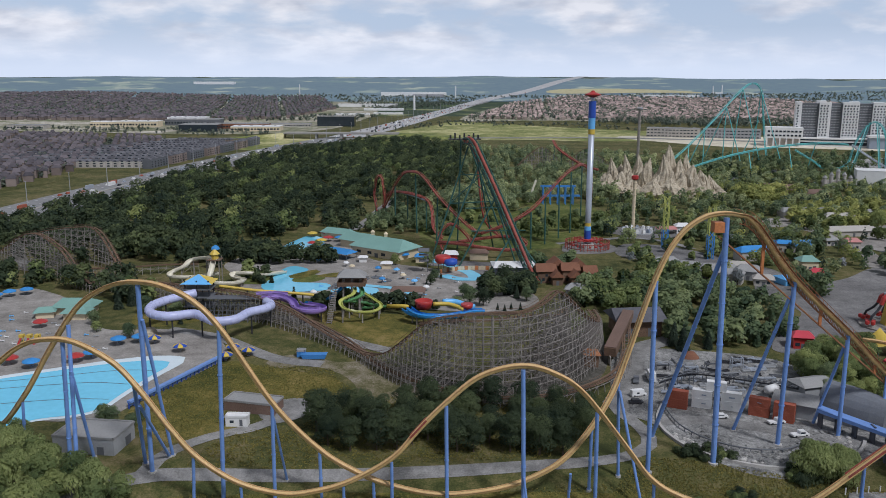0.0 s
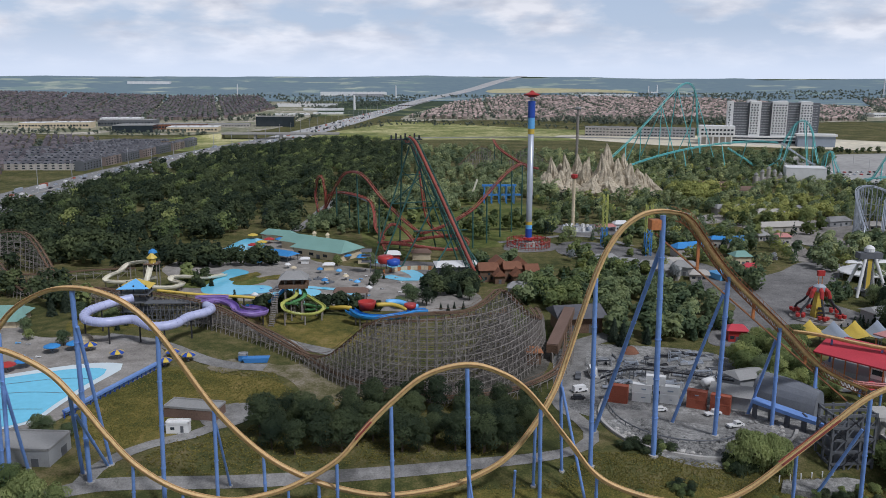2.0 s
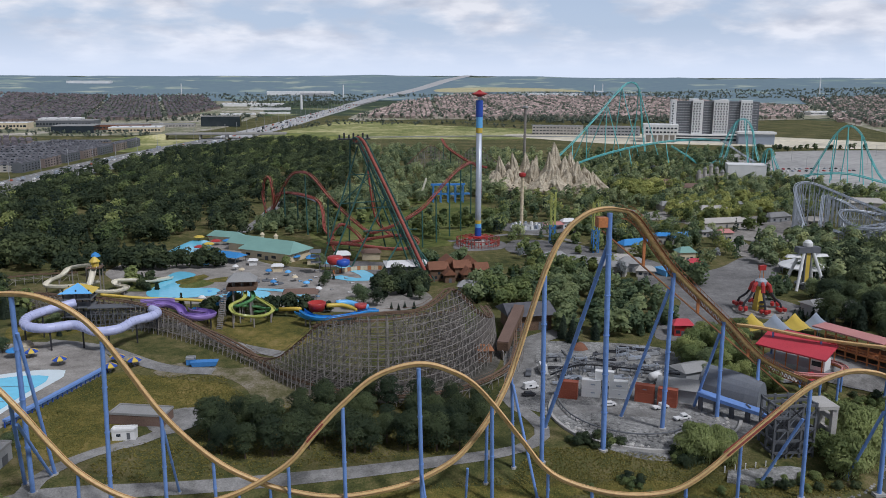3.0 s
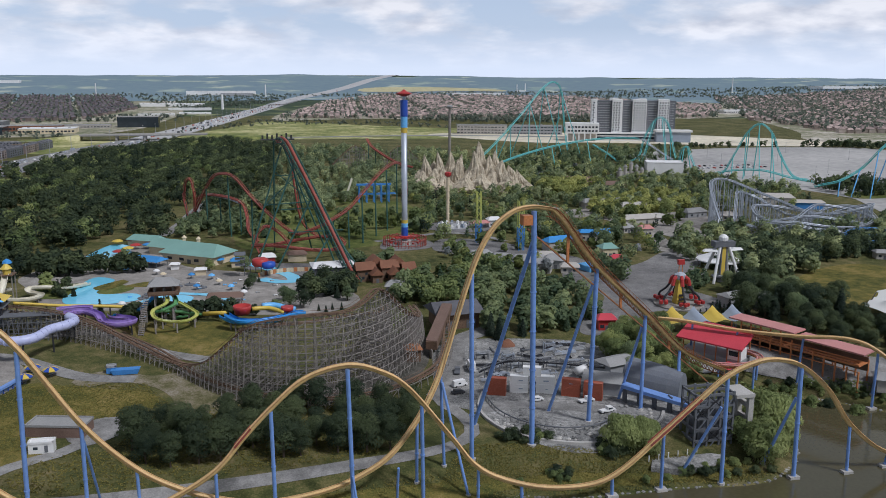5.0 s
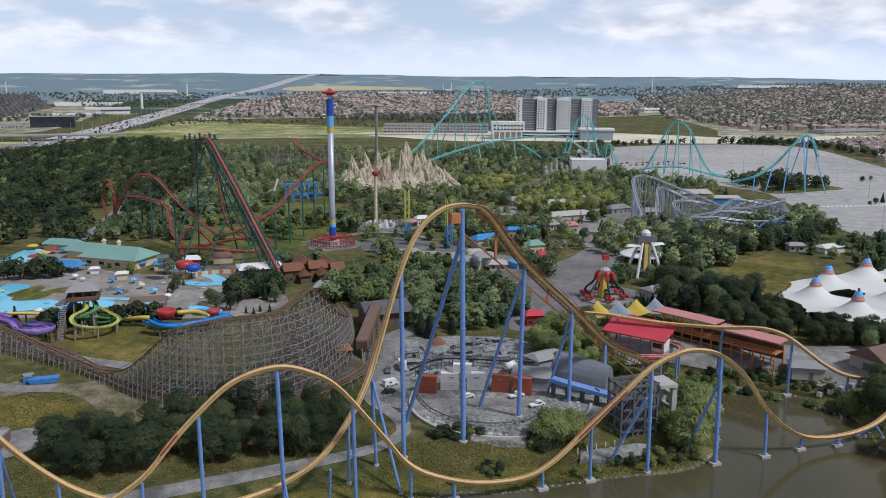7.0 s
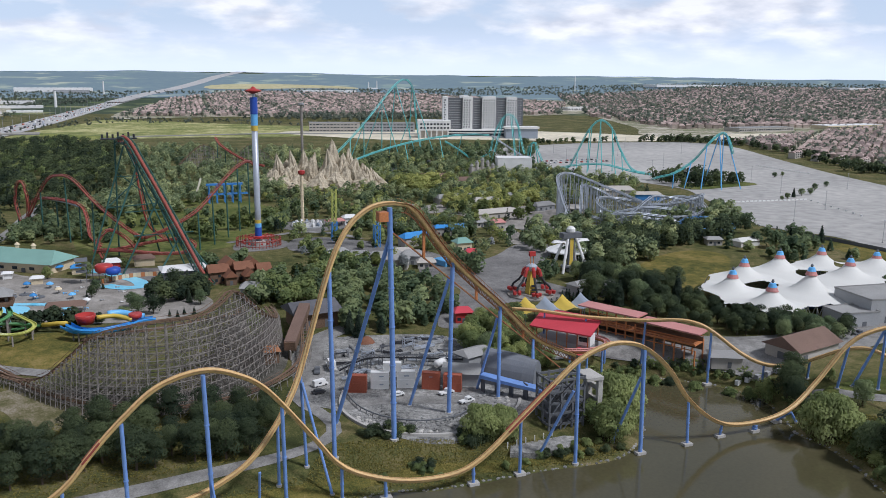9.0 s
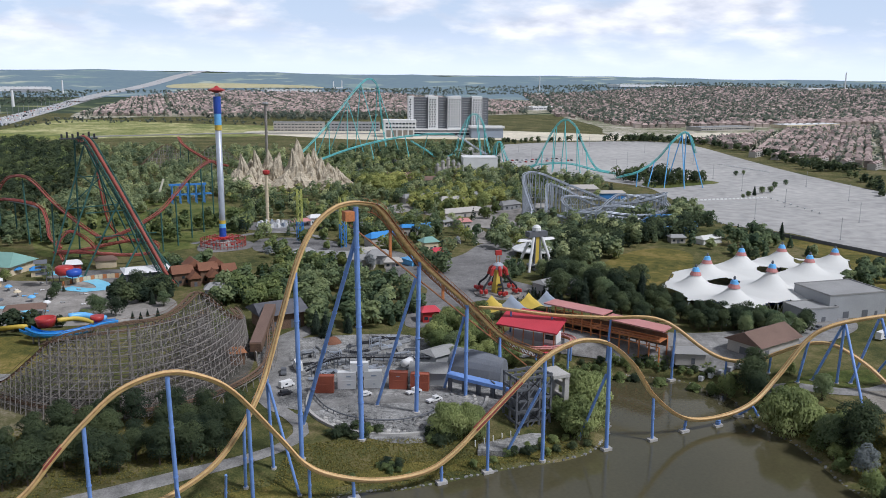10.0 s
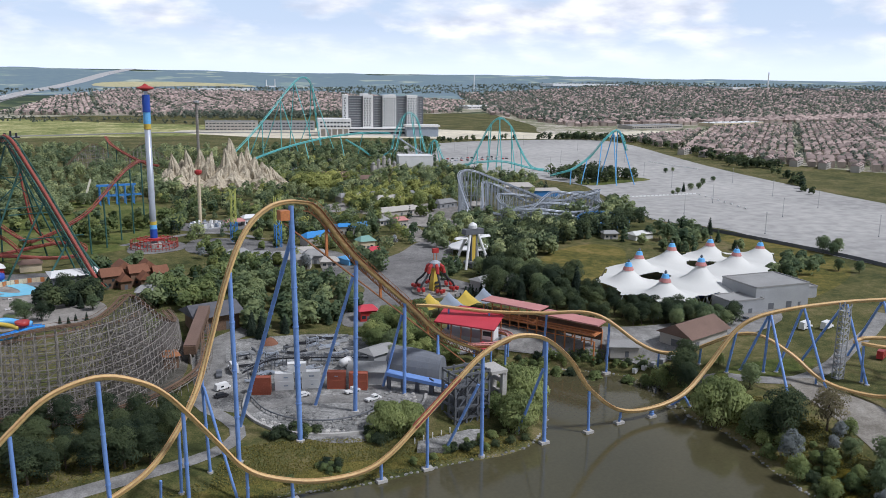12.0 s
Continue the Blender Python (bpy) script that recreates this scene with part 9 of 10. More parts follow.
# highway: barrier, lane lines, traffic standing still, lamps
hw = even(curve([(x, y, 0) for x, y in HIGHWAY], 10), 12)
rail_s, lane_s, car_s, lamp_s = Soup(), Soup(), Soup(), Soup()
rt = np.random.default_rng(3)
for k in range(len(hw) - 1):
    a, b = hw[k], hw[k + 1]
    d = (b - a).normalized(); n = Vector((-d.y, d.x, 0))
    a, b = Vector((a.x, a.y, g(a.x, a.y) + 0.5)), Vector((b.x, b.y, g(b.x, b.y) + 0.5))
    rail_s.beam(a + Vector((0, 0, 0.4)), b + Vector((0, 0, 0.4)), 0.6, 0.9)
    for u in (-24, -13, 13, 24):
        lane_s.beam(a + n * u, a + n * u + d * 4, 0.35, 0.06)
    for u in (-22, -18, -14, -10, -6, 6, 10, 14, 18, 22):
        if rt.random() < 0.15:
            L = 11 if rt.random() < 0.14 else 4.6
            p = a + n * u + d * float(rt.uniform(0, 10))
            rot = math.atan2(d.y, d.x)
            car_s.s = (0, 0, 1, 1, 2, 2, 3)[int(rt.integers(0, 7))]
            car_s.box(p.x, p.y, p.z - 0.1, L, 2.0, 0.9 if L < 6 else 3.2, rot)
            if L < 6:
                car_s.box(p.x, p.y, p.z + 0.8, 2.4, 1.7, 0.6, rot)
    if k % 5 == 0 and a.y < 3000:
        lamp_s.lathe(a.x, a.y, [(0.35, a.z), (0.2, a.z + 22), (0.8, a.z + 22.3), (0.3, a.z + 22.6)], 6)
tagged(new("median_barrier", rail_s.mesh("median_barrier", "concrete")), "long concrete median barrier of the highway", "barrier", kind="structure")
tagged(new("lane_marking", lane_s.mesh("lane_marking", "white")), "white lane markings on the highway", "markings", kind="structure")
tagged(new("highway_traffic", car_s.mesh("highway_traffic", ["white", "black", "silver", "container_red"])), "many small cars and trucks on the highway", "cars", kind="stuff")
tagged(new("highway_lamps", lamp_s.mesh("highway_lamps", "grey")), "tall grey highway lamp masts", "lamps", kind="stuff")

# ---- suburbs ----
def house_mesh(s, x, y, z, rot, w, d, h, rh, hip):
    s.s = 0
    s.box(x, y, z - 0.5, w, d, h + 0.5, rot)
    s.s = 1
    s.gable(x, y, z + h, w, d, rh, rot, 0.4, hip)
def suburb(name, poly, spacing, label, seed, turn=0.0, h=(6, 8.5), street=3, avoid=(), mats=("brick", "shingle")):
    """Houses in rows along streets, too many to count."""
    rs = np.random.default_rng(seed)
    s = Soup()
    xs, ys = [p[0] for p in poly], [p[1] for p in poly]
    cx, cy, R = sum(xs) / len(xs), sum(ys) / len(ys), max(max(xs) - min(xs), max(ys) - min(ys)) * 0.75
    c, sn = math.cos(turn), math.sin(turn)
    n = int(R / spacing)
    us, vs = np.meshgrid(np.arange(-n, n), np.arange(-n, n), indexing="ij")
    us, vs = us.ravel(), vs.ravel()
    u = us * spacing * 0.82 + np.where(us % 14 == 0, 7, 0) + rs.uniform(-1, 1, len(us))
    v = vs * spacing * 1.55 + 14 * np.sin(us * 0.06 + vs * 0.2) + rs.uniform(-1.2, 1.2, len(us))
    x, y = cx + u * c - v * sn, cy + u * sn + v * c
    ok = inside(poly, x, y) & (rs.random(len(x)) < 0.90) & (us % 14 != 0)
    for q in avoid:
        ok &= ~inside(q, x, y)
    x, y = x[ok], y[ok]
    z = land(x, y)
    for a, b, zz in zip(x, y, z):
        house_mesh(s, float(a), float(b), float(zz), turn + (1.57 if rs.random() < 0.4 else 0), spacing * 0.62 * rs.uniform(0.85, 1.15), spacing * 0.6, float(rs.uniform(*h)), float(rs.uniform(2.4, 3.8)), float(rs.uniform(0.3, 4)))
    ob = tagged(new(name, s.mesh(name, list(mats))), label, "houses", kind="stuff")
    return list(zip(x, y))
HWBUF = [(-420, 400), (-395, 700), (-330, 1040), (-260, 1330), (-140, 1900), (60, 2900), (330, 4400), (460, 4400), (190, 2900), (30, 2200), (-60, 1600), (-150, 1230), (-220, 900), (-240, 400)]
suburb("suburb_houses", [(-395, 735), (-620, 800), (-900, 1300), (-860, 1480), (-440, 1330), (-400, 1040)], 12.5, "brick suburb houses in close rows, darkened for cloud shade", 21, 0.35, mats=("brick_dark", "shingle_shaded"))
suburb("suburb_houses", [(-1700, 2000), (-700, 1900), (-380, 2000), (-330, 2700), (-480, 3300), (-1400, 3300), (-2300, 2900)], 15.5, "far suburb roofs in rows, darkened for cloud shade", 22, 0.2, mats=("brick_dark", "shingle_shaded"))
suburb("suburb_houses", [(60, 2050), (240, 1980), (560, 1960), (1100, 1900), (1500, 2500), (1200, 3100), (500, 3350), (250, 3000)], 16, "far brown suburb roofs in rows", 23, -0.1)
suburb("suburb_houses", [(1050, 1330), (1500, 1280), (1900, 1250), (2700, 1500), (3300, 2000), (2700, 2900), (1700, 2900), (1450, 2300), (1150, 1800)], 17, "far pinkish suburb roofs among trees", 24, -0.5)
suburb("suburb_houses", [(900, 1010), (850, 800), (840, 640), (900, 500), (1100, 420), (2300, 900), (2600, 1400), (1900, 1220), (1350, 1180)], 13.5, "brown suburb houses in curved rows", 25, -0.9)

# townhouse terraces by the highway, each row a thing
def terrace(x0, y0, x1, y1, n, wall="brick", h=9.0, depth=10, label="long terrace of grey-brown townhouses", roof="shingle"):
    a, b = Vector((x0, y0, 0)), Vector((x1, y1, 0))
    rot = math.atan2(b.y - a.y, b.x - a.x)
    L = (b - a).length / n
    t = thing("townhouse_row", x0, y0, g(x0, y0), label, "houses", "townhouse rows", rot)
    s, r, w = Soup(), Soup(), Soup()
    for k in range(n):
        s.box(L * (k + 0.5), 0, -0.5, L - 0.15, depth, h + 0.5 + 0.5 * (k % 2))
        r.gable(L * (k + 0.5), 0, h + 0.5 * (k % 2), L - 0.4, depth, 2.4, 0, 0.2, 0.6)
        for q in range(3):
            w.box(L * (k + 0.5), -depth / 2 - 0.05, 1.4 + q * 2.7, L * 0.4, 0.12, 1.4); w.box(L * (k + 0.5), depth / 2 + 0.05, 1.4 + q * 2.7, L * 0.4, 0.12, 1.4)
    tagged(part("wall", s, wall, t), kind="stuff"); tagged(part("roof", r, roof, t), kind="stuff"); tagged(part("window", w, "glass_dark", t), kind="stuff")
for k in range(11):
    terrace(-330 + k * 3.5 - 20 * (k > 8), 930 + k * 32, -560 + k * 16, 925 + k * 34, 30 - k, ("stucco", "brick_dark", "brick_dark")[k % 3], 7.0, roof="roof_slate")
for k in range(7):
    terrace(-326 + k * 6.8, 915 + k * 50, -321 + k * 6.8, 957 + k * 50, 6, "brick_dark" if k % 2 else "grey_dark", 10, roof="roof_slate", label="short terrace of dark and pale townhouses along the highway")
for k, (x, y) in enumerate(((812, 800), (814, 765), (817, 735), (820, 705), (824, 672), (830, 640), (836, 606), (842, 570))):
    terrace(x, y, x + 26, y + 12, 4, "stucco", 7, 9, "row of pale gabled houses beyond the lot", "shingle")

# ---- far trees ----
woods("far_trees", [(-1700, 2000), (-380, 2000), (-330, 2700), (-480, 3300), (-2300, 2900)], 2400, "street trees among far houses", (8, 13), "leaf_far_haze", 9, 3.4, seed=31)
woods("far_trees", [(60, 2000), (1100, 1850), (1500, 2500), (1200, 3100), (500, 3350), (250, 3000)], 2600, "street trees among far houses", (9, 14), "leaf_far_haze", 9, 3.2, seed=32)
woods("far_trees", [(1050, 1330), (2700, 1500), (3300, 2000), (2700, 2900), (1700, 2900), (1150, 1800)], 6500, "green street trees among far houses", (10, 15), "leaf_far_haze", 9, 3.4, seed=33)
woods("far_trees", [(900, 1010), (840, 640), (900, 500), (2300, 900), (2600, 1400), (1350, 1180)], 2600, "street trees among houses", (8, 13), "leaf_far_haze", 14, 2.0, seed=34)
woods("far_trees", [(300, 1860), (560, 1700), (760, 1700), (900, 1900), (500, 2000)], 320, "belt of light green trees beyond the meadow", (8, 13), "leaf_far_haze", 20, 2.4, seed=35)
woods("far_trees", [(-395, 735), (-620, 800), (-900, 1300), (-440, 1330), (-400, 1040)], 800, "garden trees in the suburb", (5, 9), "leaf_far_haze", 24, 1.6, seed=36)
woods("far_trees", [(-600, 1900), (-160, 1900), (-160, 2150), (-600, 2150)], 200, "trees round car parks", (6, 10), "leaf_far_haze", 14, 2.6, seed=37)
woods("lot_trees", [(742, 640), (850, 830), (880, 1010), (770, 1080), (870, 1090), (905, 1000), (840, 780), (790, 620)], 130, "dark trees along the edge of the lot", (7, 12), "leaf", 60, 1.6, seed=41)
woods("lot_trees", [(640, 470), (735, 560), (745, 600), (720, 560), (650, 500)], 24, "dark shrubs beyond the lot", (5, 9), "leaf", 60, 1.4, seed=42)
woods("lot_trees", [(495, 605), (520, 612), (580, 622), (572, 655), (545, 690), (500, 680)], 90, "mixed trees under the teal hill", (8, 14), "leaf", 90, 1.2, seed=43, conifers=0.4)
woods("lot_trees", [(800, 1090), (600, 1120), (560, 1080), (480, 1040), (560, 1060), (700, 1092)], 26, "row of trees at the far end of the lot", (6, 10), "leaf", 50, 1.6, seed=44)

# ---- parking lot fittings ----
for k, (x, y) in enumerate(((457, 442), (448, 361), (516, 402), (508, 321), (521, 474), (560, 560), (600, 640), (600, 480), (580, 420), (640, 560), (540, 720), (600, 780), (680, 760), (520, 860), (620, 900), (720, 900), (560, 960), (700, 1000))):
    single("lot_lamp", Soup().lathe(x, y, [(0.5, 0.1), (0.5, 0.9), (0.16, 1.0), (0.12, 14), (0.6, 14.2), (0.3, 14.5)], 8), "grey", "tall thin parking lot lamp post", "lamp post", "lot lamps")
def barriers(a, b, n):
    for k in range(n):
        u = (k + 0.5) / n
        x, y = a[0] + (b[0] - a[0]) * u, a[1] + (b[1] - a[1]) * u
        rot = math.atan2(b[1] - a[1], b[0] - a[0])
        s = Soup().box(x, y, g(x, y) + 0.2, 2.6, 0.7, 0.4, rot).box(x, y, g(x, y) + 0.6, 2.6, 0.4, 0.6, rot)
        single("road_barrier", s, "barrier", "white moulded road barrier on the lot", "barrier", "lot barriers")
barriers((462, 530), (548, 518), 22); barriers((548, 517), (520, 436), 8); barriers((704, 745), (698, 660), 22); barriers((434, 480), (418, 432), 8)
for k in range(26):
    x, y = 480 + (k % 13) * 7 + float(rt.uniform(-1, 1)), 840 + (k // 13) * 22 + float(rt.uniform(-1, 1))
    vehicle(x, y, 1.57, ("black", "white", "silver", "red")[k % 4], ("black", "white", "silver", "red")[k % 4] + " car parked on the big lot", "car")

# ---- single trees of the park ----
plant([(-36, 216), (40, 214), (46, 224), (44, 244), (10, 250), (-24, 246), (-40, 232)], 46, ["broad_a", "broad_c"], (0.62, 0.85), 4.6, "trees by the service road", 51)
plant([(-125, 190), (-104, 186), (-84, 190), (-80, 198), (-104, 204), (-118, 222), (-128, 222)], 22, ["broad_d", "broad_e", "willow"], (0.7, 0.95), 4.2, "trees by the pump house", 52)
plant([(-96, 228), (-90, 236), (-98, 240), (-104, 236)], 4, ["broad_b"], (0.4, 0.55), 2.5, "bushes by the pool wall", 53)
for k, x, y, s in (("willow", 99, 206, 0.85), ("willow", 106, 205, 0.78), ("willow", 140, 198, 0.95), ("broad_d", 136, 196, 1.2), ("willow", 147, 205, 1.2), ("broad_d", 136, 204, 0.8),
                   ("willow", 201, 171, 1.25), ("broad_a", 204, 150, 1.1), ("broad_b", 200, 156, 0.95), ("silver", 196, 141, 1.2), ("brown", 214, 143, 1.0), ("broad_e", 206, 158, 0.7), ("shrub", 199, 160, 1.4), ("broad_b", 219, 176, 0.75), ("broad_d", 190, 134, 0.8), ("shrub", 194, 147, 1.2), ("broad_c", 217, 203, 0.8), ("broad_a", 211, 199, 0.95), ("broad_d", 206, 204, 0.9), ("broad_a", 208, 192, 0.75), ("broad_d", 203, 208, 0.6), ("shrub", 200, 214, 1.2), ("shrub", 192, 223, 1.3), ("shrub_dark", 186, 230, 1.1), ("broad_d", 178, 236, 0.6), ("shrub", 182, 233, 1.2), ("broad_d", 226, 196, 0.5)):
    tree(k, x, y, s, group="lakeside trees")
    PLANTED.append((x, y, 1))
plant([(196, 100), (215, 118), (226, 140), (214, 150), (202, 130), (190, 112)], 14, ["broad_d", "broad_b", "shrub", "silver"], (0.5, 0.9), 3.5, "lakeside trees", 54)
plant([(100, 192), (126, 190), (140, 190), (136, 196), (110, 196)], 16, ["shrub", "shrub_dark"], (0.5, 0.8), 1.6, "shore shrubs", 55)
plant([(64, 194), (92, 190), (92, 193), (66, 197)], 2, ["shrub"], (0.4, 0.7), 1.6, "shore shrubs", 56)
plant([(84, 302), (108, 300), (126, 296), (140, 318), (142, 350), (136, 384), (120, 394), (98, 394), (84, 384), (84, 350), (92, 330)], 88, ["broad_a", "broad_b", "conifer_a", "conifer_b", "broad_c", "conifer_a"], (0.55, 0.85), 3.4, "trees behind the lift", 57)
plant([(58, 345), (70, 352), (86, 384), (92, 396), (78, 390), (60, 380)], 16, ["broad_a", "broad_b", "broad_e", "conifer_a"], (0.6, 0.9), 3.6, "trees behind the station", 58)
plant([(124, 248), (140, 252), (150, 262), (156, 290), (140, 292), (128, 286), (122, 270)], 34, ["broad_d", "broad_e", "broad_b"], (0.6, 0.85), 3.2, "trees beside the lift", 59)
plant([(200, 306), (215, 296), (240, 290), (246, 300), (236, 312), (240, 345), (218, 350), (212, 330)], 36, ["broad_a", "broad_c", "broad_b", "conifer_a"], (0.75, 1.05), 3.6, "trees behind the queue shelter", 60)
plant([(208, 262), (228, 242), (252, 240), (262, 250), (244, 262), (242, 290), (222, 290), (202, 284)], 40, ["broad_a", "broad_c"], (0.5, 0.66), 3.4, "dark trees beside the theatre", 61)
plant([(250, 226), (276, 224), (266, 242), (252, 244), (240, 232)], 14, ["broad_a", "broad_b"], (0.6, 0.8), 3.4, "dark trees beside the theatre", 62)
plant([(176, 300), (204, 300), (206, 312), (196, 322), (192, 312)], 18, ["conifer_b"], (0.5, 0.8), 1.8, "small conifers by the sails", 63)
plant([(195, 345), (214, 350), (216, 368), (200, 362)], 10, ["conifer_a", "conifer_b"], (0.7, 0.9), 2.8, "conifers by the pendulum ride", 64)
plant([(170, 372), (188, 380), (184, 402), (168, 396)], 10, ["conifer_a", "conifer_b", "broad_b"], (0.6, 0.85), 3, "trees on the midway island", 65)
plant([(340, 330), (372, 318), (395, 330), (408, 385), (380, 395), (340, 380), (335, 350)], 24, ["broad_a", "broad_b", "conifer_a"], (0.6, 0.9), 4.5, "trees behind the tents", 66)
plant([(345, 262), (385, 270), (398, 290), (385, 305), (370, 285), (345, 275)], 14, ["broad_b", "broad_a"], (0.5, 0.75), 4, "trees by the stage house", 67)
for x, y, s in ((389, 389, 0.75), (393, 381, 0.8), (414, 377, 0.85), (549, 534, 0.6), (553, 538, 0.6)):
    tree("conifer_a", x, y, s, group="lot conifers")
for x, y, s in ((407, 381, 0.6), (526, 524, 0.35), (535, 527, 0.5), (562, 538, 0.6), (575, 541, 0.55), (600, 560, 0.6), (630, 575, 0.5), (640, 650, 0.5), (655, 655, 0.45), (430, 305, 0.9), (437, 300, 0.8), (428, 297, 0.7), (402, 262, 0.6), (396, 270, 0.6)):
    tree("broad_b", x, y, s, group="lot trees")
plant([(405, 430), (420, 450), (434, 484), (450, 500), (446, 510), (424, 490), (402, 460)], 18, ["broad_a", "conifer_a", "broad_b"], (0.6, 0.85), 3.6, "trees by the lot fence", 68)
plant([(-110, 404), (-96, 396), (-84, 398), (-82, 408), (-100, 420), (-112, 432), (-118, 424)], 12, ["broad_b", "conifer_b", "broad_d"], (0.35, 0.6), 3, "garden trees in the water park", 69)
plant([(-112, 452), (-84, 450), (-76, 460), (-92, 470), (-110, 466)], 16, ["conifer_b", "broad_b"], (0.6, 0.85), 2.8, "conifers by the splash pool", 70)
plant([(-140, 425), (-115, 432), (-112, 452), (-100, 490), (-135, 480), (-150, 450)], 26, ["broad_b", "conifer_a", "broad_a"], (0.6, 0.9), 3.6, "trees behind the cream slides", 71)
for k, x, y, s in (("conifer_b", -66, 357, 1.0), ("conifer_b", -63, 448, 0.7), ("conifer_b", -1, 410, 0.4), ("broad_b", -4, 404, 0.55), ("broad_a", -6, 396, 0.4), ("conifer_b", -8, 392, 0.4), ("broad_b", 12, 360, 0.75), ("broad_a", 18, 358, 0.6), ("broad_b", 6, 354, 0.5), ("broad_b", 10, 372, 0.6), ("broad_d", -138, 318, 0.5), ("broad_b", -122, 310, 0.55), ("broad_b", -143, 328, 0.55), ("conifer_b", -142, 352, 0.9), ("conifer_a", -138, 358, 0.8), ("broad_b", -128, 345, 0.7),
                   ("conifer_b", 24, 352, 0.35), ("conifer_b", 27, 350, 0.35), ("conifer_b", 30, 353, 0.35), ("conifer_b", 34, 352, 0.4), ("broad_b", 38, 366, 0.6), ("conifer_a", 34, 372, 0.5), ("broad_a", 30, 392, 0.8), ("conifer_a", 26, 388, 0.7), ("broad_b", 33, 384, 0.7), ("broad_d", -26, 440, 0.7), ("broad_b", -8, 436, 0.7), ("broad_d", 10, 452, 0.6), ("conifer_a", 90, 298, 0.8), ("conifer_a", 88, 304, 0.75), ("conifer_b", 100, 300, 0.8)):
    tree(k, x, y, s, group="water park trees")
plant([(-215, 380), (-196, 388), (-170, 385), (-150, 365), (-132, 350), (-128, 365), (-150, 395), (-190, 405), (-240, 410), (-245, 385)], 44, ["broad_a", "broad_b", "conifer_a", "broad_e"], (0.6, 0.95), 4.2, "trees behind the pool office", 72)
plant([(-300, 400), (-240, 405), (-190, 430), (-180, 445), (-230, 448), (-300, 440)], 30, ["broad_a", "broad_b", "broad_e"], (0.7, 1.0), 5, "trees round the old coaster", 73)
plant([(40, 540), (96, 508), (112, 520), (100, 620), (60, 640)], 14, ["broad_b", "broad_e", "broad_a"], (0.6, 0.8), 7, "lawn trees", 74)
plant([(104, 505), (126, 512), (150, 505), (170, 470), (200, 440), (230, 450), (238, 480), (190, 560), (168, 570), (140, 512)], 44, ["broad_b", "broad_a", "conifer_a", "broad_e"], (0.55, 0.85), 4.5, "park trees", 75)
plant([(236, 470), (262, 500), (290, 520), (300, 560), (270, 600), (240, 580), (224, 530)], 36, ["broad_b", "broad_e", "broad_a", "silver"], (0.55, 0.85), 5, "park trees", 76)
tree("broad_e", 290, 548, 1.15, group="park trees")
tree("silver", 145, 398, 1.0, group="park trees"); tree("silver", 137, 395, 0.9, group="park trees")

# weeds and tufts on the rough grass, too many to count
def tufts(name, poly, n, size, material, label, seed):
    rs = np.random.default_rng(seed)
    xs, ys = np.array([p[0] for p in poly]), np.array([p[1] for p in poly])
    p = np.c_[rs.uniform(xs.min(), xs.max(), n * 4), rs.uniform(ys.min(), ys.max(), n * 4)]
    p = p[inside(poly, p[:, 0], p[:, 1])][:n]
    p = p[lake_side(p[:, 0], p[:, 1]) > 0.6]
    z = land(p[:, 0], p[:, 1])
    out = []
    for (x, y), h in zip(p, z):
        v, nn, tt = leaf_cloud([(0, 0, size * 0.3)], [size * 0.6], 7, size * 0.45, rs, tree_tone=rs.normal(0, 0.15))
        out.append((v + np.array([x, y, h]), nn, tt))
    v, nn, tt = (np.concatenate([o[k] for o in out]) for k in range(3))
    tagged(new(name, quad_mesh(name, v, material, nn, tt)), label, "weeds", kind="stuff")
tufts("weeds", [(-98, 243), (-80, 284), (-40, 281), (-30, 262), (-44, 256), (-60, 250), (-76, 222)], 4200, 0.42, "weed", "rough weeds on the dry bank", 81)
tufts("weeds", [(-70, 209), (-42, 208), (0, 211), (30, 213), (36, 250), (10, 262), (-36, 252), (-42, 236), (-64, 228)], 5200, 0.45, "weed", "rough weeds round the thicket", 82)
tufts("weeds", [(-110, 186), (150, 183), (130, 197), (100, 197), (60, 204), (0, 200), (-70, 199)], 6500, 0.4, "weed", "weeds on the lake bank", 83)
tufts("shore_reeds", [(150, 192), (158, 205), (170, 240), (186, 241), (210, 224), (212, 205), (205, 188), (202, 165), (196, 140), (204, 140), (212, 170), (218, 200), (214, 228), (190, 246), (164, 248), (150, 210)], 1300, 1.0, "leaf_light", "green scrub along the shore", 84)
plant([(40, 425), (60, 422), (76, 430), (70, 446), (46, 446)], 14, ["broad_b", "broad_e", "conifer_a"], (0.5, 0.75), 4, "trees behind the lodges", 77)
plant([(88, 408), (110, 404), (140, 404), (142, 416), (112, 428), (92, 430)], 20, ["broad_b", "broad_e", "broad_a", "silver"], (0.5, 0.75), 4, "trees behind the lift", 78)
plant([(40, 500), (64, 496), (76, 520), (70, 560), (50, 560)], 12, ["broad_d", "broad_b", "broad_e"], (0.6, 0.9), 6, "lawn trees", 79)
plant([(-125, 462), (-96, 458), (-88, 462), (-90, 468), (-124, 474)], 16, ["conifer_a", "conifer_b"], (0.7, 1.0), 3, "conifer hedge in the water park", 85)
plant([(-112, 440), (-60, 442), (-58, 446), (-112, 445)], 26, ["shrub_dark"], (0.7, 0.9), 2, "clipped hedge in the water park", 86)
plant([(106, 440), (128, 432), (150, 424), (176, 412), (196, 420), (206, 440), (196, 470), (160, 500), (128, 500), (112, 480)], 34, ["broad_e", "broad_d", "broad_b", "conifer_b", "silver"], (0.4, 0.65), 4.5, "trees among the small rides", 87)
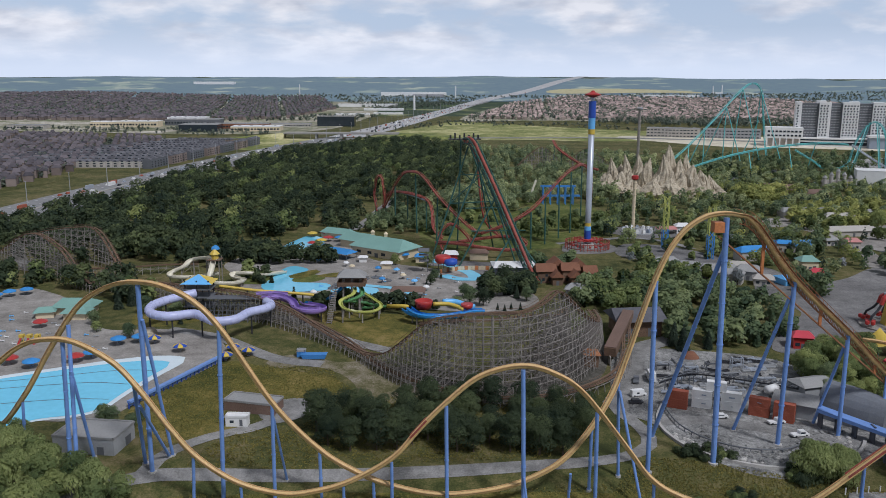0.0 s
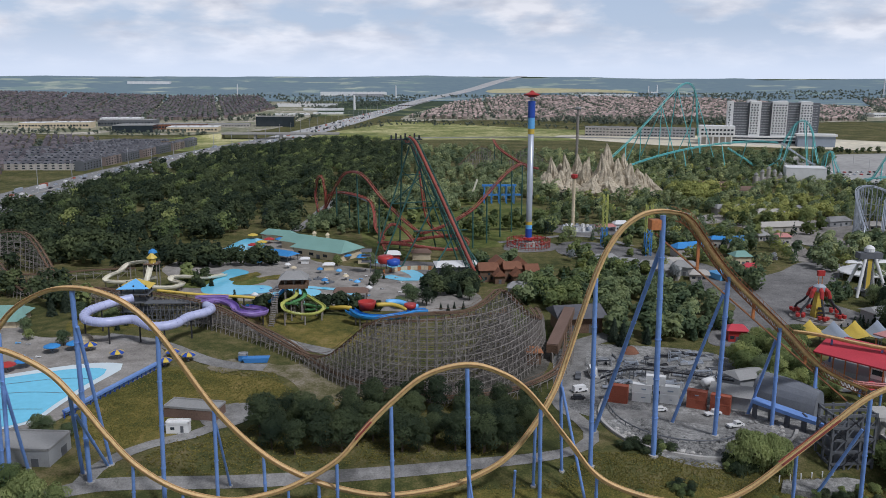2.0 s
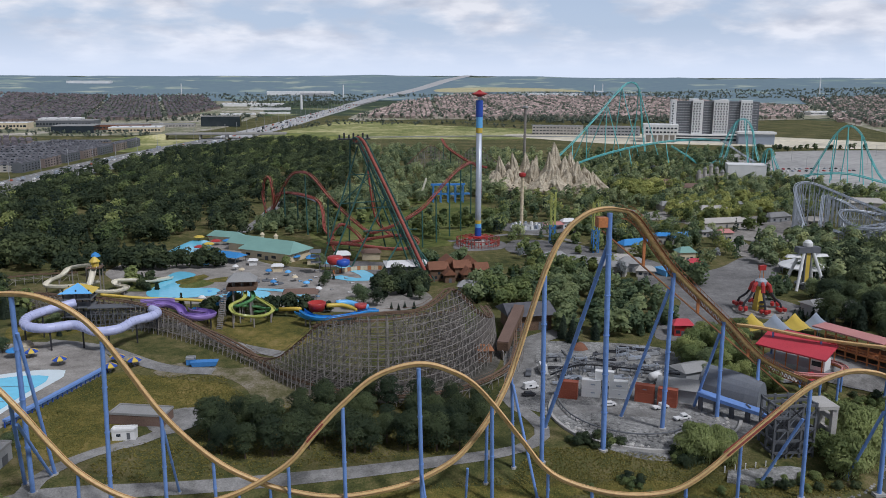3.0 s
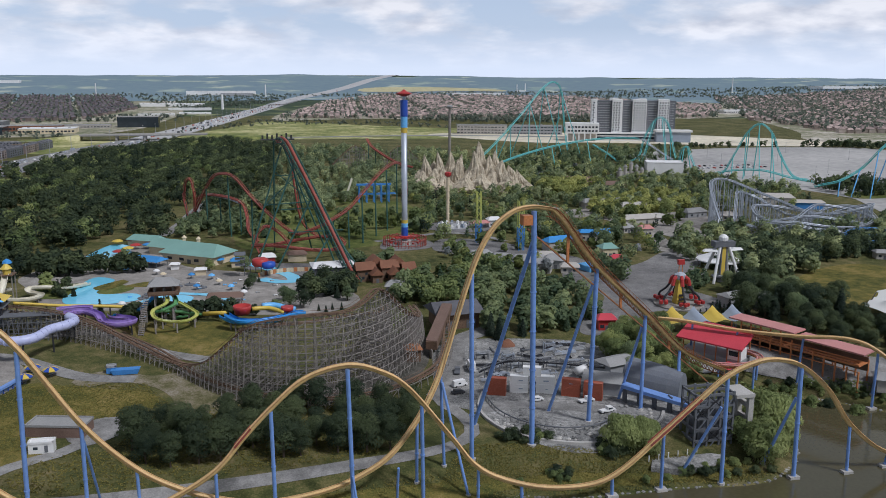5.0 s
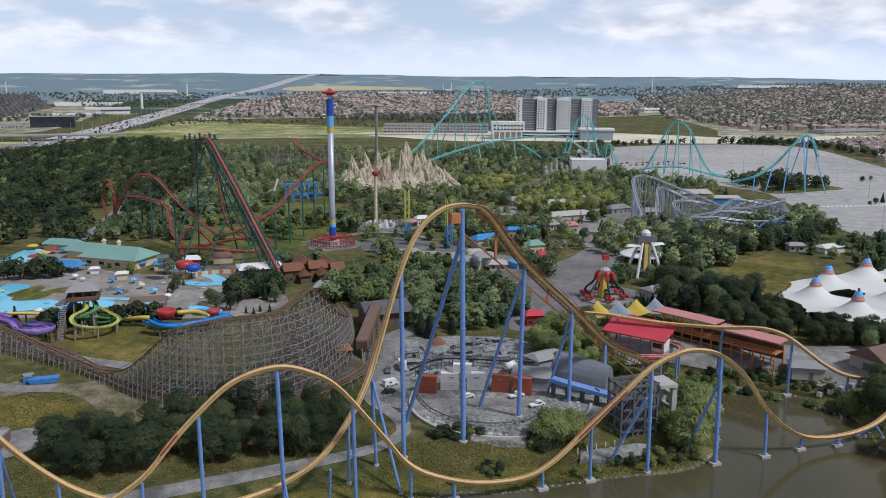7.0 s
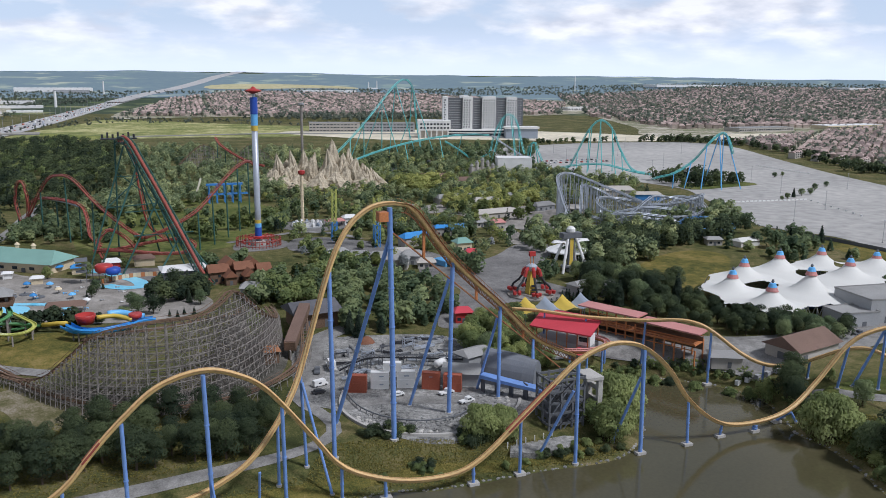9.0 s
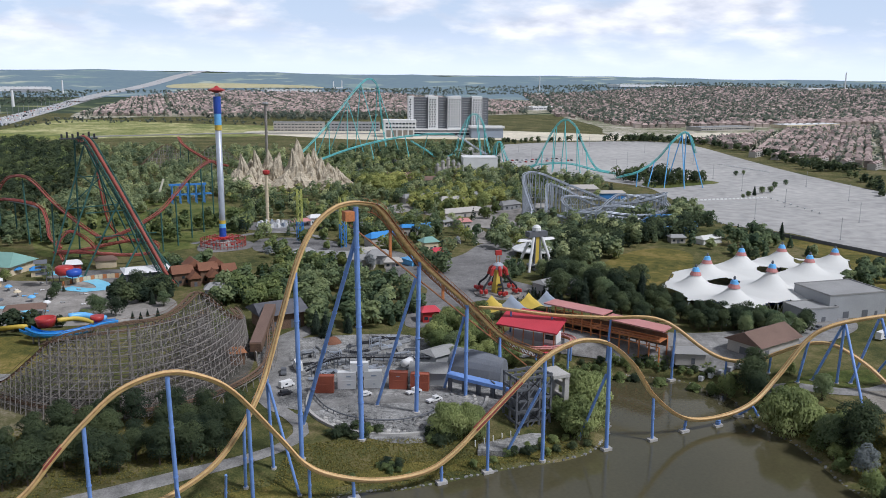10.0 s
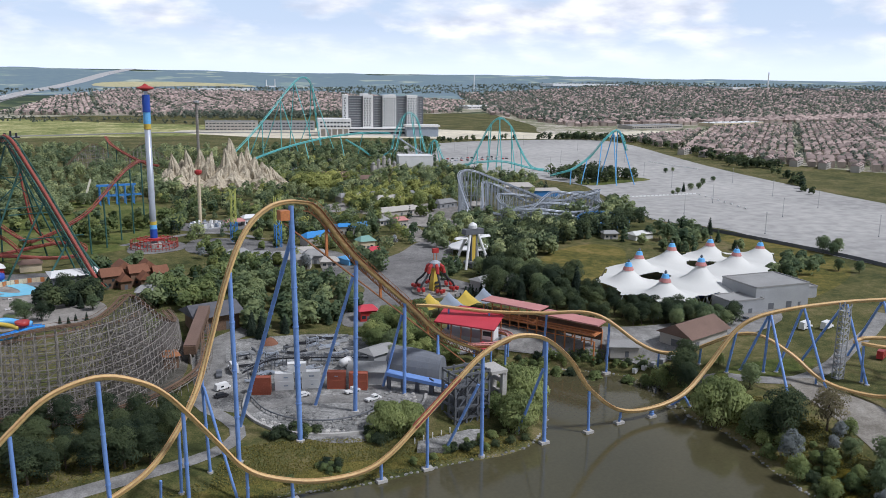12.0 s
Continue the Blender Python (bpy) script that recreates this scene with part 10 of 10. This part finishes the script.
plant([(96, 520), (112, 520), (112, 545), (120, 565), (150, 566), (168, 556), (172, 590), (120, 600), (96, 560)], 26, ["broad_e", "conifer_a", "broad_b", "broad_d"], (0.6, 0.9), 5, "trees round the flat ride", 88)
plant([(64, 213), (70, 211), (80, 212), (84, 216), (72, 219), (65, 218)], 14, ["shrub_dark", "shrub", "shrub_dark"], (0.5, 0.8), 1.0, "scrub below the yard", 89)
plant([(72, 196), (80, 195.5), (84, 198), (78, 200), (72, 199)], 9, ["shrub_dark", "shrub"], (0.45, 0.7), 0.9, "scrub below the yard", 96)
plant([(92, 204), (96, 201), (100, 202), (100, 207), (94, 208)], 9, ["shrub_dark", "shrub_dark", "shrub"], (0.6, 0.95), 1.0, "scrub below the yard", 97)
plant([(124, 244), (140, 240), (148, 244), (150, 262), (130, 262)], 12, ["broad_e", "broad_d", "shrub"], (0.4, 0.65), 2.6, "trees beside the hall", 91)
plant([(150, 206), (160, 226), (168, 246), (176, 242), (190, 236), (204, 224), (209, 206), (214, 208), (208, 228), (190, 243), (170, 250), (152, 222)], 40, ["shrub", "shrub_dark", "shrub"], (0.4, 0.9), 1.6, "shore shrubs", 92)
plant([(0, 510), (24, 500), (44, 560), (52, 640), (20, 660), (-6, 600)], 20, ["broad_b", "broad_e", "conifer_a"], (0.5, 0.8), 5, "lawn trees below the red coaster", 93)
plant([(-64, 352), (-20, 350), (-4, 346), (-2, 350), (-20, 356), (-60, 358)], 18, ["shrub", "shrub_dark"], (0.4, 0.7), 1.8, "garden shrubs below the slides", 94)
plant([(-124, 346), (-112, 330), (-100, 322), (-92, 326), (-108, 348)], 10, ["broad_b", "shrub_dark", "conifer_b"], (0.4, 0.6), 2.5, "garden trees below the slides", 95)

# the park's own trees, crowded between paths, rides and buildings
LAWNS = [[(28, 490), (38, 480), (90, 500), (110, 560), (118, 640), (90, 680), (60, 640), (40, 570)], [(-12, 500), (26, 492), (38, 570), (56, 640), (80, 680), (20, 684), (-10, 610)], [(236, 312), (252, 300), (275, 300), (300, 330), (330, 365), (320, 385), (285, 375), (250, 345)],
         [(138, 696), (146, 690), (236, 690), (244, 700), (240, 780), (138, 780)], [(214, 354), (238, 354), (238, 380), (214, 380)], [(70, 470), (104, 470), (104, 506), (70, 506)], [(286, 440), (420, 440), (420, 556), (286, 556)]]
PARK = [(98, 398), (150, 398), (205, 412), (240, 400), (300, 420), (300, 470), (420, 560), (470, 640), (450, 760), (440, 800), (330, 960), (120, 820), (60, 700), (100, 660), (124, 600), (112, 560), (104, 520)]
for n, size, material, text, cones, seed in ((380, (6, 10.5), "leaf_park", "sunlit green trees crowded through the park", 0.1, 101), (170, (6, 10), "leaf_light", "light green trees scattered through the park", 0.0, 102), (150, (7, 12), "leaf_mid", "mid-green tall trees scattered through the park", 0.35, 103), (110, (6, 9), "leaf_bright", "lime-green trees scattered through the park", 0.0, 104), (90, (8, 13), "needle", "dark conifers scattered through the park", 1.0, 105), (30, (5, 8), "leaf_silver", "silvery trees scattered through the park", 0.0, 106)):
    woods("park_woodland", PARK, n, text, size, material, 150, 0.72, seed=seed, conifers=cones, avoid=LAWNS, clear=True)
woods("park_woodland", [(236, 392), (262, 372), (300, 392), (345, 402), (400, 430), (330, 440), (290, 440), (262, 430)], 90, "dark trees behind the pendulum ride", (8, 12), "leaf", 300, 0.62, seed=107, conifers=0.3, clear=True)
woods("park_woodland", [(244, 372), (262, 360), (300, 388), (330, 396), (350, 392), (400, 420), (330, 428), (262, 410)], 80, "dense dark trees along the theatre lawn", (8, 13), "leaf", 320, 0.62, seed=108, conifers=0.5, clear=True)
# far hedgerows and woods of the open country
woods("far_trees", [(-2600, 2700), (-1500, 3250), (-420, 3250), (-180, 2500), (-60, 2700), (180, 3300), (900, 3150), (1300, 3000), (2700, 2800), (3300, 2100), (3500, 2200), (2900, 3100), (1200, 3400), (-600, 3400), (-2400, 3100)], 3000, "far hedgerows at the edge of the suburbs", (6, 10), "leaf_far_haze", 8, 3.2, seed=38)
woods("far_trees", [(-300, 1400), (-560, 1480), (-900, 1560), (-880, 1640), (-500, 1640), (-300, 1520)], 160, "young trees round the shops", (5, 8), "leaf_far_haze", 16, 1.8, seed=39)
woods("far_trees", [(-150, 1480), (40, 1760), (250, 1690), (560, 1440), (700, 1400), (640, 1520), (300, 1800), (60, 1960), (-20, 1900)], 240, "bushes on the meadow by the interchange", (3, 6), "leaf_far_haze", 16, 1.6, seed=40)
# scrub and flowers on the bank of the lake
plant([(184, 120), (190, 130), (195, 146), (199, 160), (203, 170), (209, 168), (210, 150), (204, 134), (196, 118)], 34, ["shrub", "shrub_dark", "shrub", "broad_d"], (0.5, 1.0), 1.4, "lakeside scrub", 111)
plant([(188, 116), (198, 120), (206, 130), (204, 136), (196, 130), (188, 122)], 22, ["flower"], (0.7, 1.2), 0.9, "flowering weeds on the bank", 112)
tufts("weeds", [(180, 108), (190, 130), (196, 150), (200, 168), (214, 172), (222, 160), (214, 140), (208, 120), (204, 106)], 3000, 0.5, "weed", "dry weeds on the bank by the sandy path", 113)
tufts("weeds", [(44, 199), (66, 197), (92, 192), (128, 188), (136, 192), (128, 199), (104, 203), (84, 208), (66, 213), (58, 214), (50, 208)], 5200, 0.36, "weed", "golden weeds on the slope below the yard", 114)
for k in range(260):
    a, rr = float(stock.uniform(3.2, 6.2)), float(stock.uniform(0.55, 1.0))
    x, y = 93 + 27 * rr * math.cos(a), 232 + 21 * rr * math.sin(a)
    q = float(stock.uniform(0.25, 0.7))
    if k == 0:
        rubble = Soup()
    rubble.lathe(x, y, [(q, g(x, y)), (q * 0.9, g(x, y) + 0.14 + q * 0.5), (q * 0.3, g(x, y) + 0.14 + q * 0.8)], 6, float(stock.uniform(0.5, 1)))
tagged(new("yard_rubble", rubble.mesh("yard_rubble", "gravel")), "grey rubble strewn over the yard slope", "rubble", kind="stuff")
# round white canopy behind the pendulum ride, staff building in the wood, wood chip heap in the yard
dome = thing("round_pavilion", 243, 396, g(243, 396), "white faceted round canopy behind the pendulum ride", "pavilion")
for k in range(12):
    a = 2 * math.pi * k / 12
    part("post", Soup().lathe(11.5 * math.cos(a), 11.5 * math.sin(a), [(0.2, -0.3), (0.2, 4.2)], 8), "grey", dome)
for k in range(12):
    a, b = 2 * math.pi * k / 12, 2 * math.pi * (k + 1) / 12
    sec = Soup()
    lo = sec.ring([(12.5 * math.cos(q), 12.5 * math.sin(q), 4.0) for q in (a, b)])
    mid = sec.ring([(6.5 * math.cos(q), 6.5 * math.sin(q), 6.4) for q in (a, b)])
    hi = sec.ring([(0.8 * math.cos(q), 0.8 * math.sin(q), 8.6) for q in (a, b)])
    edge = sec.ring([(12.5 * math.cos(q), 12.5 * math.sin(q), 3.4) for q in (a, b)])
    for p, q in ((edge, lo), (lo, mid), (mid, hi)):
        sec.face(p[0], p[1], q[1], q[0])
    part("roof_panel", sec, "white", dome)
building("staff_building", -212, 512, 24, 14, 4.2, "low dark staff building with a wide brown hipped roof", rot=-0.4, wall="grey_dark", roof="roof_brown", roof_h=4.0, over=2.0, doors=[(0, 0, 2, 2.2, 0)], windows=[(0, -6, 2, 1.2, 1.2), (0, 6, 2, 1.2, 1.2)])
HEAP = (91.0, 291.0)
heap = Soup()
rows = []
for k in range(7):
    v = k / 6
    rows.append(heap.ring([((3.6 * (1 - v) + 0.2) * (1 + 0.25 * noise.noise(Vector((math.cos(a) * 1.5, math.sin(a) * 1.5, v)))) * math.cos(a), (2.6 * (1 - v) + 0.2) * math.sin(a), 2.6 * math.sin(v * 1.57) - 0.1) for a in np.linspace(0, 6.283, 16, endpoint=False)]))
for p, q in zip(rows, rows[1:]):
    for k in range(16):
        heap.face(p[k], p[(k + 1) % 16], q[(k + 1) % 16], q[k])
heap.face(*rows[-1])
heap.v = [(x + HEAP[0], y + HEAP[1], z + g(*HEAP)) for x, y, z in heap.v]
single("wood_chip_heap", heap, "roof_orange", "orange-brown heap of wood chips in the yard", "heap", smooth=True)
